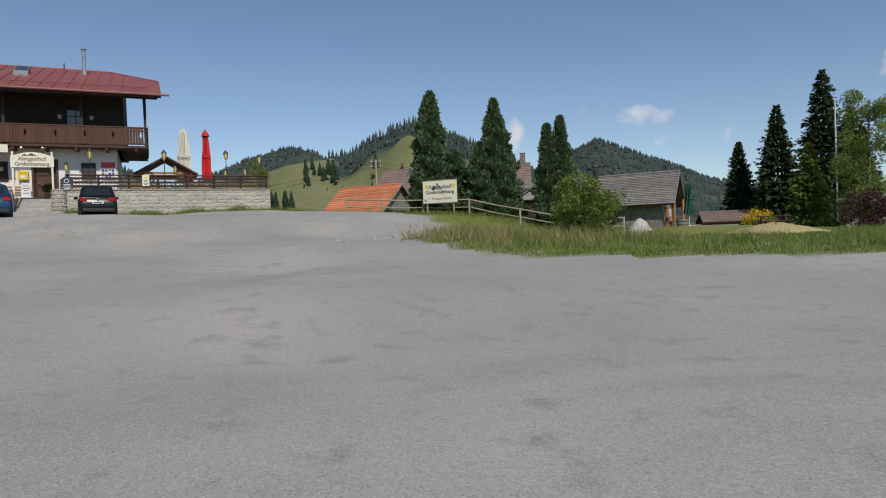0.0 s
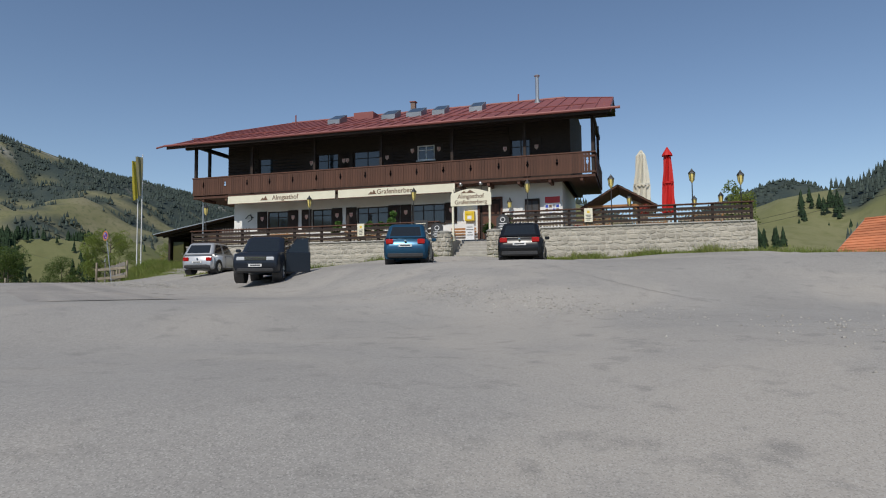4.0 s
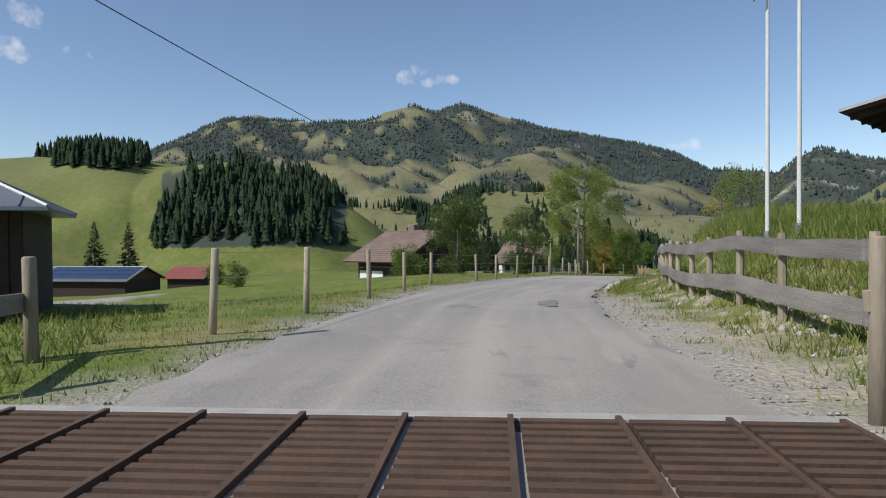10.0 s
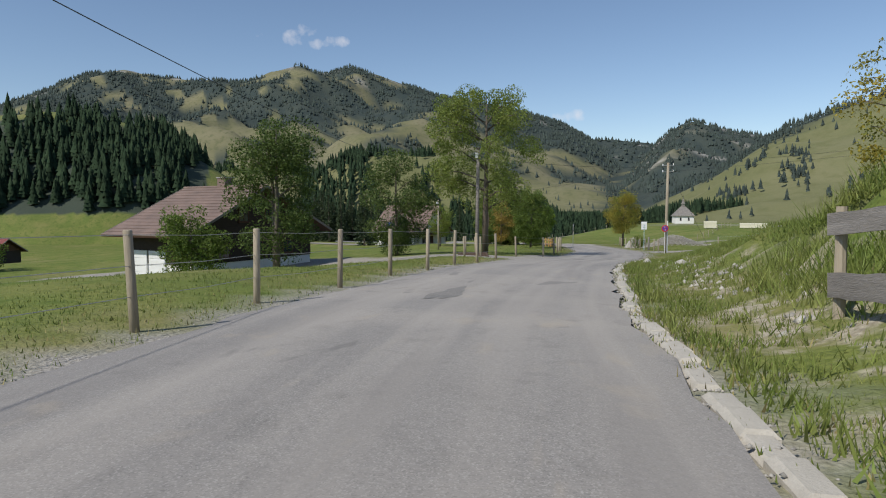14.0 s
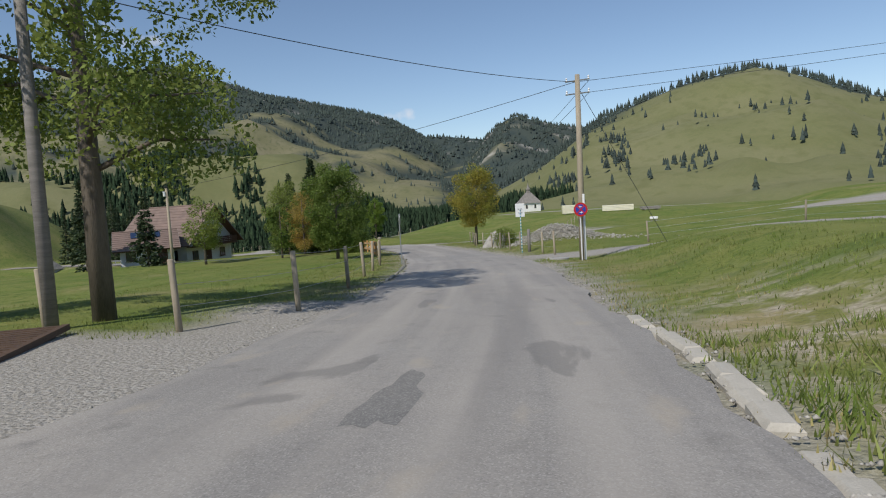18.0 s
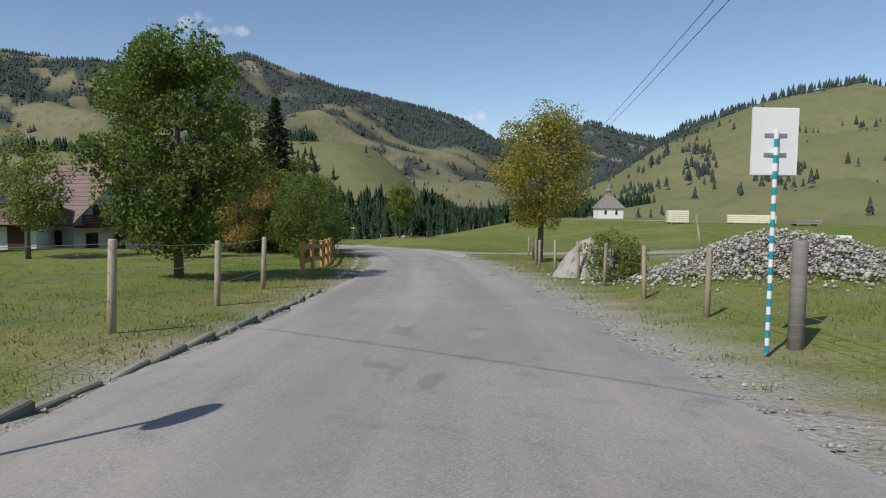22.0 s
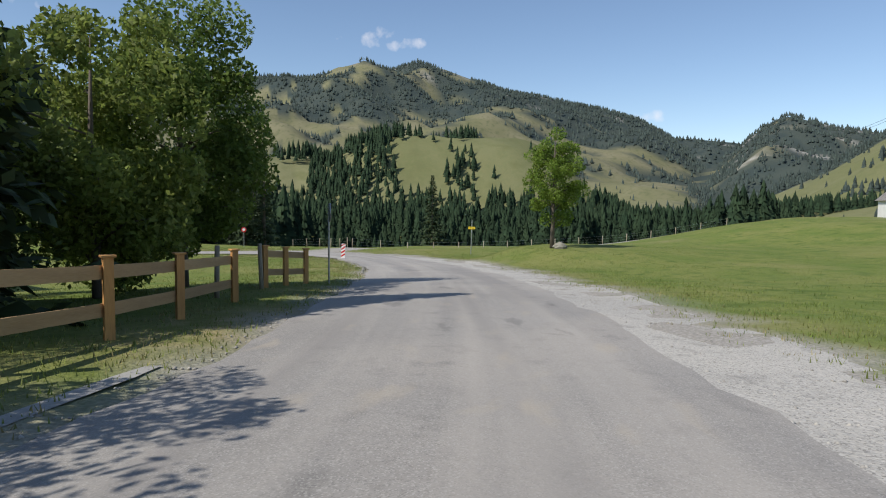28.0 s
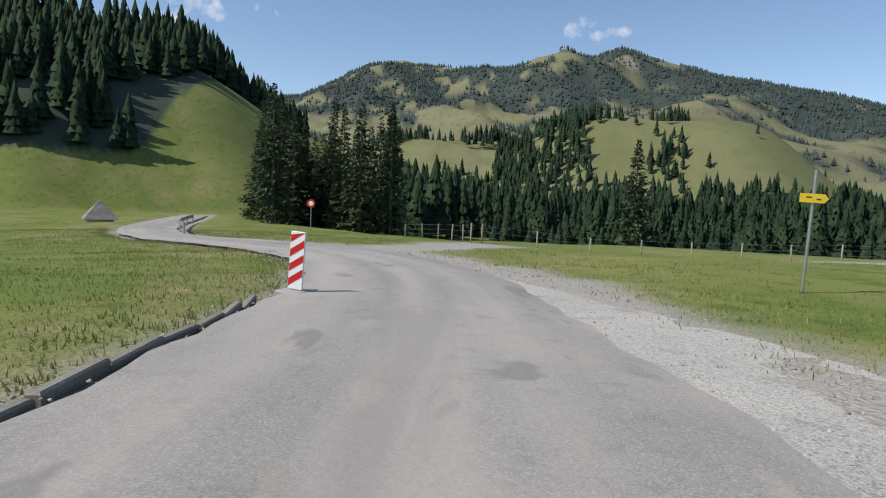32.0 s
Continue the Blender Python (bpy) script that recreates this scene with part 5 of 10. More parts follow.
spruce("garden_pine", -166.5, 66.6, 7.5, 2.0, "dark bushy conifer beside the white house", n=2200, seed=5)
# the tall spruces that stand beyond the bend
for q in range(34):
    az, d = radians(rnd.uniform(96.5, 109)), rnd.uniform(74, 98)
    spruce("bend_spruce", -190 - d * math.sin(az), 100 + d * math.cos(az), rnd.uniform(12.5, 19), rnd.uniform(2.4, 3.3), "tall dark spruce beyond the road's bend", n=2600, group="spruces beyond the bend", seed=10 + q)
spruce("edge_spruce", -270, 121, 15.5, 3.2, "broad spruce standing before the wood", n=3200, seed=60)
for q, (px_, py_, hh) in enumerate(((26, 55, 8.0), (27.2, 51, 10.4), (30.3, 50, 12.9), (33, 51, 10.2), (36, 54, 9), (39, 51, 8.5), (38.5, 46.5, 8))):
    spruce("garden_spruce", px_, py_, hh, hh * 0.25, "dark spruce in the row behind the garden", n=6500, group="spruces behind the garden", seed=80 + q)
spruce("larch", 26.3, 45.2, 6.6, 2.0, "light green larch before the dark spruces", NEEDLE2, 3000, seed=95)
# three columnar cypresses behind the notice board
for q, (px_, py_, hh, rr) in enumerate(((-0.25, 42.6, 8.4, 1.9), (3.9, 42.2, 7.9, 1.8), (7.6, 40.8, 7.3, 1.5))):
    t = thing("cypress", at(px_, py_), "tall dense pointed cypress behind the wooden rail", "tree", "cypresses behind the notice board")
    part("trunk", Geo().tube([(0, 0, -0.2), (0, 0, hh * 0.9)], [0.14, 0.02], 7), BARK, t, "brown trunk", True)
    spires = ((0.0, 0.0, 1.0, 0.62), (0.75, 0.3, 0.52, 0.75), (-0.22, 0.3, 0.9, 0.5)) if q == 0 else ((0.0, 0.0, 1.0, 0.8), (-0.55, -0.2, 0.62, 0.75), (0.2, 0.2, 0.86, 0.72)) if q == 1 else ((-0.33, 0.0, 0.93, 0.62), (0.25, 0.1, 1.0, 0.72))
    rs_ = np.random.default_rng(300 + q)
    sets = []
    for k_, (sx, sy, sh, sw) in enumerate(spires):
        n_ = 17000
        u = rs_.uniform(0, 1, n_) ** 1.25
        a = rs_.uniform(0, 6.28, n_)
        lump = 1 + 0.26 * np.sin(3 * a + 13 * u + k_) + 0.24 * np.sin(5 * a - 23 * u + q) + 0.22 * np.sin(2 * a + 41 * u)
        env = np.minimum(1.0, 0.86 + 0.9 * u) * (1 - u) ** (0.55 if q == 0 else 0.75)
        q_ = rr * sw * env * lump * rs_.uniform(0.3, 1.0, n_) ** 0.5
        p = np.stack([sx * rr + np.cos(a) * q_, sy * rr + np.sin(a) * q_, hh * sh * (u * 0.96)], -1)
        way = np.stack([np.cos(a) * 0.55, np.sin(a) * 0.55, np.full(n_, 0.85)], -1) + 0.35 * rs_.normal(0, 1, (n_, 3))
        way *= (rs_.uniform(0.10, 0.36, n_) / np.linalg.norm(way, axis=-1))[:, None]
        sd = np.cross(way, rs_.normal(0, 1, (n_, 3))) * 0.6
        sd *= (0.26 * np.linalg.norm(way, axis=-1) / (np.linalg.norm(sd, axis=-1) + 1e-9))[:, None]
        sets.append(np.stack([p, p + way * 0.5 + sd, p + way, p + way * 0.5 - sd], 1).reshape(-1, 3))
    v = np.concatenate(sets)
    quads("crown", v, np.arange(len(v)).reshape(-1, 4), THUJA, t)
for q, (px_, py_, hh) in enumerate(((-88, -22, 9), (-80, -14, 8), (-104, -30, 11), (-112, -22, 9), (-70, -24, 8), (-120, -34, 10), (-96, -40, 11), (-76, -38, 10))):
    spruce("slope_spruce", px_ - 60, py_, hh, hh * 0.26, "dark spruce standing in the sloping pasture", n=2400, group="spruces on the pasture slope", seed=120 + q)

for x_, y_, top in ((-250, -35.5, 21.6), (-253, -27, 19.9), (-262, -60, 22)):
    hh = min(17.0, max(9.0, top - gz(x_, y_)))
    spruce("hill_spruce", x_, y_, hh, hh * 0.25, "big dark spruce alone on the green slope", n=2600, group="spruces on the green slope", seed=int(-x_))
broadleaf("house_maple", -157.5, 77.6, 5.6, 1.5, LEAF, "small green maple before the white gable", 3200, 0.11, 0.2, 1, 22, 61)

# weeds at the foot of the inn's terrace wall, gravel strewn over the yard
lx = rng.uniform(1.6, 13.6, 1500)
ly = -0.15 - 0.35 * np.abs(rng.normal(0, 1, 1500))
lx = np.concatenate([lx, rng.uniform(-17, -1.8, 900)])
ly = np.concatenate([ly, -0.12 - 0.2 * np.abs(rng.normal(0, 1, 900))])
c_, s_ = math.cos(radians(24)), math.sin(radians(24))
x, y = -23.45 + lx * c_ - ly * s_, 37.5 + lx * s_ + ly * c_
tall = np.where(ripple(lx, lx * 0, 0.5, 2) > 0.1, 1.0, 0.4)
blades("wall_weeds", x, y, land(x, y) + 0.03, tall * rng.uniform(0.1, 0.45, len(x)), GRASS, "weeds along the foot of the terrace wall", 0.016)
x = np.concatenate([rng.normal(-32, 3.0, 2600), rng.normal(-13, 2.4, 1200), rng.normal(-2, 2.0, 900), rng.normal(-40.5, 2.2, 1500)])
y = np.concatenate([rng.normal(25.6, 0.9, 2600), rng.normal(24.6, 0.6, 1200), rng.normal(23.5, 1.2, 900), rng.normal(27.2, 0.8, 1500)])
d_, zr_ = road_near(x, y)
pebbles("yard_gravel", x, y, np.where((d_ < 3.2) & (x < -22), zr_ + 0.04, land(x, y) + 0.035), rng.uniform(0.012, 0.04, len(x)), PEBBLE, "loose pale gravel strewn over the worn yard")

s = rng.uniform(along(-47), along(-101), 15000)
x, y = beside(s, 3.0 + 7.0 * rng.uniform(0, 1, 15000) ** 1.3)
keep_ = (ripple(x, y, 0.35, 1.4) > -0.25) & (road_near(x, y)[0] > np.where(x > -64, 3.8, 2.8))
for pts, w in TRACKS:
    keep_ &= polyline_distance(pts, x, y) > w
x, y = x[keep_], y[keep_]
blades("bank_verge_grass", x, y, land(x, y), rng.uniform(0.06, 0.24, len(x)), GRASS, "lush green grass and weeds on the bank below the fence", 0.014)


# ---- fences, poles and signs along the road ----
def post_mesh(h, r, name="post", material=None, cap=False):
    g = Geo().tube([(0, 0, -0.3), (0, 0, h * 0.5), (0, 0, h - 0.02), (0, 0, h)], [r * 1.05, r, r * 0.97, r * 0.8], 9)
    return g


def post_line(places, h, r, label, group, material=None, wires=(0.35, 0.65, 0.95), wire_label="thin fence wires between wooden posts"):
    first = None
    tops = []
    for x, y in places:
        m = at(x, y, rnd.uniform(0, 360)) @ pose(0, 0, 0, rnd.uniform(-2.5, 2.5), rnd.uniform(-2.5, 2.5), 0)
        if first is None:
            first = link("fence_post", post_mesh(h, r), material or POSTWOOD, smooth=True)
            first.matrix_world = m
            tagged(first, label, "fence post", group)
        else:
            copy_thing(first, m)
        tops.append(Vector((x, y, gz(x, y))))
    g = Geo()
    for a, b in zip(tops, tops[1:]):
        for w in wires:
            p, q = a + Vector((0, 0, h * w)), b + Vector((0, 0, h * w))
            g.tube([p, p.lerp(q, 0.5) - Vector((0, 0, 0.03)), q], 0.006, 4, False)
    if wires:
        tagged(link("fence_wire", g, STEEL), wire_label, "fence wire", kind="stuff")


def line_beside(x0, x1, off, step):
    s0, s1 = along(x0), along(x1)
    s = np.arange(s0, s1, step)
    x, y = beside(s, off)
    return list(zip(x.tolist(), y.tolist()))


post_line([(-55.9, 23.4), (-58.8, 24.9), (-63.6, 26.7), (-68.0, 28.4), (-72.7, 30.3), (-77.6, 33.7), (-80.4, 35.6), (-83.1, 37.8), (-86.5, 40.1), (-88.9, 42.2), (-92.2, 44.6), (-95.8, 47.3), (-99.2, 50.0)], 1.42, 0.065, "round weathered wooden fence post in the roadside grass", "posts along the meadow")
post_line([(-107.0, 55.4), (-108.4, 58.4), (-113.0, 62.1), (-117.0, 64.9), (-120.9, 67.5), (-125.2, 70.4), (-129.8, 73.0), (-133.4, 75.2), (-136.6, 77.0)], 1.4, 0.065, "round weathered wooden fence post beside the kerb stones", "posts along the lawn")
post_line(line_beside(-121, -144.5, 4.7, 3.3) + [(-143.8, 92.1), (-148.7, 95.8), (-152.5, 98.4)], 1.28, 0.055, "light wooden fence post before the gravel heaps", "posts before the rubble")
post_line([(-117.5, 84), (-111, 89), (-104.5, 94), (-97, 99.5), (-89, 105), (-80, 110)], 1.25, 0.055, "light wooden fence post beyond the farm track", "posts beyond the track")
post_line([(-103.5, 50.0), (-102.7, 50.7), (-108.6, 52.3), (-109.3, 53.4)], 1.25, 0.06, "wooden post beside the gravel track", "posts at the gravel track", wires=())
post_line([(-228 - 1.2 * k + 0.012 * k * k * 6, 101 + 3.4 * k) for k in range(0, 16)], 1.15, 0.05, "thin pasture fence post beyond the road", "posts of the pasture fence")
post_line([(-224 - 3.3 * k, 100.5 - 0.15 * k * k) for k in range(1, 7)], 1.15, 0.05, "thin pasture fence post at the bend", "posts of the pasture fence")
post_line([(-62, 3), (-58, 7.5), (-53.5, 11.5), (-50, 16)], 1.2, 0.05, "old wooden fence post in the weeds", "posts by the hut")
post_line([(-150 - 4 * k, 112 + 5.0 * k) for k in range(9)], 1.1, 0.05, "thin fence post in the pasture below the chapel", "posts below the chapel")


def board_fence(name, places, h, levels, bw, bt, board_mat, post_mat, label, square=0.0, cap=None, post_label="post", shift=0.07, wide=None):
    x0, y0 = places[0]
    t = thing(name, pose(x0, y0, 0), label, "fence")
    P3 = [Vector((x - x0, y - y0, gz(x, y))) for x, y in places]
    for p in P3:
        g = Geo()
        if square:
            g.box(-square, -square, -0.3, square, square, h, pose(*p, 0, rnd.uniform(-1, 1), 24), 0.008)
        else:
            g.tube([p + Vector((0, 0, -0.3)), p + Vector((rnd.uniform(-0.03, 0.03), 0, h))], [0.075, 0.065], 9)
        part("post", g, post_mat, t, post_label)
        if cap:
            part("cap", Geo().box(-square * 1.5, -square * 1.5, h, square * 1.5, square * 1.5, h + 0.035, pose(*p, 0, 0, 24), 0.006), cap, t)
    for a, b in zip(P3, P3[1:]):
        d = b - a
        ang = math.degrees(math.atan2(d.y, d.x))
        tilt = -math.degrees(math.atan2(d.z, math.hypot(d.x, d.y)))
        ln = d.length
        for z in levels:
            g = Geo()
            n = 9
            bw_ = wide[z] if wide else bw
            for i in range(n + 1):
                u = i / n * (ln + 0.12) - 0.06
                e0, e1 = rnd.uniform(-1, 1) * 0.012 * (0.3 if square else 1), rnd.uniform(-1, 1) * 0.012 * (0.3 if square else 1)
                for yy in (0, bt):
                    g.v += [(u, yy, z - bw_ / 2 + e0), (u, yy, z + bw_ / 2 + e1)]
            for i in range(n):
                k = i * 4
                g.f += [(k, k + 4, k + 5, k + 1), (k + 2, k + 3, k + 7, k + 6), (k + 1, k + 5, k + 7, k + 3), (k, k + 2, k + 6, k + 4)]
            g.f += [(0, 1, 3, 2), (n * 4, n * 4 + 2, n * 4 + 3, n * 4 + 1)]
            ob = part("board", g, board_mat, t)
            ob.matrix_local = pose(*a, 0, tilt, ang) @ pose(0, shift, 0)
    return t


board_fence("weathered_fence", [(-48.3, 30.9)] + line_beside(-50.5, -76.0, 4.7, 2.3), 1.42, (0.46, 1.2), 0.27, 0.035, GREYWOOD, POSTWOOD, "weathered grey board fence with two rails on the road bank", shift=0.07, wide={0.46: 0.31, 1.2: 0.26})
fp = at(-49.0, 29.2, 0)
g0 = thing("fence_end_post", fp, "pale round post with short grey boards beside the cattle grid", "fence")
part("post", post_mesh(1.45, 0.065), POSTWOOD, g0, "pale round post", True)
for z in (0.35, 0.95):
    bd = part("board", Geo().box(0, -0.02, z - 0.085, 1.85, 0.02, z + 0.085, None, 0.006), POSTWOOD, g0, "pale short board")
    bd.matrix_local = pose(0, 0, 0, 0, -6, 67)
board_fence("board_fence", line_beside(-139.8, -172.4, -5.0, 2.95), 1.16, (0.42, 0.95), 0.19, 0.03, NEWWOOD, ORANGEWOOD, "new larch board fence with two rails and orange-stained posts", 0.065, ORANGEWOOD, "orange-stained square post", shift=0.055)
board_fence("short_board_fence", [(-174.4, 91.7), (-175.9, 92.3), (-177.6, 93.0)], 1.16, (0.42, 0.95), 0.19, 0.03, NEWWOOD, ORANGEWOOD, "short end of a new larch board fence", 0.065, ORANGEWOOD, "orange-stained square post", shift=0.055)
post_line([(-171.7, 90.6), (-173.9, 91.6)], 1.25, 0.06, "dark wooden post at the end of the board fence", "", wires=())

# old posts at the cattle grid's far end
for x, y, lean, hh in ((-51.5, 21.65, -8, 1.45), (-53.9, 21.5, 2, 1.35)):
    ob = link("gate_post", post_mesh(hh, 0.085), POSTWOOD, smooth=True)
    ob.matrix_world = at(x, y, 20) @ pose(0, 0, 0, lean * 0.3, lean, 0)
    tagged(ob, "thick old wooden gate post at the cattle grid", "post", "old gate posts")
ob = link("gate_board", Geo().box(-0.1, -0.025, -0.12, 2.45, 0.025, 0.12, bev=0.008), GREYWOOD)
ob.matrix_world = pose(-51.5, 21.57, gz(-51.5, 21.65) + 0.82, 0, 2, 183.5)
tagged(ob, "short grey board nailed between the old gate posts", "board")

# cattle grid across the road
s_ = along(-48.2)
gxm, gym = beside(s_, -1.2)
k_ = int(s_ / 0.5)
ang = math.degrees(math.atan2(rt[k_, 1], rt[k_, 0]))
grid = thing("cattle_grid", pose(float(gxm), float(gym), float(rq[k_, 2]) + 0.05, 0, -0.6, ang), "rusty steel cattle grid in panels across the road", "cattle grid")
part("frame", Geo().box(-1.55, -4.1, -0.1, -1.4, 4.1, 0.03, None, 0.01).box(1.4, -4.1, -0.1, 1.55, 4.1, 0.03, None, 0.01), CONCRETE, grid, "pale concrete edging")
# solid black slab, its colour standing for the shade under the grid
part("pit", Geo().box(-1.4, -4.1, -0.12, 1.4, 4.1, 0.0), TYRE, grid, "black slab painted as the shade below the bars")
for q in range(10):
    y0 = -4.0 + q * 0.8
    panel = Geo()
    for b in range(18):
        panel.box(-1.37 + b * 0.154, y0 + 0.02, 0.0, -1.37 + b * 0.154 + 0.085, y0 + 0.74, 0.045)
    panel.box(-1.38, y0 - 0.01, 0.0, 1.38, y0 + 0.035, 0.06)
    part("grid_panel", panel, RUST, grid)


def wire(name, a, b, sag, label, r=0.012, n=14):
    a, b = Vector(a), Vector(b)
    pts = [a.lerp(b, i / n) - Vector((0, 0, sag * 4 * (i / n) * (1 - i / n))) for i in range(n + 1)]
    return tagged(link(name, Geo().tube(pts, r, 5, False), BLACKIRON), label, "cable")


def utility_pole(x, y, h, r, label, arms=0, turn=0.0, lean=0.0, concrete=False):
    t = thing("utility_pole", at(x, y, turn) @ pose(0, 0, 0, 0, lean, 0), label, "utility pole")
    part("mast", Geo().tube([(0, 0, -0.3), (0, 0, h * 0.5), (0, 0, h)], [r * 1.15, r, r * 0.8], 10), POSTWOOD if not concrete else GREYWOOD, t, "tall round wooden mast", True)
    for q in range(arms):
        z = h - 0.25 - q * 0.55
        part("crossarm", Geo().tube([(-0.55, 0, z), (0.55, 0, z)], 0.03, 6), STEEL, t)
        for sx in (-0.5, 0.5):
            part("insulator", Geo().lathe([(0.0, z), (0.045, z + 0.02), (0.03, z + 0.08), (0.05, z + 0.12), (0.0, z + 0.18)], 8, (sx, 0, 0)), WHITE, t, "white glazed insulator")
    if not arms:
        part("cap", Geo().box(-0.09, -0.09, h - 0.02, 0.09, 0.09, h + 0.12, None, 0.02), BLACKIRON, t)
        part("junction_box", Geo().box(-0.1, -0.22, h - 0.6, 0.1, -0.1, h - 0.25, None, 0.01), WHITE, t, "small white junction box")
    return t


utility_pole(-53.5, 19.6, 6.2, 0.125, "weathered wooden utility pole beside the wooden hut", 0, 10, 1.2, True)
utility_pole(-42.4, 11.9, 10.6, 0.15, "tall wooden electricity pole with insulators", 3, 60)
utility_pole(-113.4, 73.8, 8.0, 0.13, "tall wooden electricity pole with a white-painted foot", 2, 20, 0.8)
utility_pole(-142.5, 63.5, 6.2, 0.1, "thin wooden telephone pole on the lawn", 0, 0)
utility_pole(-6.5, 70, 9, 0.12, "wooden electricity pole behind the tiled roofs", 2, 0)
part("white_sleeve", Geo().tube([(0.15, -0.05, 0), (0.13, -0.05, 2.9)], 0.055, 8), WHITE, bpy.data.objects["utility_pole.002"], "white conduit on the pole")
za, zc = gz(-53.5, 19.6) + 6.1, gz(-113.4, 73.8) + 7.7
utility_pole(-109.3, 53.5, 7.4, 0.13, "dark old utility pole beside the tall ash", 0, 30, 1.0, True).children[0].data.materials[0] = BARK
wire("overhead_cable", (-53.5, 19.6, za), (-111.6, 46.6, 7.6), 0.8, "dark overhead cable to the farmhouse")
wire("overhead_cable", (-113.4, 73.8, zc), (-142.5, 63.5, gz(-142.5, 63.5) + 6.1), 0.35, "dark overhead cable over the road")
wire("overhead_cable", (-113.4, 73.8, zc), (-109.3, 53.5, gz(-109.3, 53.5) + 6.9), 0.35, "dark overhead cable over the road")
for dz_ in (0.0, -0.5):
    wire("power_line", (-113.4, 73.8, zc + dz_), (-40, 190, 26), 2.5, "thin power line over the pasture", 0.01)
    wire("power_line", (-113.0, 74.2, zc + dz_), (-230, 160, 6), 2.0, "thin power line over the pasture", 0.01)
    wire("power_line", (-6.5, 70, gz(-6.5, 70) + 8.7 + dz_), (60, 90, 4 + dz_), 1.5, "thin power line behind the roofs", 0.016)
    wire("power_line", (-6.5, 70, gz(-6.5, 70) + 8.7 + dz_), (-75, 120, 9 + dz_), 1.5, "thin power line behind the roofs", 0.016)
zb = gz(-42.4, 11.9)
for dx_ in (-0.5, 0.5):
    wire("power_line", (-42.4 + dx_, 11.9, zb + 10.4), (-30, -40, zb + 16), 0.8, "thin power line from the tall pole", 0.012)
    wire("guy_wire", (-42.4, 11.9, zb + 9.4), (-47.5 - dx_ * 2, 8.6, zb - 0.2), 0.0, "guy wire with insulators holding the pole", 0.012)
wire("guy_wire", (-53.5, 19.6, za), (-55.8, 18.4, za - 6.1), 0.0, "guy wire holding the utility pole", 0.012)
wire("guy_wire", (-113.4, 73.8, zc), (-110.5, 76.5, zc - 7.9), 0.0, "guy wire holding the electricity pole", 0.012)


def disc(g, r, y, n=28, ring=0.0, m=None):
    pts = [(r * math.cos(2 * math.pi * j / n), y, r * math.sin(2 * math.pi * j / n)) for j in range(n)]
    if not ring:
        return g.add(pts, [tuple(range(n))], m)
    q = [(ring * math.cos(2 * math.pi * j / n), y, ring * math.sin(2 * math.pi * j / n)) for j in range(n)]
    return g.add(pts + q, [(j, (j + 1) % n, n + (j + 1) % n, n + j) for j in range(n)], m)


def slab(w, h, y, cx=0.0, cz=0.0, turn=0.0):
    c, s = math.cos(turn), math.sin(turn)
    vs = [(cx + a * c - b * s, y, cz + a * s + b * c) for a, b in ((-w / 2, -h / 2), (w / 2, -h / 2), (w / 2, h / 2), (-w / 2, h / 2))]
    return Geo().add(vs, [(0, 1, 2, 3)])


def no_stopping(parent, r, rim, zc_):
    """Round blue sign with a coloured rim, a cross and two arrows; faces local -y."""
    part("plate", Geo().lathe([(0, -0.012), (r, -0.012), (r, 0.012), (0, 0.012)], 28).add([], []), STEEL, parent, "round sheet-metal plate").matrix_local = pose(0, 0, zc_, 90, 0, 0)
    face = part("sign_face", disc(Geo(), r, -0.016), rim, parent, "coloured rim")
    blue = part("blue_field", disc(Geo(), r * 0.74, -0.020), BLUESIGN, parent, "blue field")
    bars = [part("cross_bar", slab(r * 1.55, r * 0.16, -0.024, 0, 0, math.pi / 4), REDSIGN, parent, "red bar"), part("cross_bar", slab(r * 1.55, r * 0.16, -0.022, 0, 0, -math.pi / 4), rim, parent, "orange bar")]
    for sg, zz in ((-1, 0.42), (1, -0.42)):
        g = slab(r * 0.34, r * 0.09, -0.028, 0, zz * r)
        g.add([(sg * r * 0.28, -0.028, zz * r), (sg * r * 0.08, -0.028, (zz + 0.16) * r), (sg * r * 0.08, -0.028, (zz - 0.16) * r)], [(0, 1, 2)])
        bars.append(part("arrow", g, WHITE, parent, "white arrow"))
    for o_ in (face, blue, *bars):
        o_.matrix_local = pose(0, 0, zc_)
    return parent


sg = thing("no_stopping_sign", at(-46.9, 29.3, 8) @ pose(0, 0, 0, 3, -8, 0), "leaning round no-stopping sign with a faded orange rim", "traffic sign")
part("pole", Geo().tube([(0, 0.04, -0.3), (0, 0.04, 3.6)], 0.032, 10), STEEL, sg, "grey galvanised tube")
part("cap", Geo().lathe([(0, 3.67), (0.04, 3.67), (0.04, 3.57), (0.0, 3.57)], 10, (0, 0.04, 0)), PLASTIC, sg)
no_stopping(sg, 0.32, AMBERSIGN, 3.22)
sg = thing("no_stopping_sign", at(-113.05, 73.4, 58) @ pose(0, 0, 0, 0, 0, 0), "round red and blue no-stopping sign on the electricity pole", "traffic sign")
no_stopping(sg, 0.3, REDSIGN, 2.2)
part("bracket", Geo().box(-0.03, 0.0, 2.1, 0.03, 0.16, 2.3), STEEL, sg)
part("pole", Geo().tube([(0, 0.06, -0.2), (0, 0.06, 2.1)], 0.03, 8), WHITEPOLE, sg, "white tube under the sign")
sg = thing("no_stopping_sign", at(-176.9, 93.75, 174), "round no-stopping sign on a grey pole beside the short board fence", "traffic sign")
part("pole", Geo().tube([(0, 0.05, -0.3), (0, 0.05, 2.65)], 0.03, 10), STEEL, sg, "grey galvanised tube")
no_stopping(sg, 0.3, REDSIGN, 2.35)
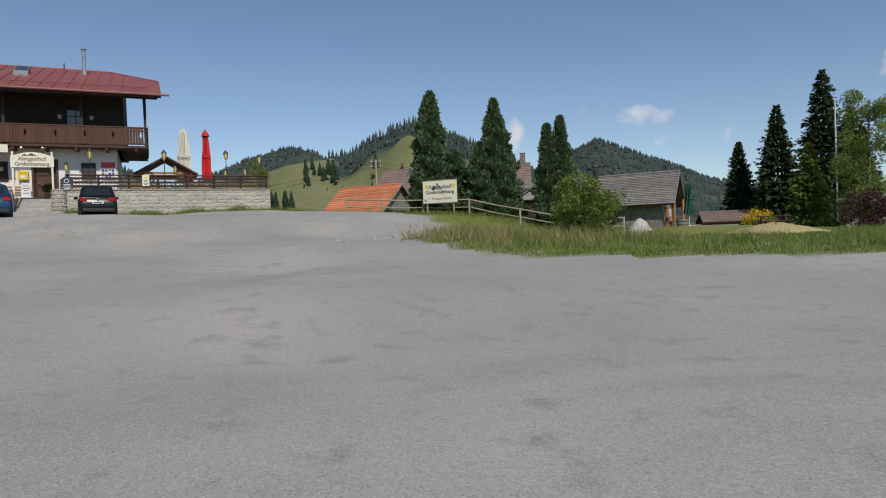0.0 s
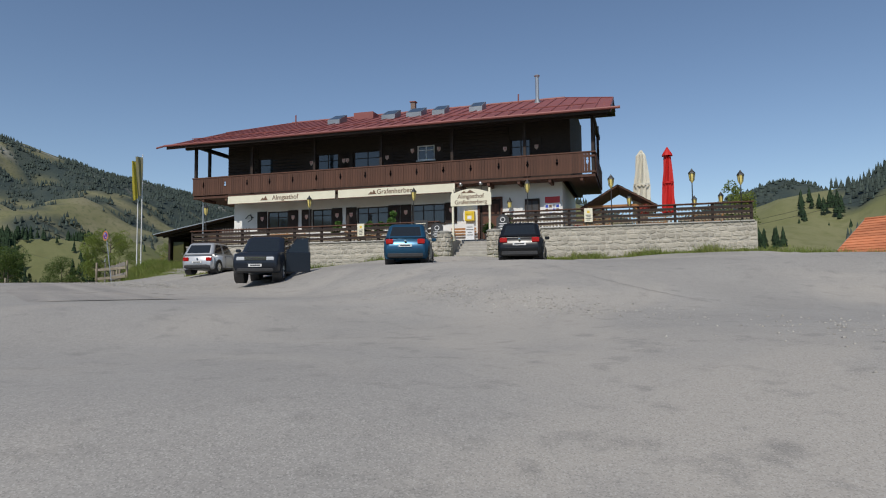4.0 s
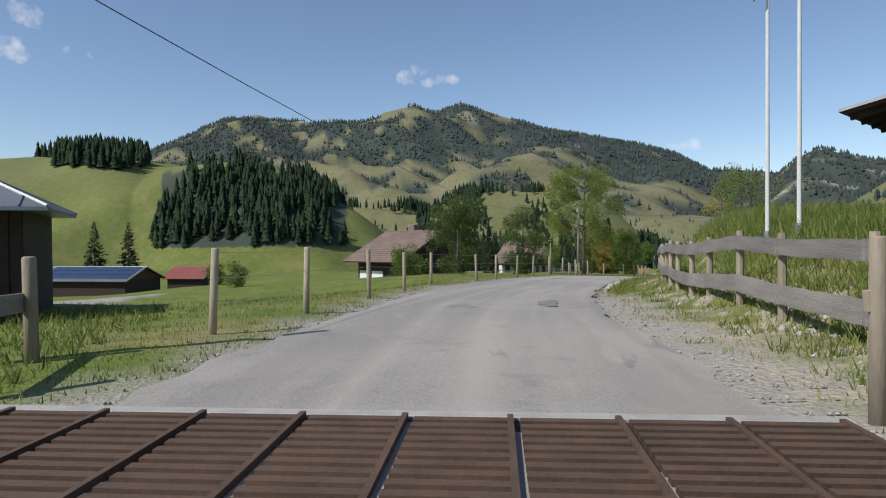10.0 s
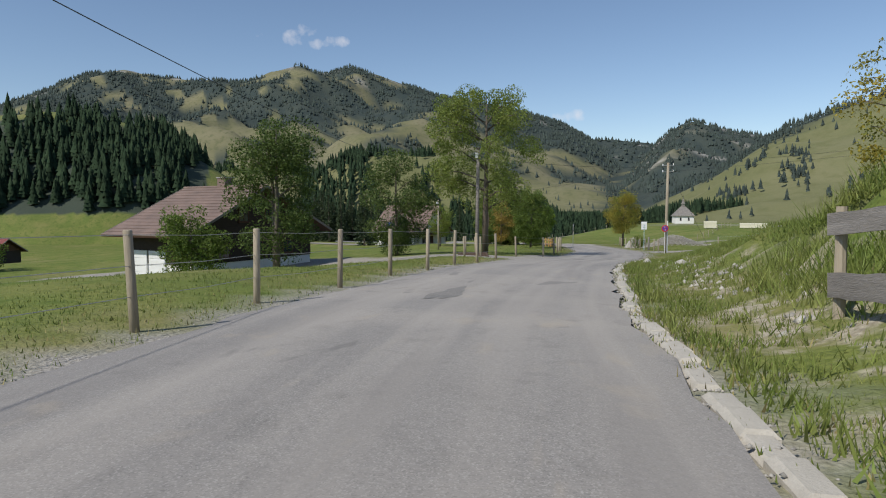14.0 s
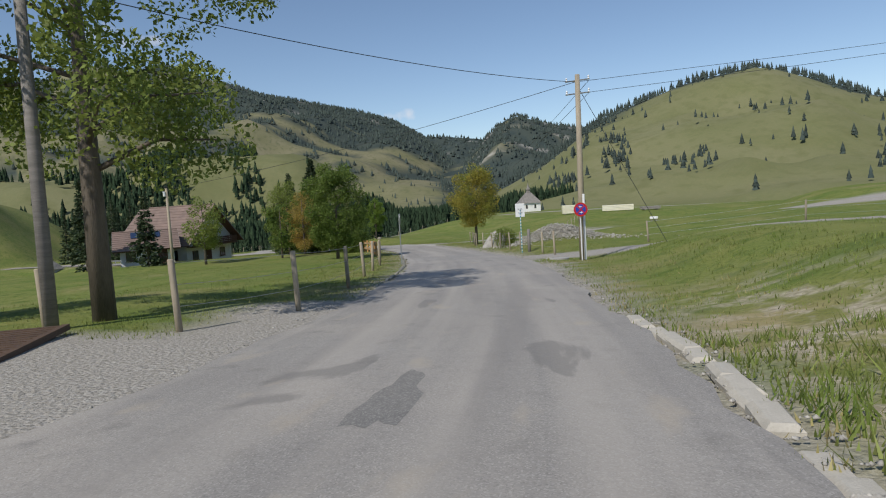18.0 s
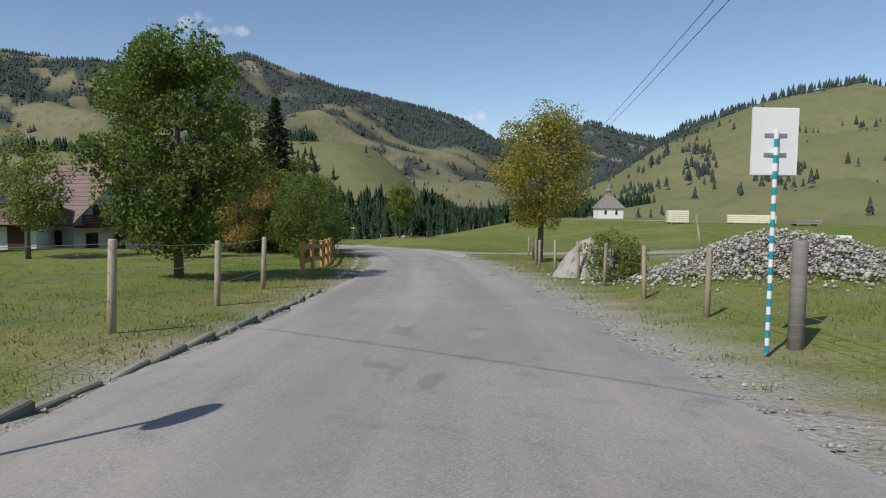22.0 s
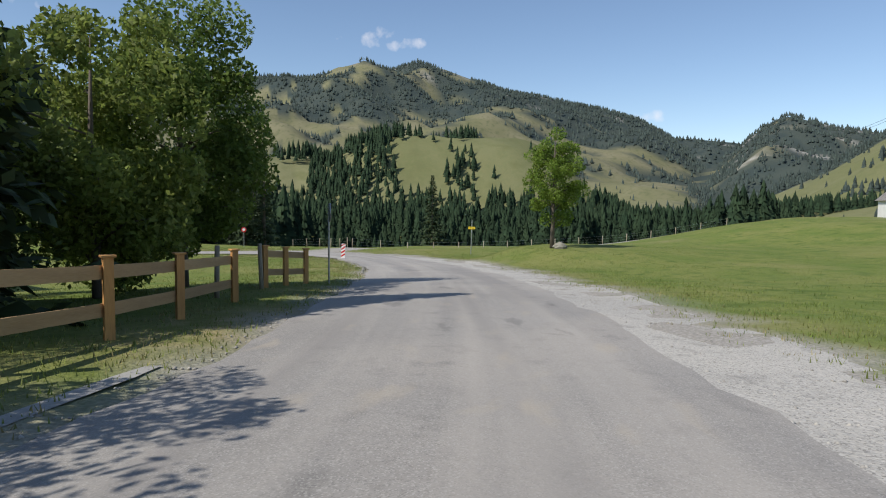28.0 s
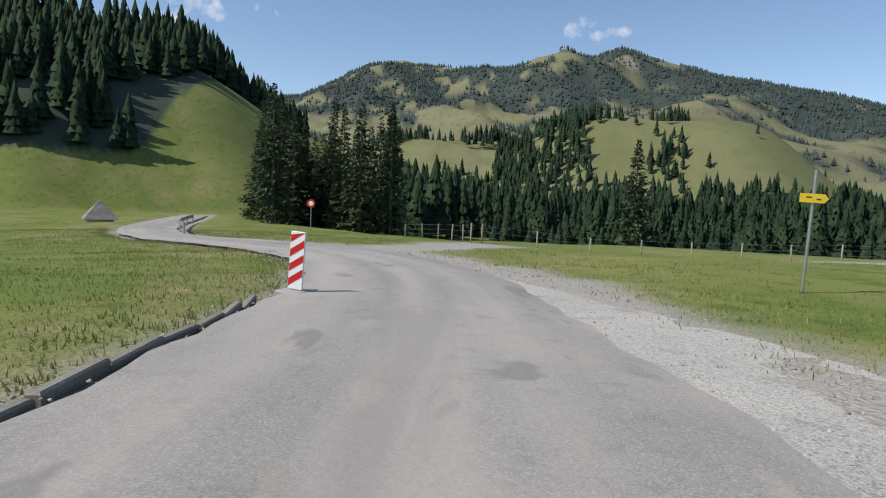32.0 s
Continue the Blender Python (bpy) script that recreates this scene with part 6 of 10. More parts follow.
sg = thing("sign_back", at(-123.7, 70.9, 146), "round traffic sign seen edge-on on a grey pole", "traffic sign")
part("pole", Geo().tube([(0, 0, -0.3), (0, 0, 2.75)], 0.03, 10), STEEL, sg, "grey galvanised tube")
part("plate", Geo().lathe([(0, -0.01), (0.3, -0.01), (0.3, 0.01), (0, 0.01)], 24), STEEL, sg, "grey plate back").matrix_local = pose(0, -0.05, 2.5, 90, 0, 0)
TURQUOISE = mat("turquoise_paint", (0.02, 0.30, 0.40), (0.02, 0.26, 0.36), rough=0.4, bump=0)
sg = thing("white_board", pose(-124.15, 80.15, -0.72, 0, 0, 61), "blank white board on a white and blue striped pole", "sign")
part("panel", Geo().box(-0.29, -0.03, 1.9, 0.29, 0.0, 2.74, None, 0.008), WHITE, sg, "blank white panel with a lighter frame")
part("bracket", Geo().box(-0.14, -0.045, 2.38, 0.14, -0.032, 2.42).box(-0.14, -0.045, 2.14, 0.14, -0.032, 2.18), STEEL, sg)
for q in range(28):
    part("stripe", Geo().tube([(0, -0.06, -0.35 + q * 0.1), (0, -0.06, -0.25 + q * 0.1)], 0.028, 10), WHITE if q % 2 else TURQUOISE, sg, "painted stripe of the pole")
gp = link("stump_post", post_mesh(1.45, 0.10), GREYWOOD, smooth=True)
gp.matrix_world = at(-124.1, 80.75)
tagged(gp, "thick grey wooden post beside the white board", "post")
sg = thing("guide_board", at(-201.2, 96.9, 72) @ pose(0, 0, 0, 0, 3, 0), "red and white striped guide board standing on the verge", "traffic sign")
part("panel", Geo().box(-0.14, -0.02, 0.08, 0.14, 0.02, 1.1, None, 0.01), WHITE, sg, "white panel")
for q in range(4):
    z = 0.14 + q * 0.255
    part("stripe", Geo().add([(-0.135, -0.024, z), (0.135, -0.024, z + 0.18), (0.135, -0.024, min(1.09, z + 0.31)), (-0.135, -0.024, z + 0.13)], [(0, 1, 2, 3)]), REDSIGN, sg, "red diagonal stripe")
part("foot", Geo().box(-0.25, -0.25, -0.06, 0.25, 0.4, 0.07, None, 0.03), CONCRETE, sg, "grey foot plate")
sg = thing("yellow_signpost", at(-204.7, 107.5, 75) @ pose(0, 0, 0, 0, 1.5, 0), "yellow arrow sign on a thin grey post in the pasture", "signpost")
part("pole", Geo().tube([(0, 0, -0.3), (0, 0, 2.75)], 0.035, 8), STEEL, sg, "thin grey post")
part("arrow_plate", Geo().prism([(-0.28, 2.02), (0.22, 2.02), (0.3, 2.12), (0.22, 2.22), (-0.28, 2.22)], -0.06, -0.04), YELLOW, sg, "yellow arrow plate")
part("lettering", Geo().add(slab(0.12, 0.03, -0.064, -0.1, 2.14).v, [(0, 1, 2, 3)]).add(slab(0.09, 0.03, -0.064, 0.1, 2.1).v, [(0, 1, 2, 3)]), INK, sg)
sg = thing("round_sign", at(-235.3, 89.1, 85), "small round red-rimmed traffic sign before the wood", "traffic sign")
part("pole", Geo().tube([(0, 0, -0.3), (0, 0, 2.3)], 0.03, 8), STEEL, sg)
part("sign_face", disc(Geo(), 0.3, -0.04), REDSIGN, sg, "red rim").matrix_local = pose(0, 0, 2.1)
part("white_field", disc(Geo(), 0.17, -0.045), WHITE, sg, "pale field").matrix_local = pose(0, 0, 2.1)
rail = thing("guard_rail", pose(0, 0, 0), "grey steel guard rail on the outside of the bend", "guard rail")
rr_ = [Vector((x, y, gz(x, y))) for x, y in ((-228, 83.2), (-232, 81.2), (-236, 79.4), (-241, 77.4), (-246, 75.6), (-251, 74))]
for p in rr_:
    part("post", Geo().box(-0.05, -0.05, -0.2, 0.05, 0.05, 0.75, pose(*p)), STEEL, rail)
for a, b in zip(rr_, rr_[1:]):
    d = b - a
    part("beam", Geo().add([(a + Vector((0, 0, z))) for z in (0.45, 0.55, 0.62, 0.75)] + [(b + Vector((0, 0, z))) for z in (0.45, 0.55, 0.62, 0.75)], [(0, 4, 5, 1), (1, 5, 6, 2), (2, 6, 7, 3)]), STEEL, rail)

# kerb stones and manholes
kerb = thing("kerb_stones", pose(0, 0, 0), "row of dark kerb stones along the grass", "kerb", kind="structure")
kmesh = Geo().box(-0.49, -0.06, -0.16, 0.49, 0.06, 0.075, None, 0.02)
km = None
for x0_, x1_, off_ in ((-112, -134, -0.22), (-184, -201, -0.2)):
    for s_ in np.arange(along(x0_), along(x1_), 1.0):
        k_ = int(s_ / 0.5)
        x_, y_ = beside(s_, off_ + float(np.interp(rq[k_, 0], EDGES[:, 0], EDGES[:, 1])))
        if km is None:
            km = part("kerb_stone", kmesh, KERB, kerb)
            o_ = km
        else:
            o_ = new("kerb_stone", km.data)
            o_.parent = kerb
        o_.matrix_local = pose(float(x_), float(y_), float(rq[k_, 2]) + rnd.uniform(-0.07, 0.0), 0, rnd.uniform(-3, 3), math.degrees(math.atan2(rt[k_, 1], rt[k_, 0])) + rnd.uniform(-3, 3))
for x_, y_, r_ in ((-115.5, 74.5, 0.45), (-50.6, 18.6, 0.5), (-203, 121, 0.8)):
    m_ = thing("manhole_cover", at(x_, y_, 0, 0.03), "round pale concrete manhole cover in the grass", "manhole cover")
    part("ring", Geo().lathe([(r_, -0.15), (r_, 0.05), (r_ * 0.86, 0.06), (r_ * 0.85, 0.02)], 28), CONCRETE, m_)
    part("lid", Geo().lathe([(r_ * 0.84, 0.0), (r_ * 0.82, 0.05), (0.0, 0.055)], 28), CONCRETE, m_)
# strip of grass-grown gutter stones on the right below the bank
gut = thing("gutter_stones", pose(0, 0, 0), "pale gutter stones at the foot of the bank", "kerb", kind="structure")
gm_ = None
for s_ in np.arange(along(-69), along(-103), 0.62):
    x_, y_ = beside(s_, float(np.interp(rq[int(s_ / 0.5), 0], EDGES[:, 0], EDGES[:, 2])) + 0.24 + 0.05 * math.sin(s_))
    k_ = int(s_ / 0.5)
    if gm_ is None:
        gm_ = part("gutter_stone", Geo().box(-0.3, -0.14, -0.1, 0.3, 0.14, 0.07, None, 0.05), MORTAR, gut)
        o_ = gm_
    else:
        o_ = new("gutter_stone", gm_.data)
        o_.parent = gut
    o_.matrix_local = pose(float(x_), float(y_), float(rq[k_, 2]) + rnd.uniform(-0.09, -0.01), rnd.uniform(-6, 6), rnd.uniform(-3, 3), math.degrees(math.atan2(rt[k_, 1], rt[k_, 0])) + rnd.uniform(-5, 5))

# patches, cracks and tar seams in the asphalt
def blot(name, x, y, a, b, turn, material, label, lift=0.066):
    g = Geo()
    n = 22
    c, s = math.cos(turn), math.sin(turn)
    for j in range(n):
        t = 2 * math.pi * j / n
        q = 1 + 0.22 * math.sin(3 * t + x) + 0.13 * math.sin(7 * t + y)
        u, w = a * q * math.cos(t), b * q * math.sin(t)
        px, py = x + u * c - w * s, y + u * s + w * c
        d, rz = road_near(np.array([px]), np.array([py]))
        z = float(rz[0]) + 0.03 if d[0] < 4 and px < -24 else gz(px, py) + 0.02
        g.v.append((px, py, z + lift - 0.03))
    g.f.append(tuple(range(n)))
    return tagged(link(name, g, material), label, "road patch", kind="structure")


for x_, off_, a_, b_ in ((-60, 1.2, 1.6, 0.4), (-80, -1, 1.8, 0.5), (-150, 0.6, 1.0, 0.3), 
                         (-99, -0.5, 1.4, 0.4)):
    s_ = along(x_)
    px_, py_ = beside(s_, off_)
    k_ = int(s_ / 0.5)
    blot("asphalt_patch", float(px_), float(py_), a_ * 0.75, b_ * 0.6, math.atan2(rt[k_, 1], rt[k_, 0]), PATCH, "dark worn patch in the asphalt")

def crack(pts, w=0.006):
    q = [Vector((x, y, 0)) for x, y in pts]
    fine_ = []
    for a, b in zip(q, q[1:]):
        for i in range(8):
            p = a.lerp(b, i / 8)
            fine_.append(p + Vector((rnd.uniform(-1, 1), rnd.uniform(-1, 1), 0)) * 0.07)
    g = Geo()
    for i, p in enumerate(fine_):
        d = (fine_[min(i + 1, len(fine_) - 1)] - fine_[max(i - 1, 0)]).normalized()
        s = Vector((-d.y, d.x, 0)) * w * rnd.uniform(0.4, 1.3)
        for e in (p - s, p + s):
            dd, rz = road_near(np.array([e.x]), np.array([e.y]))
            z = float(rz[0]) + 0.065 if dd[0] < 3.6 and e.x < -24 else gz(e.x, e.y) + 0.052
            g.v.append((e.x, e.y, z + 0.012))
    g.f += [(2 * i, 2 * i + 2, 2 * i + 3, 2 * i + 1) for i in range(len(fine_) - 1)]
    tagged(link("asphalt_crack", g, CRACK), "dark irregular crack in the asphalt", "crack", kind="structure")


for x0_, o0, x1_, o1 in ((-144, -2.8, -145, 2.4), (-147, -2.8, -148.2, 2.0)):
    a_, b_ = beside(along(x0_), o0), beside(along(x1_), o1)
    m_ = beside((along(x0_) + along(x1_)) / 2, (o0 + o1) / 2 + 0.2)
    crack([(float(a_[0]), float(a_[1])), (float(m_[0]), float(m_[1])), (float(b_[0]), float(b_[1]))])
for pts_ in ([(-20, 24), (-26, 22), (-33, 23)], [(-8, 27), (-14, 29), (-20, 28)]):
    crack(pts_)

# ---- the inn ----
INN = pose(-23.45, 37.5, 0, 0, 0, 24)
CURTAIN = mat("pale_green_curtain", (0.30, 0.36, 0.26), (0.20, 0.25, 0.18), rough=0.8, scale=3, fine=20, bump=0.1)
SHIELD = mat("shield_paint", (0.70, 0.66, 0.58), (0.45, 0.10, 0.08), rough=0.6, scale=9, fine=30, bump=0)
AMBERGLASS = mat("amber_lamp_glass", (0.75, 0.62, 0.22), (0.62, 0.50, 0.16), rough=0.25, bump=0)
TERRACE = mat("terrace_slabs", (0.36, 0.34, 0.31), (0.26, 0.245, 0.22), scale=2, fine=30, bump=0.3)
HONEYWOOD = mat("honey_wood", (0.42, 0.20, 0.075), (0.30, 0.14, 0.05), scale=3, fine=30, bump=0.3, stretch=(3, 3, 0.3), vary=0.15)
POSTER = mat("poster_print", (0.62, 0.66, 0.72), (0.40, 0.22, 0.20), rough=0.5, scale=5, fine=40, bump=0)
STEPSTONE = mat("worn_step", (0.42, 0.40, 0.36), (0.30, 0.285, 0.255), scale=3, fine=30, bump=0.4)

terrace = thing("terrace", INN, "paved guest terrace behind rubble stone walls", "terrace", kind="structure")
part("terrace_core", Geo().box(1.0, 0.28, 2.6, 13.3, 4.3, 5.1).box(-17.2, 0.28, 2.6, -1.0, 4.3, 5.04).box(-1.0, 1.9, 2.6, 1.0, 4.3, 5.08).box(4.9, 4.3, 2.6, 13.3, 9.6, 5.1), TERRACE, terrace, "grey paving of the terrace")
part("wall_core", Geo().box(1.0, 0.0, 2.6, 13.5, 0.3, 5.36).box(13.2, 0.3, 2.6, 13.5, 9.6, 5.36), MORTAR, terrace, "grey mortar between the stones")
part("wall_core", Geo().box(-17.3, 0.0, 2.6, -1.0, 0.3, 4.98), MORTAR, terrace, "grey mortar between the stones")
STONES = []
for k in range(9):
    r_ = random.Random(k)
    g = Geo()
    ring0 = [(-0.5, -0.36), (-0.38, -0.5), (0.36, -0.5), (0.5, -0.34), (0.5, 0.36), (0.37, 0.5), (-0.35, 0.5), (-0.5, 0.38)]
    ring0 = [(a + r_.uniform(-0.06, 0.06), b + r_.uniform(-0.06, 0.06)) for a, b in ring0]
    vs = [(a, 0.05, b) for a, b in ring0] + [(a * 0.95, -0.02, b * 0.92) for a, b in ring0] + [(a * 0.7, -0.05 + r_.uniform(-0.015, 0.012), b * 0.68) for a, b in ring0]
    fs = [(j, (j + 1) % 8, 8 + (j + 1) % 8, 8 + j) for j in range(8)] + [(8 + j, 8 + (j + 1) % 8, 16 + (j + 1) % 8, 16 + j) for j in range(8)] + [tuple(range(16, 24))]
    me = bpy.data.meshes.new("stone")
    me.from_pydata(vs, [], fs)
    me.materials.append(STONE)
    STONES.append(me)


def rubble(x0, x1, z0, z1, parent, seed, course=0.235):
    r_ = random.Random(seed)
    z = z0
    while z < z1 - 0.06:
        h = min(course * r_.uniform(0.7, 1.3), z1 - z)
        x = x0 + r_.uniform(-0.2, 0)
        while x < x1 - 0.08:
            w = r_.uniform(0.18, 0.55)
            a, b = max(x, x0), min(x + w, x1)
            if b - a > 0.1:
                ob = new("stone", r_.choice(STONES))
                ob.parent = parent
                ob.matrix_local = pose((a + b) / 2, 0.0, z + h / 2 + r_.uniform(-0.03, 0.03), 0, r_.uniform(-17, 17), 0) @ Matrix.Diagonal((b - a - 0.03, 0.5, (h - 0.02) * r_.uniform(0.72, 1.1), 1))
            x += w
        z += h


# coping stones
for x0, x1, zt in ((1.0, 13.5, 5.36), (-17.3, -1.0, 4.98)):
    x = x0
    while x < x1 - 0.2:
        w = min(rnd.uniform(0.6, 1.0), x1 - x)
        part("coping_stone", Geo().box(x + 0.01, -0.08, zt, x + w - 0.01, 0.36, zt + 0.07, bev=0.015), STEPSTONE, terrace)
        x += w
# entrance steps with two round stone pillars
steps = thing("entrance_steps", INN, "worn stone steps leading up to the inn's terrace", "steps", kind="structure")
for k in range(6):
    part("step", Geo().box(-0.98, 0.2 + k * 0.32, 3.5, 0.98, 0.2 + (k + 1) * 0.32 + 0.02, 4.18 + k * 0.165, bev=0.02), STEPSTONE, steps)
for x in (-1.32, 1.32):
    p = thing("stone_pillar", INN @ pose(x, -0.15, 0), "round rubble stone pillar beside the entrance steps", "pillar", "pillars of the entrance")
    part("shaft", Geo().lathe([(0, 3.6), (0.34, 3.6), (0.34, 5.3), (0, 5.3)], 16), MORTAR, p)
    part("cap", Geo().lathe([(0, 5.3), (0.39, 5.3), (0.40, 5.36), (0.2, 5.42), (0, 5.43)], 16), STEPSTONE, p)
    r_ = random.Random(int(x * 10))
    for lv in range(7):
        off = r_.uniform(0, 6)
        for j in range(7):
            ob = new("stone", r_.choice(STONES))
            ob.parent = p
            ob.matrix_local = pose(0, 0, 3.75 + lv * 0.235, 0, 0, math.degrees(off + j * 0.8976)) @ pose(0, -0.33, 0) @ Matrix.Diagonal((0.28, 1, 0.215, 1))

# house
inn = thing("alpine_inn", INN, "alpine inn with white ground floor, dark timber storey, red roof", "inn")
WIN_LOW = [(-14.6, -13.1), (-11.4, -10.0), (-8.3, -6.2), (-4.7, -2.6)]
WIN_TOP = [(-15.2, -12.4, 9.6, 11.0), (-11.0, -9.5, 9.6, 11.0), (-8.5, -6.6, 9.6, 11.0), (-4.3, -3.2, 10.15, 11.05), (1.4, 2.6, 9.6, 11.0)]


def wall_with_holes(name, x0, x1, z0, z1, y, thick, holes, material, parent, label):
    """A front wall at y with rectangular holes that go through it."""
    x = x0
    runs = []
    for a, b, c, d in sorted(holes):
        runs.append((x, z0, a, z1))
        if c > z0:
            runs.append((a, z0, b, c))
        if d < z1:
            runs.append((a, d, b, z1))
        x = b
    for a, c, b, d in runs + [(x, z0, x1, z1)]:
        part(name, Geo().box(a, y, c, b, y + thick, d), material, parent, label)


LOW = [(a, b, 6.3, 7.5) for a, b in WIN_LOW] + [(-0.5, 0.75, 5.0, 7.6)]
wall_with_holes("ground_floor_wall", -17.1, 4.3, 4.0, 8.45, 4.4, 0.4, LOW, PLASTER, inn, "white rendered wall")
part("side_wall", Geo().box(-17.1, 4.8, 3.5, -16.7, 12.4, 8.45).box(3.9, 4.8, 3.5, 4.3, 12.4, 8.45).box(-17.1, 12.4, 3.0, 4.3, 12.8, 8.45), PLASTER, inn, "white rendered side walls")
wall_with_holes("upper_wall", -17.5, 4.8, 8.6, 12.5, 4.3, 0.3, WIN_TOP, DARKWOOD, inn, "dark stained timber wall")
part("upper_side_wall", Geo().box(-17.5, 4.6, 8.6, -17.2, 12.6, 12.5).box(4.5, 4.6, 8.6, 4.8, 12.6, 12.5).box(-17.5, 12.6, 8.6, 4.8, 12.9, 13.6), DARKWOOD, inn, "dark stained timber side walls")
part("storey_floor", Geo().box(-17, 4.5, 8.45, 4.3, 12.4, 8.6), BROWNWOOD, inn)
part("room_floor", Geo().box(-16.7, 4.8, 4.6, 3.9, 12.4, 4.9), BROWNWOOD, inn)
# horizontal log edges on the timber storey
for k in range(18):
    for xa, xb in ((-17.5, -15.25), (-14.15, -11.05), (-6.5, -4.4), (-3.1, 1.3)):
        part("log", Geo().box(xa, 4.255, 8.62 + k * 0.2, xb, 4.3, 8.79 + k * 0.2, bev=0.018), DARKWOOD, inn)


def window_of(parent, x0, x1, z0, z1, y, fm, shutters=True, sill=True, bars=2, curtain=True, sm=None):
    w = part("window", Geo().box(x0, y + 0.05, z0, x1, y + 0.14, z0 + 0.07).box(x0, y + 0.05, z1 - 0.07, x1, y + 0.14, z1).box(x0, y + 0.05, z0 + 0.07, x0 + 0.07, y + 0.14, z1 - 0.07).box(x1 - 0.07, y + 0.05, z0 + 0.07, x1, y + 0.14, z1 - 0.07), fm, parent, "window frame")
    n = bars
    xs = [x0 + 0.07 + (x1 - x0 - 0.14) * k / n for k in range(n + 1)]
    for a, b in zip(xs, xs[1:]):
        part("pane", Geo().box(a + 0.025, y + 0.085, z0 + 0.07, b - 0.025, y + 0.1, z1 - 0.07), GLASS, w)
    for a in xs[1:-1]:
        part("mullion", Geo().box(a - 0.025, y + 0.06, z0 + 0.07, a + 0.025, y + 0.13, z1 - 0.07), fm, w)
    part("crossbar", Geo().box(x0 + 0.07, y + 0.062, z0 + (z1 - z0) * 0.66, x1 - 0.07, y + 0.128, z0 + (z1 - z0) * 0.66 + 0.04), fm, w)
    if curtain:
        g = Geo()
        for k in range(int((x1 - x0) / 0.12)):
            a = x0 + 0.06 + k * 0.12
            g.add([(a, y + 0.3, z0), (a + 0.06, y + 0.26, z0), (a + 0.12, y + 0.3, z0), (a, y + 0.3, z1), (a + 0.06, y + 0.26, z1), (a + 0.12, y + 0.3, z1)], [(0, 1, 4, 3), (1, 2, 5, 4)])
        part("curtain", g, CURTAIN if curtain is True else curtain, w)
    if sill:
        part("sill", Geo().box(x0 - 0.06, y - 0.07, z0 - 0.06, x1 + 0.06, y + 0.06, z0 - 0.004, bev=0.01), fm, w)
    if shutters:
        sw = min(0.75, (x1 - x0) * 0.52)
        for s, a in ((-1, x0 - sw), (1, x1)):
            sh = part("shutter", Geo().box(a + 0.02, y - 0.06, z0 - 0.03, a + sw - 0.02, y - 0.012, z1 + 0.03, bev=0.008), sm or DARKWOOD, w, "dark wooden shutter")
            cx, cz = a + sw / 2, (z0 + z1) / 2 + 0.15
            part("painted_shield", Geo().prism([(cx - 0.11, cz + 0.14), (cx - 0.11, cz - 0.04), (cx, cz - 0.16), (cx + 0.11, cz - 0.04), (cx + 0.11, cz + 0.14)], y - 0.066, y - 0.06), SHIELD, sh, "small painted shield")
            for q in (0.12, 0.88):
                zz = z0 + (z1 - z0) * q
                part("batten", Geo().box(a + 0.05, y - 0.075, zz - 0.035, a + sw - 0.05, y - 0.06, zz + 0.035), sm or DARKWOOD, sh)
    return w


for a, b in WIN_LOW:
    window_of(inn, a, b, 6.3, 7.5, 4.4, DARKWOOD, bars=2 if b - a < 1.7 else 3, curtain=False)
for k, (a, b, c, d) in enumerate(WIN_TOP):
    window_of(inn, a, b, c, d, 4.3, WHITE if k == 3 else DARKWOOD, shutters=k != 0, curtain=WHITE if k == 3 else True, bars=2)
door = part("front_door", Geo().box(-0.5, 4.55, 5.08, 0.75, 4.62, 7.6), DARKWOOD, inn, "dark wooden front door")
part("door_frame", Geo().box(-0.62, 4.36, 5.08, -0.5, 4.7, 7.72).box(0.75, 4.36, 5.08, 0.87, 4.7, 7.72).box(-0.5, 4.36, 7.6, 0.75, 4.7, 7.72), BROWNWOOD, door)
for k in range(3):
    part("panel", Geo().box(-0.36, 4.53, 5.3 + k * 0.72, 0.6, 4.55, 5.9 + k * 0.72, bev=0.008), BROWNWOOD, door)
part("door_handle", Geo().tube([(-0.34, 4.5, 6.15), (-0.2, 4.5, 6.15)], 0.015, 6), STEEL, door, "metal handle")
# iron bracket ornament on the wall
part("wall_ornament", Geo().tube([(-16.2, 4.3, 7.1), (-15.9, 4.3, 7.35), (-15.6, 4.3, 7.15)], 0.03, 6).tube([(-16.0, 4.3, 6.9), (-15.7, 4.3, 7.05), (-15.8, 4.3, 7.4)], 0.03, 6), BLACKIRON, inn, "wrought iron wall ornament")

# balcony
part("balcony_floor", Geo().box(-19.3, 3.1, 8.38, 6.2, 4.3, 8.52).box(-19.3, 4.3, 8.38, -17.5, 10, 8.52).box(4.8, 4.3, 8.38, 6.2, 10, 8.52), BROWNWOOD, inn, "brown timber balcony floor")
for k in range(15):
    x = -18.6 + k * 1.72
    part("balcony_joist", Geo().box(x - 0.08, 3.15, 8.2, x + 0.08, 4.4, 8.38), BROWNWOOD, inn)
BW = 0.162


def board_outline(kind):
    w = BW / 2 - 0.006
    if kind == 0:
        return [(-w, 0), (w, 0), (w, 1.08), (-w, 1.08)]
    s = 1 if kind == 1 else -1
    p = [(-w * s, 0), (w * s, 0), (w * s, 0.46), (w * s - 0.03 * s, 0.5), (w * s - 0.075 * s, 0.64), (w * s - 0.025 * s, 0.72), (w * s - 0.06 * s, 0.78), (w * s, 0.86), (w * s, 1.08), (-w * s, 1.08)]
    return p if s == 1 else p[::-1]


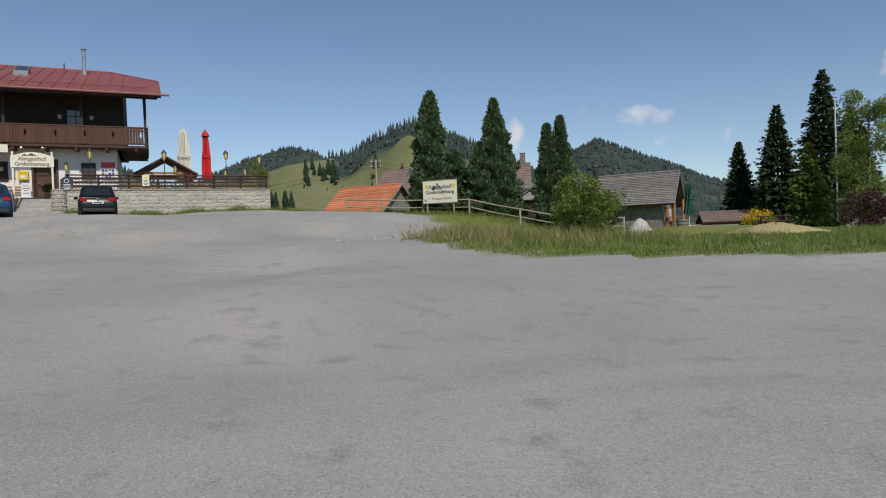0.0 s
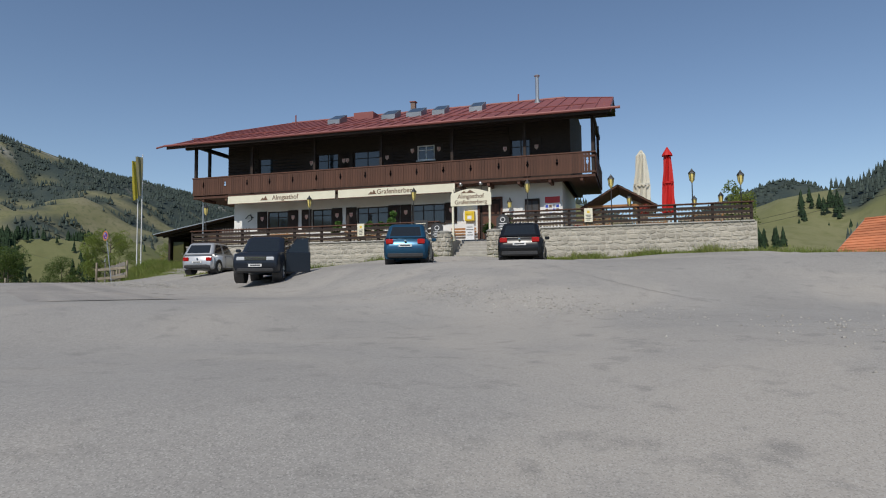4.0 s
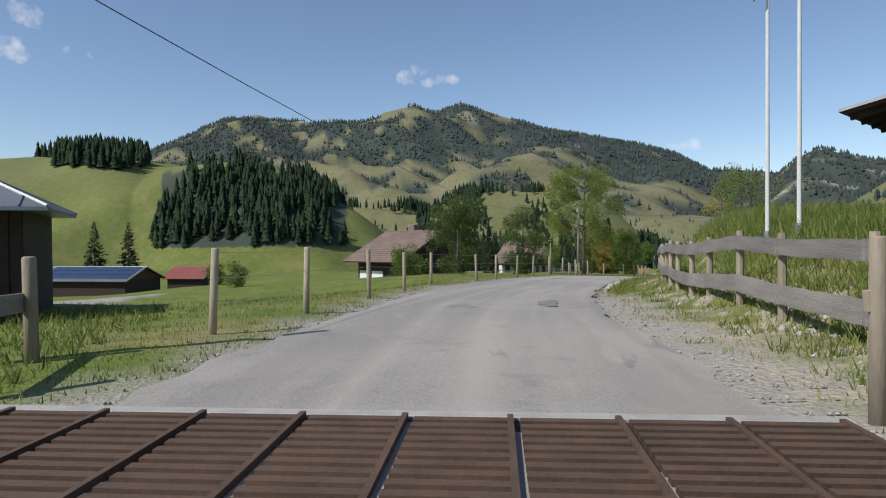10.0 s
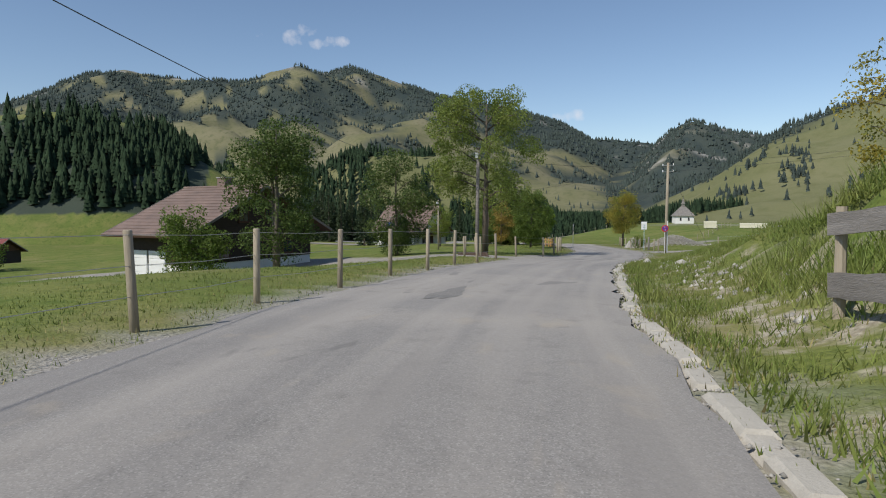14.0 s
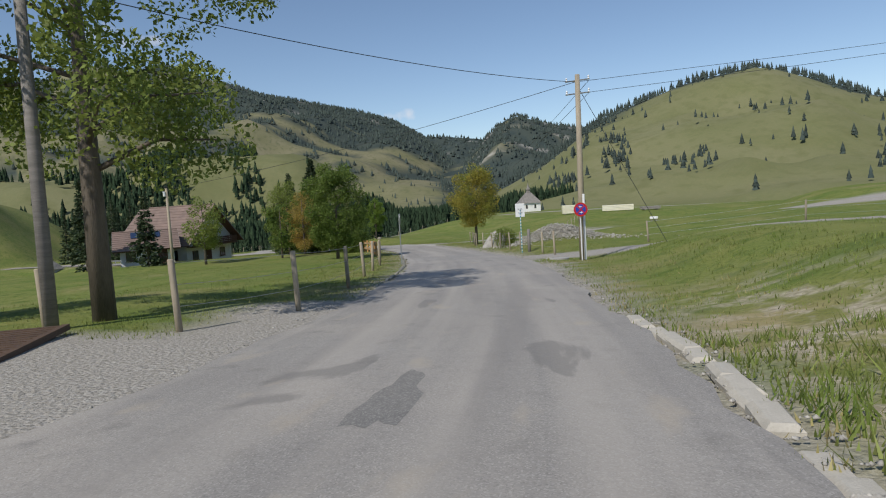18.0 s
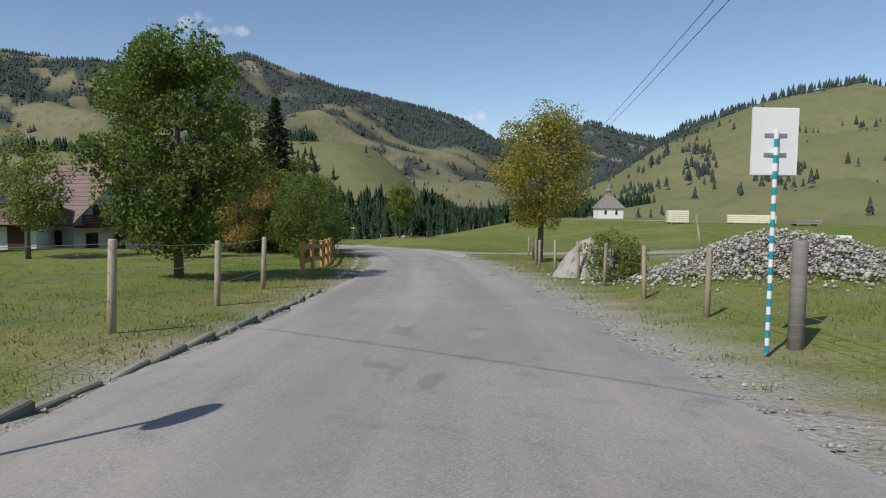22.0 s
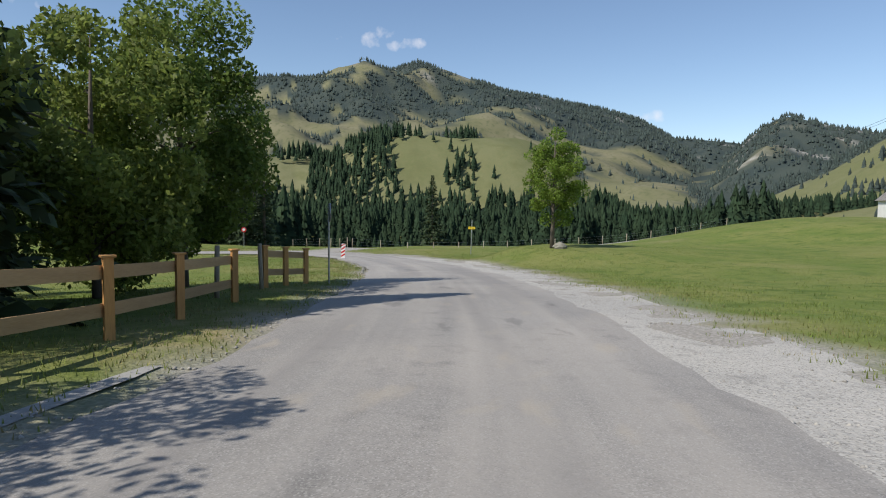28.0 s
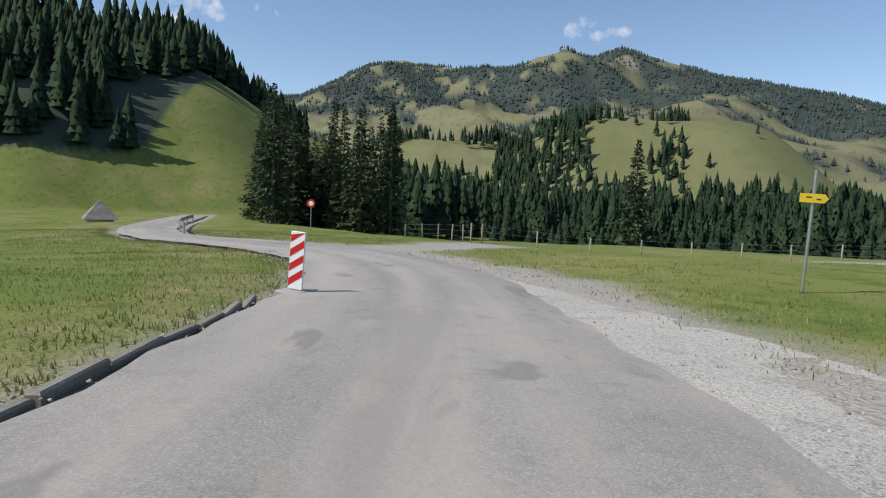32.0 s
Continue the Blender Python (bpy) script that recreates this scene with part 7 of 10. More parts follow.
BOARDS = []
for kind in (0, 1, 2):
    g = Geo().prism(board_outline(kind), -0.014, 0.014)
    me = bpy.data.meshes.new("board")
    me.from_pydata(g.v, [], g.f)
    me.materials.append(BROWNWOOD)
    BOARDS.append(me)
balus = part("balustrade", Geo().box(-19.36, 3.03, 9.68, 6.26, 3.17, 9.76, bev=0.012).box(-19.3, 3.07, 8.6, 6.2, 3.12, 8.7).box(-19.3, 3.07, 9.45, 6.2, 3.12, 9.55), BROWNWOOD, inn, "brown balcony balustrade with tulip cut-outs")
n = int(25.4 / BW)
for k in range(n):
    ob = new("board", BOARDS[1 if k % 10 == 4 else (2 if k % 10 == 5 else 0)])
    ob.parent = balus
    ob.matrix_local = pose(-19.22 + k * BW, 3.045, 8.58)
for xs, s in ((-19.3, -1), (6.2, 1)):
    bal = part("end_balustrade", Geo().box(xs - 0.06, 3.18, 9.68, xs + 0.06, 10, 9.76).box(xs - 0.03, 3.18, 8.6, xs + 0.03, 10, 8.7), BROWNWOOD, inn)
    for k in range(41):
        ob = new("board", BOARDS[1 if k % 10 == 4 else (2 if k % 10 == 5 else 0)])
        ob.parent = bal
        ob.matrix_local = pose(xs + 0.045 * s, 3.27 + k * BW, 8.58, 0, 0, 90)
for x in (-19.2, -15.0, -10.6, -6.2, -1.8, 2.4, 6.1):
    part("balcony_post", Geo().box(x - 0.08, 3.14, 8.52, x + 0.08, 3.30, 11.9), DARKWOOD, inn)
for x in (-19.2, 6.1):
    for y in (4.6, 8.5):
        part("balcony_post", Geo().box(x - 0.08, y - 0.08, 8.52, x + 0.08, y + 0.08, 12.4), DARKWOOD, inn)
    part("purlin", Geo().box(x - 0.1, 3.0, 11.75, x + 0.1, 9.5, 11.98), DARKWOOD, inn)
part("purlin", Geo().box(-20.0, 3.14, 11.68, 6.9, 3.34, 11.9), DARKWOOD, inn)

# roof: half-hipped at both ends, red sheet strips
X0, X1, RX0, RX1, EY, RY, EZ, RZ_, HY = -20.5, 7.1, -17.2, 3.8, 2.0, 12.0, 11.75, 15.4, 8.2
slope = (RZ_ - EZ) / (RY - EY)
HZ = EZ + slope * (HY - EY)
YE, YH = 13.2, 12.6
BZ = lambda y: RZ_ - slope * (y - RY)
top_ = [(X0, EY, EZ), (X1, EY, EZ), (X1, HY, HZ), (RX1, RY, RZ_), (RX0, RY, RZ_), (X0, HY, HZ), (X1, YH, BZ(YH) - 0.9), (X0, YH, BZ(YH) - 0.9), (X1, YE, BZ(YE) - 0.6), (X0, YE, BZ(YE) - 0.6)]
faces_ = [(0, 1, 2, 3, 4, 5), (4, 3, 6, 8, 9, 7), (2, 6, 3), (5, 4, 7)]
rim_ = [0, 1, 2, 6, 8, 9, 7, 5]
n = len(top_)
roof = part("roof", Geo().add([(x, y, z - 0.03) for x, y, z in top_] + [(x, y, z - 0.2) for x, y, z in top_], faces_ + [tuple(n + k for k in reversed(f)) for f in faces_] + [(a, n + a, n + b, b) for a, b in zip(rim_, rim_[1:] + rim_[:1])]), DARKWOOD, inn, "half-hipped roof with wide eaves")


def roof_top(x):
    """How far up the slope a strip at x reaches."""
    if x > RX1:
        u = (x - RX1) / (X1 - RX1)
    elif x < RX0:
        u = (RX0 - x) / (RX0 - X0)
    else:
        u = 0.0
    return RY + (HY - RY) * u


n = 36
for k in range(n):
    xa, xb = X0 + (X1 - X0) * k / n, X0 + (X1 - X0) * (k + 1) / n
    ya, yb = roof_top(xa), roof_top(xb)
    za, zb_ = EZ + slope * (ya - EY), EZ + slope * (yb - EY)
    d = 0.03
    g = Geo().add([(xa + 0.008, EY - 0.06, EZ + d), (xb - 0.008, EY - 0.06, EZ + d), (xb - 0.008, yb, zb_ + d), (xa + 0.008, ya, za + d), (xa + 0.008, EY - 0.06, EZ - 0.02), (xb - 0.008, EY - 0.06, EZ - 0.02)], [(0, 1, 2, 3), (4, 5, 1, 0)])
    g.add([(xb - 0.03, EY - 0.06, EZ + d), (xb - 0.03, EY - 0.06, EZ + d + 0.05), (xb + 0.01, EY - 0.06, EZ + d + 0.05), (xb + 0.01, EY - 0.06, EZ + d), (xb - 0.03, yb, zb_ + d), (xb - 0.03, yb, zb_ + d + 0.05), (xb + 0.01, yb, zb_ + d + 0.05), (xb + 0.01, yb, zb_ + d)],
          [(0, 1, 2, 3), (0, 4, 5, 1), (1, 5, 6, 2), (2, 6, 7, 3)])
    part("roof_sheet", g, REDROOF, roof)
part("hip_sheet", Geo().add([(X1 + 0.03, HY, HZ + 0.03), (X1 + 0.03, YH, BZ(YH) - 0.87), (RX1, RY, RZ_ + 0.03)], [(0, 1, 2)]), REDROOF, roof)
part("hip_sheet", Geo().add([(X0 - 0.03, HY, HZ + 0.03), (RX0, RY, RZ_ + 0.03), (X0 - 0.03, YH, BZ(YH) - 0.87)], [(0, 1, 2)]), REDROOF, roof)
part("back_sheet", Geo().add([(x, y, z + 0.03) for x, y, z in (top_[4], top_[3], top_[6], top_[8], top_[9], top_[7])], [(0, 1, 2, 3, 4, 5)]), REDROOF, roof)
part("ridge_cap", Geo().tube([(RX0, RY, RZ_ + 0.03), (RX1, RY, RZ_ + 0.03)], 0.1, 8).tube([(RX1, RY, RZ_ + 0.03), (X1, HY, HZ + 0.03)], 0.06, 6).tube([(RX0, RY, RZ_ + 0.03), (X0, HY, HZ + 0.03)], 0.06, 6), REDROOF, roof)
part("gutter", Geo().tube([(X0 - 0.1, EY - 0.12, EZ - 0.02), (X1 + 0.5, EY - 0.12, EZ - 0.05)], 0.075, 8), REDROOF, roof, "red gutter along the eave")
part("gutter_end", Geo().tube([(X0 - 0.7, EY - 0.12, EZ - 0.12), (X0 - 0.1, EY - 0.12, EZ - 0.02)], 0.06, 8), REDROOF, roof)
part("fascia", Geo().box(X0, EY - 0.04, EZ - 0.24, X1, EY, EZ - 0.03), DARKWOOD, roof)
for x, s_ in ((X1, 1), (X0, -1)):
    part("verge_board", Geo().add([(x, EY, EZ - 0.24), (x + 0.03 * s_, EY, EZ - 0.24), (x + 0.03 * s_, HY, HZ - 0.24), (x, HY, HZ - 0.24), (x, EY, EZ + 0.05), (x + 0.03 * s_, EY, EZ + 0.05), (x + 0.03 * s_, HY, HZ + 0.05), (x, HY, HZ + 0.05)], [(0, 1, 2, 3), (4, 5, 6, 7), (0, 4, 7, 3), (1, 2, 6, 5), (0, 1, 5, 4)]), REDROOF, roof)
# gable walls up to the roof
for x in (-17.5, 4.5):
    pf_ = [(4.6, 12.5), (12.6, 12.5), (12.6, 13.5), (11.5, 13.5), (RY - 4, 13.6), (4.6, 12.52)]
    part("gable_wall", Geo().add([(x, y, z) for y, z in pf_] + [(x + 0.3, y, z) for y, z in pf_], [tuple(range(6)), tuple(reversed(range(6, 12)))] + [((i + 1) % 6, i, 6 + i, 6 + (i + 1) % 6) for i in range(6)]), DARKWOOD, inn, "dark timber gable")
# snow guard rail on the roof
for y in (3.4,):
    z = EZ + slope * (y - EY) + 0.2
    part("snow_rail", Geo().tube([(X0 + 0.8, y, z), (X1 - 0.8, y, z)], 0.03, 6), REDROOF, roof)
    for k in range(16):
        x = X0 + 1 + k * 1.75
        part("rail_bracket", Geo().box(x - 0.02, y - 0.02, z - 0.2, x + 0.02, y + 0.02, z + 0.02), REDROOF, roof)
for x, w in ((-11.4, 0.9), (-7.4, 0.95), (-5.6, 1.05), (-3.9, 0.85), (-1.4, 0.85)):
    y = 8.0
    z = EZ + slope * (y - EY)
    s = part("skylight", Geo().add([(x - w / 2, y - 0.6, z - 0.2), (x + w / 2, y - 0.6, z - 0.2), (x + w / 2, y + 0.6, z + 0.25), (x - w / 2, y + 0.6, z + 0.25), (x - w / 2, y - 0.6, z + 0.12), (x + w / 2, y - 0.6, z + 0.12), (x + w / 2, y + 0.6, z + 0.72), (x - w / 2, y + 0.6, z + 0.72)],
                                  [(0, 1, 5, 4), (1, 2, 6, 5), (2, 3, 7, 6), (3, 0, 4, 7), (4, 5, 6, 7)]), ZINC, roof, "raised roof window in a grey frame")
    part("pane", Geo().add([(x - w / 2 + 0.08, y - 0.52, z + 0.165), (x + w / 2 - 0.08, y - 0.52, z + 0.165), (x + w / 2 - 0.08, y + 0.52, z + 0.69), (x - w / 2 + 0.08, y + 0.52, z + 0.69)], [(0, 1, 2, 3)]), GLASS, s)
part("roof_hatch", Geo().box(-10.8, 9.4, 14.3, -9.3, 10.4, 15.0, bev=0.03), REDROOF, roof, "red metal roof box")
ch = part("chimney", Geo().box(-6.66, 9.84, 13.8, -6.34, 10.16, 15.5), BROWNTILE, roof, "brick chimney")
part("chimney_cap", Geo().box(-6.72, 9.78, 15.5, -6.28, 10.22, 15.56), REDROOF, ch)
fl = part("metal_flue", Geo().tube([(2.2, 10, 12.4), (2.2, 10, 16.35)], 0.12, 12), STEEL, roof, "shiny metal flue")
part("cowl", Geo().lathe([(0.0, 16.62), (0.2, 16.52), (0.2, 16.48), (0.13, 16.42), (0.13, 16.35)], 12, (2.2, 10, 0)), STEEL, fl)
part("flue_collar", Geo().lathe([(0.26, 14.55), (0.13, 14.95)], 12, (2.2, 10, 0)), ZINC, fl)
for x, y, h in ((0.9, 10.2, 0.7), (-15.2, 9.0, 0.8)):
    z = EZ + slope * (y - EY)
    part("vent_pipe", Geo().tube([(x, y, z - 0.2), (x, y, z + h)], 0.05, 8), REDROOF, roof)

# cream banners with the inn's name below the balcony
for x0, x1, txt, tx in ((-16.6, -9.1, "Almgasthof", -12.5), (-8.9, -1.6, "Grafenherberg", -5.2)):
    s = thing("name_banner", INN, "long cream banner with the inn's name in dark letters", "sign", "name banners of the inn")
    part("banner_board", Geo().box(x0, 2.97, 7.93, x1, 3.01, 8.42), CREAM, s)
    part("banner_frame", Geo().box(x0 - 0.03, 2.96, 8.42, x1 + 0.03, 3.02, 8.46).box(x0 - 0.03, 2.96, 7.89, x1 + 0.03, 3.02, 7.93), BROWNWOOD, s)
    words("lettering", txt, 0.40, pose(tx, 2.965, 8.17) @ UPRIGHT, BROWNINK, s, 0.004)
    part("skyline_mark", Geo().prism([(tx - 1.75, 8.05), (tx - 1.55, 8.22), (tx - 1.48, 8.14), (tx - 1.36, 8.32), (tx - 1.26, 8.12), (tx - 1.2, 8.05)], 2.955, 2.966), BROWNINK, s)

# arch sign over the steps
arch = thing("entrance_arch", INN, "cream wooden arch with the inn's name over the steps", "sign")
for x in (-0.95, 1.02):
    part("post", Geo().box(x - 0.05, 0.2, 4.9, x + 0.05, 0.32, 7.62, bev=0.01), CREAM, arch)
    part("foot", Geo().box(x - 0.09, 0.14, 4.9, x + 0.09, 0.38, 5.05), CREAM, arch)
g = [(-1.05, 6.72)] + [(-1.05 + 2.17 * k / 12, 7.34 + 0.26 * math.sin(math.pi * k / 12)) for k in range(13)] + [(1.12, 6.72)]
part("board", Geo().prism(g, 0.16, 0.2), CREAM, arch, "cream board with an arched top")
words("lettering", "Almgasthof", 0.31, pose(0.03, 0.155, 7.2) @ UPRIGHT, BROWNINK, arch, 0.004)
words("lettering", "Grafenherberg", 0.29, pose(0.03, 0.155, 6.9) @ UPRIGHT, BROWNINK, arch, 0.004)
part("skyline_mark", Geo().prism([(-0.5, 7.38), (-0.32, 7.5), (-0.2, 7.4), (0.0, 7.55), (0.2, 7.42), (0.3, 7.38)], 0.15, 0.159), BROWNINK, arch)
for x in (-0.45, 0.6):
    sp = part("spotlight", Geo().lathe([(0.0, 0.1), (0.05, 0.09), (0.09, -0.06), (0.0, -0.06)], 12), STEEL, arch, "small spotlight on the arch")
    sp.matrix_local = pose(x, 0.0, 7.82, 60, 0, 0)
    part("spotlight_arm", Geo().tube([(x, 0.18, 7.5), (x, 0.14, 7.8), (x, 0.02, 7.82)], 0.014, 6), BLACKIRON, arch)


# terrace rail: dark rails with firewood discs stacked behind
def rail_run(x0, x1, z0, z1, posts):
    f = thing("terrace_railing", INN, "dark brown terrace railing with wide horizontal boards", "railing")
    for k in range(posts + 1):
        x = x0 + (x1 - x0) * k / posts
        part("post", Geo().box(x - 0.06, 0.1, z0 - 0.02, x + 0.06, 0.22, z1 + 0.02, bev=0.01), DARKWOOD, f)
        if k < posts:
            w = (x1 - x0) / posts
            for q in range(3):
                zz = z0 + 0.12 + q * (z1 - z0 - 0.12) / 3
                part("rail_board", Geo().box(x + 0.005, 0.055, zz, x + w - 0.005, 0.09, zz + (z1 - z0) / 3 - 0.15, bev=0.006), DARKWOOD, f)
    part("top_rail", Geo().box(x0 - 0.1, 0.02, z1, x1 + 0.1, 0.3, z1 + 0.06, bev=0.012), BROWNWOOD, f)
    g = Geo()
    r_ = random.Random(int(x0 * 7))
    x = x0 + 0.1
    while x < x1 - 0.1:
        for q in range(3):
            zz = z0 + 0.04 + q * (z1 - z0) / 3.2
            rr = r_.uniform(0.05, 0.085)
            g.tube([(x, 0.24, zz + rr + 0.02), (x, 0.5, zz + rr + 0.02)], rr, 7)
        x += r_.uniform(0.13, 0.19)
    st = link("firewood_logs", g, POSTWOOD)
    st.matrix_world = INN
    tagged(st, "split firewood stacked behind the terrace railing", "firewood", kind="stuff")


rail_run(1.75, 13.3, 5.43, 6.25, 7)
rail_run(-17.0, -1.75, 5.05, 5.92, 9)


def menu_card(x, z, y=0.0):
    m = thing("menu_card", INN @ pose(x, y, 0), "cream menu card fixed to the terrace railing", "sign", "menu cards on the railing")
    part("card", Geo().box(-0.2, 0.005, z - 0.34, 0.2, 0.02, z + 0.34), CREAM, m)
    part("yellow_mark", Geo().prism([(-0.06, z + 0.1), (0.06, z + 0.1), (0.06, z + 0.22), (-0.06, z + 0.22)], -0.002, 0.005), YELLOW, m)
    for k, w in enumerate((0.13, 0.1, 0.14, 0.09)):
        part("text_bar", Geo().box(-w, -0.001, z - 0.02 - k * 0.08, w, 0.005, z + 0.012 - k * 0.08), INK, m)


menu_card(6.0, 5.95)
menu_card(-6.1, 5.65)


def lamp(x, y=0.16, base=5.3, head=7.35, s=0.8):
    l = thing("lantern", INN @ pose(x, y, 0), "black lamp post with a yellow glass lantern", "lamp", "lanterns of the terrace")
    part("pole", Geo().tube([(0, 0, base), (0, 0, base + 0.3), (0, 0, head - 0.12)], [0.06 * s, 0.035 * s, 0.03 * s], 8), BLACKIRON, l)
    h = part("head", Geo().lathe([(0.03 * s, head - 0.12), (0.12 * s, head), (0.175 * s, head + 0.34), (0, head + 0.34)], 6), AMBERGLASS, l, "yellow glass panes")
    part("hood", Geo().lathe([(0.21 * s, head + 0.33), (0.19 * s, head + 0.38), (0.05, head + 0.5), (0.03, head + 0.55), (0, head + 0.58)], 6), BLACKIRON, h)
    for k in range(6):
        a = k * math.pi / 3
        part("bar", Geo().tube([(0.125 * s * math.cos(a), 0.125 * s * math.sin(a), head), (0.18 * s * math.cos(a), 0.18 * s * math.sin(a), head + 0.34)], 0.012, 4), BLACKIRON, h)


for x, b, h in ((-16.1, 4.9, 7.0), (-9.3, 4.9, 7.15), (-3.1, 4.9, 7.25), (3.0, 5.3, 7.35), (7.1, 5.3, 7.35), (10.8, 5.3, 7.4), (12.9, 5.3, 7.2)):
    lamp(x, 0.16, b, h)
for x, y in ((7.9, 5.5), (11.5, 7.5), (12.8, 6.5)):
    lamp(x, y, 5.0, 7.1, 0.75)
# wall lantern beside the door
wl_ = thing("wall_lantern", INN @ pose(1.35, 4.3, 7.2), "black wrought iron wall lantern by the door", "lamp")
part("bracket", Geo().tube([(0, 0.1, 0.3), (0, -0.25, 0.4), (0, -0.3, 0.3)], 0.015, 6), BLACKIRON, wl_)
part("lantern_body", Geo().lathe([(0, -0.2), (0.09, -0.18), (0.13, 0.12), (0, 0.28)], 6, (0, -0.3, 0)), AMBERGLASS, wl_)
part("lantern_cap", Geo().lathe([(0.16, 0.1), (0.03, 0.28), (0, 0.3)], 6, (0, -0.3, 0.02)), BLACKIRON, wl_)

# things by the entrance
b = thing("letter_box", INN @ pose(-1.05, 4.25, 6.35), "yellow letter box mounted on the white wall", "letter box")
part("box_body", Geo().box(-0.28, -0.14, 0, 0.28, 0.14, 0.58, bev=0.03), YELLOW, b)
part("flap", Geo().box(-0.22, -0.165, 0.4, 0.22, -0.14, 0.5, bev=0.008), YELLOW, b)
part("notice", Geo().box(-0.12, -0.15, 0.1, 0.12, -0.14, 0.3), WHITE, b)
for x, dz in ((-1.75, 5.05), (1.75, 5.35)):
    s = thing("menu_board", INN @ pose(x, -0.02, 0), "black chalk menu board with a rounded top", "sign", "chalk boards by the entrance")
    g = [(-0.33, dz)] + [(-0.33 + 0.66 * k / 8, dz + 0.62 + 0.2 * math.sin(math.pi * k / 8)) for k in range(9)] + [(0.33, dz)]
    part("board", Geo().prism(g, -0.03, 0.0), SLATE, s)
    part("round_mark", disc(Geo(), 0.13, -0.035, 16, 0.1, pose(0, 0, dz + 0.55)), WHITE, s)
    for k, w in enumerate((0.2, 0.16, 0.22, 0.14)):
        part("text_bar", Geo().box(-w, -0.034, dz + 0.33 - k * 0.08, w, -0.03, dz + 0.36 - k * 0.08), WHITE, s)
t = thing("slate_sign", INN @ pose(-2.65, 0.0, 0), "tall dark slate board leaning at the railing", "sign")
part("board", Geo().box(-0.38, -0.01, 5.0, 0.38, 0.03, 6.05, bev=0.01), SLATE, t)
for k, w in enumerate((0.28, 0.2, 0.25, 0.22, 0.27)):
    part("text_bar", Geo().box(-w, -0.014, 5.85 - k * 0.13, w, -0.01, 5.88 - k * 0.13), CREAM, t)


def bench(x, y, z, turn, label):
    s = thing("bench", INN @ pose(x, y, z, 0, 0, turn), label, "bench", "wooden benches of the terrace")
    part("seat", Geo().box(-0.75, -0.2, 0.42, 0.75, 0.2, 0.47, bev=0.01), HONEYWOOD, s)
    for k in range(2):
        part("back_slat", Geo().box(-0.75, 0.19, 0.58 + k * 0.17, 0.75, 0.22, 0.7 + k * 0.17, bev=0.008), HONEYWOOD, s)
    for a in (-0.62, 0.62):
        part("leg", Geo().box(a - 0.04, -0.18, 0, a + 0.04, 0.2, 0.42), HONEYWOOD, s)
        part("back_post", Geo().box(a - 0.03, 0.2, 0.3, a + 0.03, 0.24, 0.92), HONEYWOOD, s)


bench(-1.4, 3.9, 5.08, 0, "honey brown wooden bench against the white wall")
bench(1.9, 3.9, 5.1, 0, "honey brown wooden bench against the white wall")


def table(x, y, z, turn):
    s = thing("terrace_table", INN @ pose(x, y, z, 0, 0, turn), "wooden terrace table for guests", "table", "tables of the terrace")
    part("tabletop", Geo().box(-0.9, -0.4, 0.71, 0.9, 0.4, 0.75, bev=0.008), HONEYWOOD, s)
    for a in (-0.7, 0.7):
        for c in (-0.3, 0.3):
            part("leg", Geo().box(a - 0.03, c - 0.03, 0, a + 0.03, c + 0.03, 0.71), HONEYWOOD, s)


for x, y in ((6.3, 2.2), (9.0, 2.3), (11.6, 2.4), (9.0, 6.5), (-7, 2.4), (-12, 2.4)):
    table(x, y, 5.1 if x > 0 else 5.04, 0)
    bench(x, y - 0.8, 5.1 if x > 0 else 5.04, 180, "wooden bench at a terrace table")
    bench(x, y + 0.8, 5.1 if x > 0 else 5.04, 0, "wooden bench at a terrace table")
m_ = thing("menu_case", INN @ pose(2.6, 4.33, 0), "dark framed menu case on the white wall", "menu case")
part("case", Geo().box(-0.42, -0.06, 6.45, 0.42, 0.07, 7.5, bev=0.015), DARKWOOD, m_)
for k in range(2):
    part("menu_sheet", Geo().box(-0.34 + k * 0.36, -0.068, 6.6, -0.04 + k * 0.36, -0.06, 7.35), SLATE, m_)
p_ = thing("ice_cream_poster", INN @ pose(3.75, 4.32, 0), "colourful ice cream price board on the wall", "poster")
part("poster_board", Geo().box(-0.45, -0.02, 6.45, 0.45, 0.08, 7.6), WHITE, p_)
part("poster_top", Geo().box(-0.42, -0.028, 7.2, 0.42, -0.02, 7.56), REDSIGN, p_)
for k in range(4):
    for j in range(3):
        part("picture_field", Geo().box(-0.4 + k * 0.2, -0.027, 6.5 + j * 0.22, -0.24 + k * 0.2, -0.02, 6.66 + j * 0.22), (POSTER, BLUESIGN, BROWNINK)[(k + j * 2) % 3], p_)
# cow bell column sign and planter at the door
c = thing("white_price_board", INN @ pose(-0.8, 3.2, 5.08, 0, 0, 10), "leaning white price board by the door", "sign")
part("board", Geo().box(-0.25, 0, 0.0, 0.25, 0.03, 1.0), WHITE, c)
for k, w in enumerate((0.16, 0.2, 0.12, 0.18)):
    part("text_bar", Geo().box(-w, -0.004, 0.8 - k * 0.15, w, 0, 0.84 - k * 0.15), INK, c)


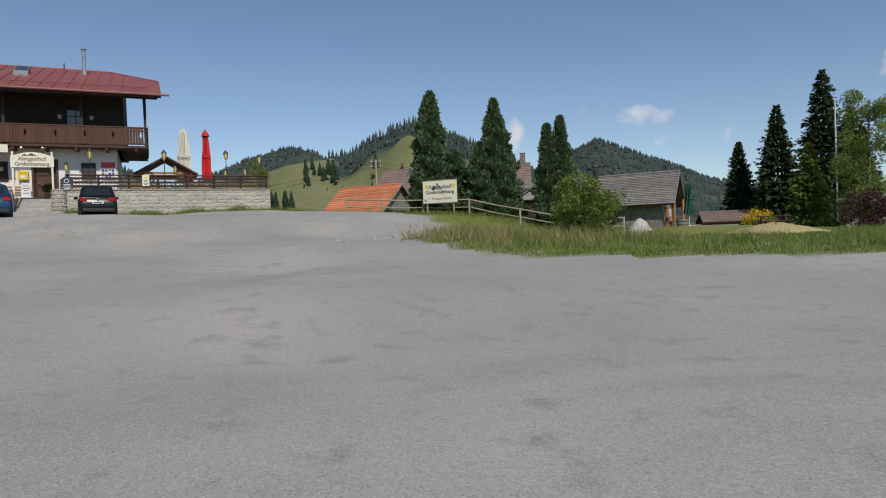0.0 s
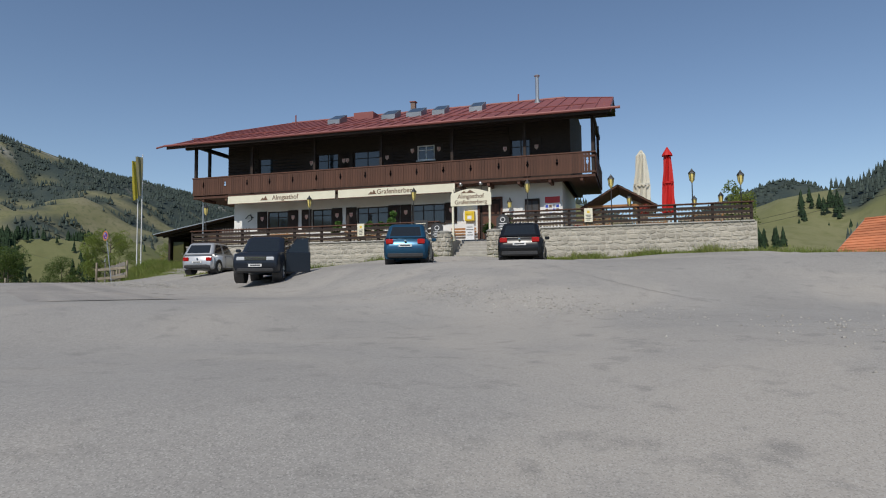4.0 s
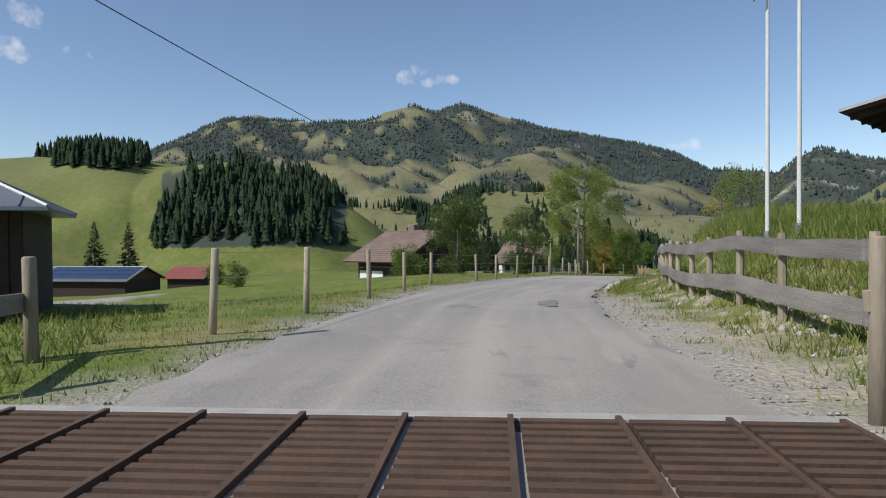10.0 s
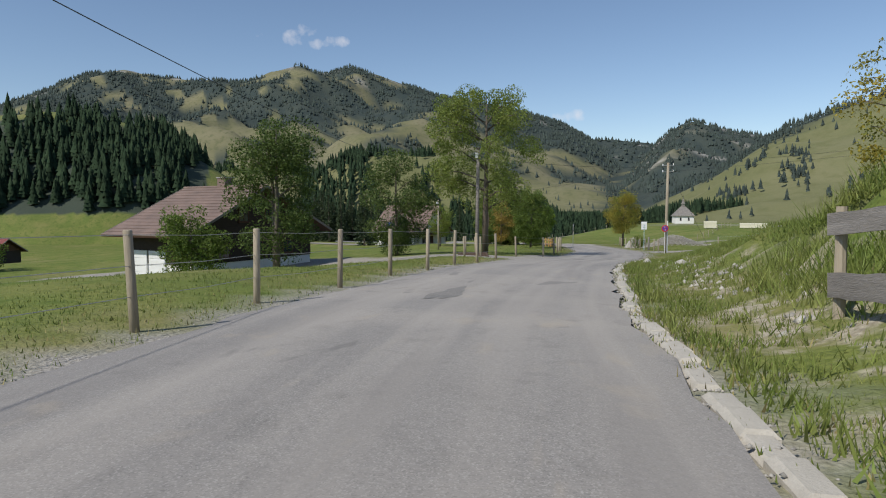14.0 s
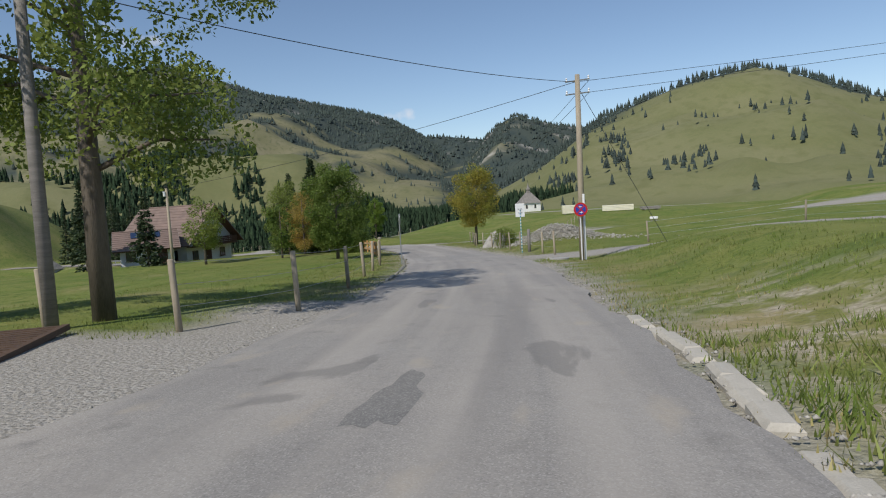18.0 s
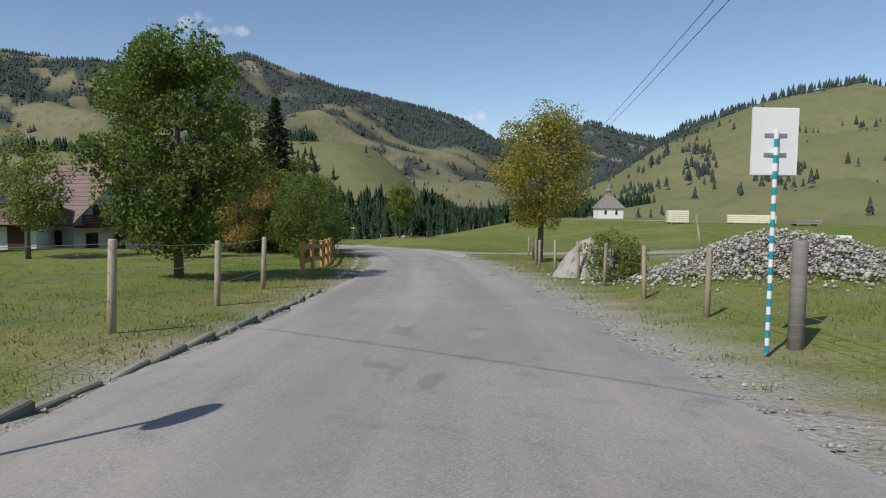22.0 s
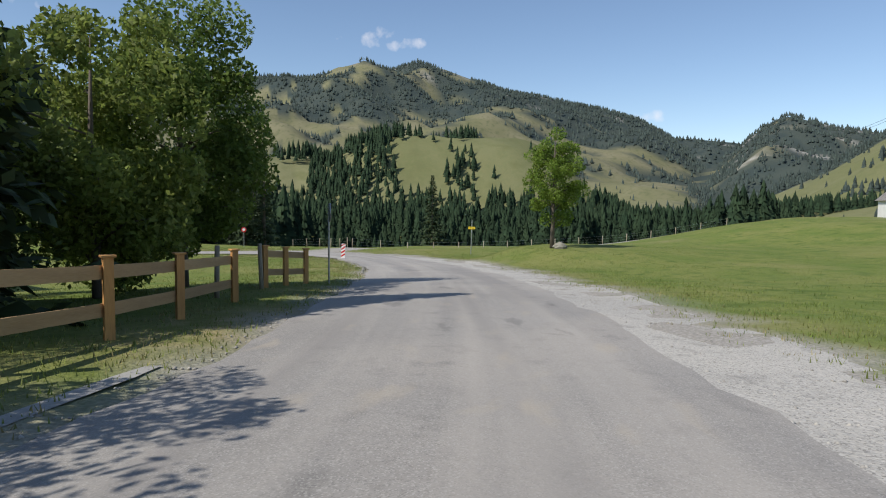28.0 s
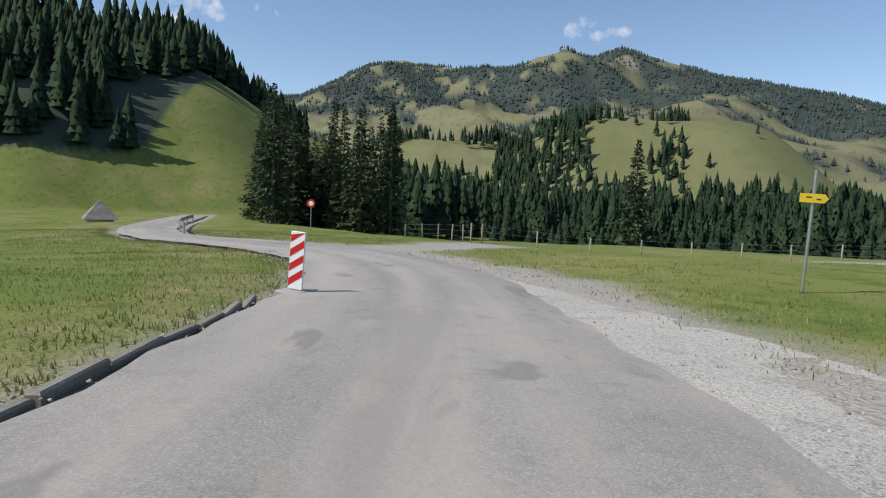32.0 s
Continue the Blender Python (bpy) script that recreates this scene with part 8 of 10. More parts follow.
def pot(x, y, z, bloom, name, label, h=0.6, r=0.3, n=500, size=0.06):
    s = thing(name, INN @ pose(x, y, z), label, "potted plant", "potted plants of the terrace")
    part("pot", Geo().lathe([(0, 0), (0.16, 0), (0.22, 0.3), (0.24, 0.32), (0.2, 0.32), (0.19, 0.28), (0, 0.28)], 14), BROWNTILE, s, "clay flower pot")
    v, f = leaves(n, np.array([[0, 0, 0.3 + h * 0.45], [0.08, 0.05, 0.3 + h * 0.7], [-0.08, 0, 0.3 + h * 0.3]]), np.array([r, r * 0.7, r * 0.9]), size)
    quads("foliage", v, f, bloom, s)


LEAFG = leafmat("garden_leaf", (0.055, 0.13, 0.025), (0.10, 0.19, 0.04), 0.35)
pot(0.55, 1.9, 5.08, LEAFG, "potted_shrub", "leafy shrub in a clay pot beside the steps")
pot(5.2, 3.6, 5.1, REDFLOWER, "potted_geranium", "red flowering geranium in a clay pot")
pot(8.6, 1.2, 5.6, REDFLOWER, "potted_geranium", "red flowering geranium in a clay pot")
pot(1.4, 3.2, 5.08, LEAFG, "potted_shrub", "leafy shrub in a clay pot beside the door", 1.4, 0.28, 600)
for x, h in ((-4.6, 1.7), (-6.0, 1.0), (-7.9, 1.1), (-5.3, 0.9)):
    pot(x, 0.75, 5.04, LEAFG, "potted_shrub", "slender green shrub in a pot behind the railing", h, 0.26, 700, 0.07)


def closed_umbrella(x, y, z, h, r, material, name, label):
    u = thing(name, pose(x, y, z), label, "parasol", "closed parasols")
    part("pole", Geo().tube([(0, 0, 0), (0, 0, h)], 0.03, 8), WHITEPOLE, u)
    part("foot", Geo().box(-0.35, -0.35, 0, 0.35, 0.35, 0.1, bev=0.03), CONCRETE, u)
    g = Geo()
    n = 20
    prof = [(0.62, 1.0), (0.34, 0.97), (0.36, 0.75), (0.30, 0.55), (0.24, 0.4), (0.33, 0.25), (0.26, 0.12), (0.05, 0.0)]
    hb, ht = h * 0.28, h
    k0 = 0
    prof = [(1.0, 0.0), (0.86, 0.25), (0.8, 0.45), (0.72, 0.62), (0.62, 0.8), (0.5, 0.92), (0.1, 1.0)]
    for q, (rr, u_) in enumerate(prof):
        for j in range(n):
            a = 2 * math.pi * j / n
            w = r * rr * (1.0 if j % 2 else 0.62) * (1 + 0.12 * math.sin(j * 2.3 + q))
            g.v.append((w * math.cos(a + u_ * 0.8), w * math.sin(a + u_ * 0.8), hb + (ht - hb) * u_))
    for q in range(len(prof) - 1):
        for j in range(n):
            e = (j + 1) % n
            g.f.append((q * n + j, q * n + e, (q + 1) * n + e, (q + 1) * n + j))
    g.f.append(tuple((len(prof) - 1) * n + j for j in range(n)))
    c_ = part("canopy", g, material, u, "folded canopy")
    part("strap", Geo().lathe([(r * 0.84, hb + (ht - hb) * 0.45), (r * 0.84, hb + (ht - hb) * 0.48)], 16), material, c_)
    return u


closed_umbrella(-18.8, 48.3, 5.1, 5.5, 0.58, CREAMCLOTH, "white_parasol", "closed white parasol standing on the terrace")
ur = closed_umbrella(-16.4, 46.2, 5.1, 4.9, 0.36, REDCLOTH, "red_parasol", "closed red parasol with a gathered pointed top")
part("top_cap", Geo().lathe([(0.12, 4.55), (0.30, 4.5), (0.25, 4.62), (0.02, 5.0)], 12), REDCLOTH, ur)

# open timber arbour beside the house
ab = thing("timber_arbour", INN @ pose(7.3, 7.0, 5.1), "small rustic timber arbour with a pitched roof", "arbour")
for x in (-1.5, 1.5):
    for y in (-1.3, 1.3):
        part("post", Geo().tube([(x, y, 0), (x, y, 1.95)], 0.09, 8), BROWNWOOD, ab)
        part("brace", Geo().tube([(x, y, 1.1), (x * 0.55, y, 1.9)], 0.05, 6), HONEYWOOD, ab)
for s in (-1, 1):
    part("roof_slope", Geo().add([(0, -1.8, 3.0), (0, 1.8, 3.0), (2.1 * s, 1.8, 1.75), (2.1 * s, -1.8, 1.75), (0, -1.8, 3.08), (0, 1.8, 3.08), (2.1 * s, 1.8, 1.83), (2.1 * s, -1.8, 1.83)],
                                 [(0, 1, 2, 3), (4, 5, 6, 7), (0, 3, 7, 4), (3, 2, 6, 7), (2, 1, 5, 6)]), BROWNWOOD, ab)
    for k in range(6):
        u0, u1 = k / 6, (k + 1) / 6
        part("roof_board", Geo().add([(2.1 * s * u0, -1.82, 3.1 - 1.25 * u0), (2.1 * s * u1, -1.82, 3.12 - 1.25 * u1), (2.1 * s * u1, 1.82, 3.12 - 1.25 * u1), (2.1 * s * u0, 1.82, 3.1 - 1.25 * u0)], [(0, 1, 2, 3)]), BROWNWOOD, ab)
part("beam", Geo().box(-1.7, -1.38, 1.85, 1.7, -1.22, 2.0), HONEYWOOD, ab)
part("beam", Geo().box(-1.7, 1.22, 1.85, 1.7, 1.38, 2.0), HONEYWOOD, ab)

# picket fence behind the terrace's far end
pf = thing("picket_fence", INN @ pose(-17.1, 3.2, 0), "low grey picket fence at the terrace end", "fence")
for k in range(11):
    part("picket", Geo().prism([(k * 0.19 - 0.05, 5.04), (k * 0.19 + 0.05, 5.04), (k * 0.19 + 0.05, 6.3), (k * 0.19, 6.42), (k * 0.19 - 0.05, 6.3)], 0, 0.025), GREYWOOD, pf)
part("rail", Geo().box(-0.1, 0.025, 5.2, 2.0, 0.06, 5.3).box(-0.1, 0.025, 5.9, 2.0, 0.06, 6.0), GREYWOOD, pf)

# ---- parked cars ----
PAINTS = {}


def paint(name, c, metal=0.3):
    if name not in PAINTS:
        m = mat(name, c, tuple(v * 0.9 for v in c), rough=0.3, metal=metal, scale=3, fine=30, bump=0)
        PAINTS[name] = m
    return PAINTS[name]


def car(x, y, turn, colour, label, L=4.0, W=1.72, H=1.5, belt=0.92, hood=0.86, nose=0.62, tail=0.85, ws=(0.72, 0.12), rr=(-1.35, -1.78), wb=2.5, wr=0.31, clear=0.2, rails=False, open_door=False, group="parked cars", blunt=0.0):
    """A car facing local +x. ws: windscreen foot and roof front; rr: roof rear and rear glass foot."""
    c = thing("car", at(x, y, turn), label, "car", group)
    h2, w2 = L / 2, W / 2
    st = [(-h2, tail * 0.62, 0.80), (-h2 + 0.06, tail * 0.95, 0.90), (-h2 + 0.25, belt, 0.97), (rr[1], belt, 0.98), (-0.3, belt, 1.0), (ws[0], belt - 0.01, 1.0), (ws[0] + 0.25, hood + 0.02, 0.985), (h2 - 0.55, hood - 0.05, 0.95), (h2 - 0.18, nose + 0.08, 0.88), (h2 - 0.03, nose - 0.08, 0.78), (h2, nose - 0.22, 0.72)]
    g = Geo()
    n = 12
    for sx, zt, wk in st:
        w = w2 * (wk + blunt * (1 - wk))
        zb = clear + (0.10 if abs(sx) > h2 - 0.1 else 0.0)
        half = [(w * 0.90, zb), (w * 0.985, zb + 0.10), (w, zb + (zt - zb) * 0.45), (w * 0.985, zb + (zt - zb) * 0.80), (w * 0.93, zt - 0.02), (w * 0.80, zt + 0.012)]
        ring_ = [(sx, a, b) for a, b in half] + [(sx, -a, b) for a, b in reversed(half)]
        g.v += ring_
    for i in range(len(st) - 1):
        for j in range(n):
            e = (j + 1) % n
            g.f.append((i * n + e, i * n + j, (i + 1) * n + j, (i + 1) * n + e))
    g.f.append(tuple(range(n)))
    g.f.append(tuple((len(st) - 1) * n + j for j in reversed(range(n))))
    body = part("body", g, colour, c, "painted body", True)
    # greenhouse
    def ring(xa, xb, wk, z):
        w = w2 * wk
        return [(xa, -w * 0.86, z), (xa + 0.1, -w, z), (xb - 0.12, -w, z), (xb, -w * 0.80, z), (xb, w * 0.80, z), (xb - 0.12, w, z), (xa + 0.1, w, z), (xa, w * 0.86, z)]
    lo, hi, tp = ring(rr[1] - 0.06, ws[0] + 0.06, 0.93, belt - 0.02), ring(rr[0], ws[1], 0.79, H - 0.07), ring(rr[0] + 0.16, ws[1] - 0.18, 0.66, H)
    g = Geo().add(lo + hi + tp, [(j, (j + 1) % 8, 8 + (j + 1) % 8, 8 + j) for j in range(8)] + [(8 + j, 8 + (j + 1) % 8, 16 + (j + 1) % 8, 16 + j) for j in range(8)] + [tuple(range(16, 24))])
    cabin = part("cabin", g, colour, c, "painted roof and pillars")
    soft = cabin.modifiers.new("rounded", "BEVEL")
    soft.width, soft.segments, soft.limit_method = 0.045, 3, "NONE"

    def pane(name, a, b, d, e, inset=0.08, out=0.006, cut=(0, 1)):
        A, B, D, E = (Vector(p) for p in (a, b, d, e))
        nrm = (B - A).cross(E - A).normalized()
        P = lambda u, v: (A * (1 - u) + B * u) * (1 - v) + (E * (1 - u) + D * u) * v
        pts = [P(cut[0] + inset * 0.4, inset), P(cut[1] - inset * 0.4, inset), P(cut[1] - inset * 0.4, 1 - inset * 0.9), P(cut[0] + inset * 0.4, 1 - inset * 0.9)]
        pts = [p + nrm * out for p in pts]
        return part(name, Geo().add([tuple(p) for p in pts], [(0, 1, 2, 3)]), CARGLASS, c, "dark glass")
    pane("windscreen", lo[3], lo[4], hi[4], hi[3])
    pane("rear_window", lo[7], lo[0], hi[0], hi[7], 0.12)
    for a, b, d, e in ((lo[1], lo[2], hi[2], hi[1]), (lo[5], lo[6], hi[6], hi[5])):
        for cut in ((0.02, 0.46), (0.48, 0.97)):
            pane("side_window", a, b, d, e, 0.1, 0.006, cut)
    for sx in (-1, 1):
        for s in (-1, 1):
            wx = wb / 2 * sx - 0.02
            part("wheel_arch", Geo().tube([(wx, s * (w2 * 0.6), wr), (wx, s * (w2 * 0.985 + 0.012), wr)], wr + 0.075, 20), PLASTIC, c, "dark wheel arch")
            wh = part("wheel", Geo().tube([(0, -0.09, 0), (0, 0.09, 0)], wr * 0.64, 18), STEEL, c, "alloy wheel")
            wh.matrix_local = pose(wx, s * (w2 - 0.085), wr)
            part("tyre", Geo().lathe([(wr * 0.66, -0.10), (wr * 0.93, -0.105), (wr, -0.07), (wr, 0.07), (wr * 0.93, 0.105), (wr * 0.66, 0.10)], 24), TYRE, wh, "", True).matrix_local = pose(0, 0, 0, 90, 0, 0)
            for k in range(5):
                a = k * 2 * math.pi / 5
                part("spoke", Geo().box(-0.03, -0.012, 0.02, 0.03, 0.012, wr * 0.62), CHROME, wh).matrix_local = pose(0, s * 0.098, 0) @ Matrix.Rotation(a, 4, "Y")
    # lamps, bumpers, plates
    zt = tail
    for s in (-1, 1):
        part("tail_lamp", Geo().box(-h2 - 0.012, min(s * w2 * 0.55, s * w2 * 0.88), zt - 0.22, -h2 + 0.16, max(s * w2 * 0.55, s * w2 * 0.88), zt - 0.02, bev=0.03), LAMPRED, c, "red tail lamp")
        part("head_lamp", Geo().box(h2 - 0.22, min(s * w2 * 0.44, s * w2 * 0.77), nose - 0.21, h2 + 0.014, max(s * w2 * 0.44, s * w2 * 0.77), nose - 0.06, bev=0.03), LAMPWHITE, c, "clear head lamp")
        part("mirror", Geo().box(ws[0] - 0.28, min(s * (w2 + 0.0), s * (w2 + 0.19)), belt + 0.0, ws[0] - 0.17, max(s * (w2 + 0.0), s * (w2 + 0.19)), belt + 0.14, bev=0.03), colour, c, "door mirror")
        for xx in (-0.75, 0.15):
            part("door_handle", Geo().box(xx - 0.1, min(s * w2 * 0.985, s * (w2 + 0.012)), belt - 0.16, xx + 0.08, max(s * w2 * 0.985, s * (w2 + 0.012)), belt - 0.13), colour, c)
            part("door_gap", Geo().box(xx + 0.25, min(s * w2 * 0.97, s * (w2 + 0.003)), clear + 0.12, xx + 0.262, max(s * w2 * 0.97, s * (w2 + 0.003)), belt - 0.06), PLASTIC, c)
        part("sill_trim", Geo().box(-wb / 2 + wr, min(s * w2 * 0.9, s * (w2 + 0.004)), clear - 0.01, wb / 2 - wr, max(s * w2 * 0.9, s * (w2 + 0.004)), clear + 0.12, bev=0.02), PLASTIC, c)
        if rails:
            part("roof_rail", Geo().tube([(rr[0] + 0.1, s * w2 * 0.68, H - 0.02), (rr[0] + 0.25, s * w2 * 0.68, H + 0.05), (ws[1] - 0.3, s * w2 * 0.68, H + 0.05), (ws[1] - 0.1, s * w2 * 0.68, H - 0.02)], 0.02, 6), PLASTIC, c)
    part("rear_bumper", Geo().box(-h2 - 0.03, -w2 * 0.80, clear + 0.04, -h2 + 0.2, w2 * 0.80, clear + 0.24, bev=0.05), PLASTIC, c)
    part("front_bumper", Geo().box(h2 - 0.2, -w2 * 0.74, clear + 0.02, h2 + 0.03, w2 * 0.74, clear + 0.2, bev=0.05), PLASTIC, c)
    gr = part("grille", Geo().box(h2 - 0.1, -w2 * 0.46, nose - 0.2, h2 + 0.014, w2 * 0.46, nose - 0.04, bev=0.01), PLASTIC, c, "dark grille")
    for k in range(2):
        part("grille_bar", Geo().box(h2 + 0.01, -w2 * 0.44, nose - 0.16 + k * 0.06, h2 + 0.022, w2 * 0.44, nose - 0.145 + k * 0.06), CHROME, gr)
    for sx in (-1, 1):
        zp = (tail - 0.33) if sx < 0 else (clear + 0.24)
        pl = part("number_plate", Geo().box(min(sx * (h2 - 0.02), sx * (h2 + 0.035)), -0.26, zp, max(sx * (h2 - 0.02), sx * (h2 + 0.035)), 0.26, zp + 0.11), PLATE, c, "white number plate")
        part("plate_bar", Geo().box(min(sx * (h2 + 0.035), sx * (h2 + 0.039)), -0.19, zp + 0.03, max(sx * (h2 + 0.035), sx * (h2 + 0.039)), 0.2, zp + 0.08), INK, pl, "dark bar")
    part("tailgate_gap", Geo().box(-h2 - 0.002, -w2 * 0.66, tail - 0.42, -h2 + 0.05, w2 * 0.66, tail - 0.405), PLASTIC, c)
    part("badge", Geo().lathe([(0.0, 0.0), (0.045, 0.0), (0.045, 0.02), (0, 0.022)], 12), CHROME, c).matrix_local = pose(-h2 + 0.0, 0, tail - 0.1, 0, -90, 0)
    part("wiper", Geo().tube([(-h2 + 0.16, 0, belt + 0.06), (-h2 + 0.2, 0.35, belt + 0.1)], 0.012, 5), PLASTIC, c)
    part("aerial", Geo().tube([(rr[0] + 0.2, 0, H - 0.01), (rr[0] - 0.1, 0, H + 0.22)], 0.006, 5), PLASTIC, c)
    if open_door:
        d = part("open_door", Geo().box(-1.05, -0.03, clear + 0.05, 0.0, 0.03, belt, bev=0.025), colour, c, "driver's door standing open")
        d.matrix_local = pose(ws[0] - 0.05, w2 + 0.01, 0, 0, 0, -62)
        part("door_pane", Geo().add([(-1.0, 0, belt), (-0.05, 0, belt), (-0.5, -0.05, H - 0.1), (-0.98, -0.05, H - 0.1)], [(0, 1, 2, 3)]), CARGLASS, d)
        part("door_rim", Geo().tube([(-0.03, 0, belt), (-0.5, -0.05, H - 0.08), (-1.0, -0.05, H - 0.08), (-1.03, 0, belt)], 0.022, 6), colour, d)
        part("door_lining", Geo().box(-1.0, -0.045, clear + 0.15, -0.05, -0.03, belt - 0.05), PLASTIC, d)
    return c


SILVER = paint("silver_paint", (0.50, 0.51, 0.52), 0.5)
car(-35.6, 30.2, 124, SILVER, "silver small hatchback parked before the inn", L=3.95, W=1.75, H=1.62, belt=1.0, hood=0.92, rr=(-1.5, -1.85), wr=0.33)
car(-26.75, 27.6, -46, paint("dark_blue_paint", (0.020, 0.026, 0.038), 0.3), "dark off-road car with its driver's door open", L=4.5, W=1.9, H=1.92, belt=1.22, hood=1.2, nose=1.02, tail=1.18, ws=(0.95, 0.3), rr=(-1.85, -2.1), wb=2.75, wr=0.39, clear=0.33, rails=True, open_door=True, blunt=0.55)
car(-21.85, 31.4, 128, paint("blue_paint", (0.020, 0.085, 0.16), 0.5), "blue estate hatchback parked before the terrace wall", L=4.4, W=1.74, H=1.62, belt=1.06, hood=0.98, tail=1.0, rr=(-1.75, -2.08), wb=2.65, wr=0.35, blunt=0.35)
car(-18.2, 34.55, 119, paint("black_paint", (0.010, 0.011, 0.013), 0.2), "black hatchback parked before the terrace wall", L=4.3, W=1.76, H=1.6, belt=1.04, hood=0.96, tail=0.98, rr=(-1.62, -2.02), wb=2.6, wr=0.34, blunt=0.35)
car(-27.05, 12.95, 111, SILVER, "silver estate car parked beside the dark barn", L=4.4, W=1.8, H=1.6, belt=1.0, hood=0.95, nose=0.72, rr=(-1.8, -2.05), wb=2.9, wr=0.36, rails=True)

# ---- the stones of the terrace wall ----
rubble(1.0, 13.5, 3.75, 5.36, terrace, 3, 0.225)
rubble(-17.3, -1.7, 3.9, 4.98, terrace, 4, 0.225)


# ---- yard edge: notice board and rustic rail ----
def pole_fence(pts, label):
    f = thing("rustic_fence", pose(0, 0, 0), label, "fence")
    for k, (x, y) in enumerate(pts):
        z = gz(x, y)
        part("post", Geo().tube([(x, y, z - 0.2), (x, y, z + 1.05)], 0.065, 8), POSTWOOD, f)
        if k:
            x0, y0 = pts[k - 1]
            z0 = gz(x0, y0)
            for h in (0.5, 0.98):
                part("pole_rail", Geo().tube([(x0, y0, z0 + h), ((x + x0) / 2, (y + y0) / 2, (z + z0) / 2 + h - 0.04), (x, y, z + h)], [0.05, 0.045, 0.04], 7), POSTWOOD, f)
    return f


pole_fence([(-6.0, 42.6), (-3.6, 41.9), (-0.9, 41.3), (2.0, 40.2), (5.0, 38.9), (8.0, 37.5), (10.5, 36.2)], "rustic fence of round poles along the yard edge")
nb = thing("notice_board", pose(0.2, 40.55, 0, 0, 0, -22), "cream car park notice board on the rustic fence", "sign")
part("board", Geo().box(-1.15, -0.02, 3.95, 1.15, 0.02, 5.35, bev=0.008), CREAM, nb)
part("board_frame", Geo().box(-1.18, -0.03, 5.35, 1.18, 0.03, 5.39).box(-1.18, -0.03, 3.91, 1.18, 0.03, 3.95), GREYWOOD, nb)
for x in (-0.9, 0.9):
    part("board_post", Geo().box(x - 0.04, 0.02, gz(0.2, 40.55) - 0.2, x + 0.04, 0.1, 5.2), POSTWOOD, nb)
words("lettering", "Almgasthof", 0.34, pose(0, -0.026, 4.95) @ UPRIGHT, INK, nb, 0.004)
words("lettering", "Grafenherberg", 0.32, pose(0, -0.026, 4.62) @ UPRIGHT, INK, nb, 0.004)
words("lettering", "P  Privatparkplatz", 0.22, pose(0, -0.026, 4.22) @ UPRIGHT, ZINC, nb)
for x in (-0.88, 0.92):
    part("yellow_sun", disc(Geo(), 0.12, -0.026, 16, 0.0, pose(x, 0, 5.0)), YELLOW, nb)
part("skyline_mark", Geo().prism([(-0.55, 4.75), (-0.4, 5.1), (-0.32, 4.9), (-0.15, 5.22), (0.0, 4.95), (0.4, 4.5), (0.0, 4.85), (-0.15, 5.1), (-0.32, 4.78)], -0.031, -0.027), INK, nb)


# ---- houses ----
def tiled_slope(parent, a, b, c, d, material, name="roof_slope", rows=8, thick=0.12, label=""):
    """Slope from the eave a-b up to the ridge d-c, in overlapping courses of tiles."""
    a, b, c, d = (Vector(p) for p in (a, b, c, d))
    nrm = (b - a).cross(d - a).normalized()
    if nrm.z < 0:
        nrm = -nrm
    s = part(name, Geo().add([tuple(p) for p in (a, b, c, d)] + [tuple(p - nrm * thick) for p in (a, b, c, d)], [(0, 1, 2, 3), (7, 6, 5, 4), (0, 4, 5, 1), (1, 5, 6, 2), (2, 6, 7, 3), (3, 7, 4, 0)]), BROWNWOOD, parent, label)
    for k in range(rows):
        u, v = k / rows, min((k + 1.08) / rows, 1.0)
        p, q, r, t = a.lerp(d, u), b.lerp(c, u), b.lerp(c, v), a.lerp(d, v)
        o0, o1 = nrm * 0.05, nrm * 0.012
        part("tile_course", Geo().add([tuple(w) for w in (p + o0, q + o0, r + o1, t + o1, p, q)], [(0, 1, 2, 3), (4, 5, 1, 0)]), material, s)
    return s


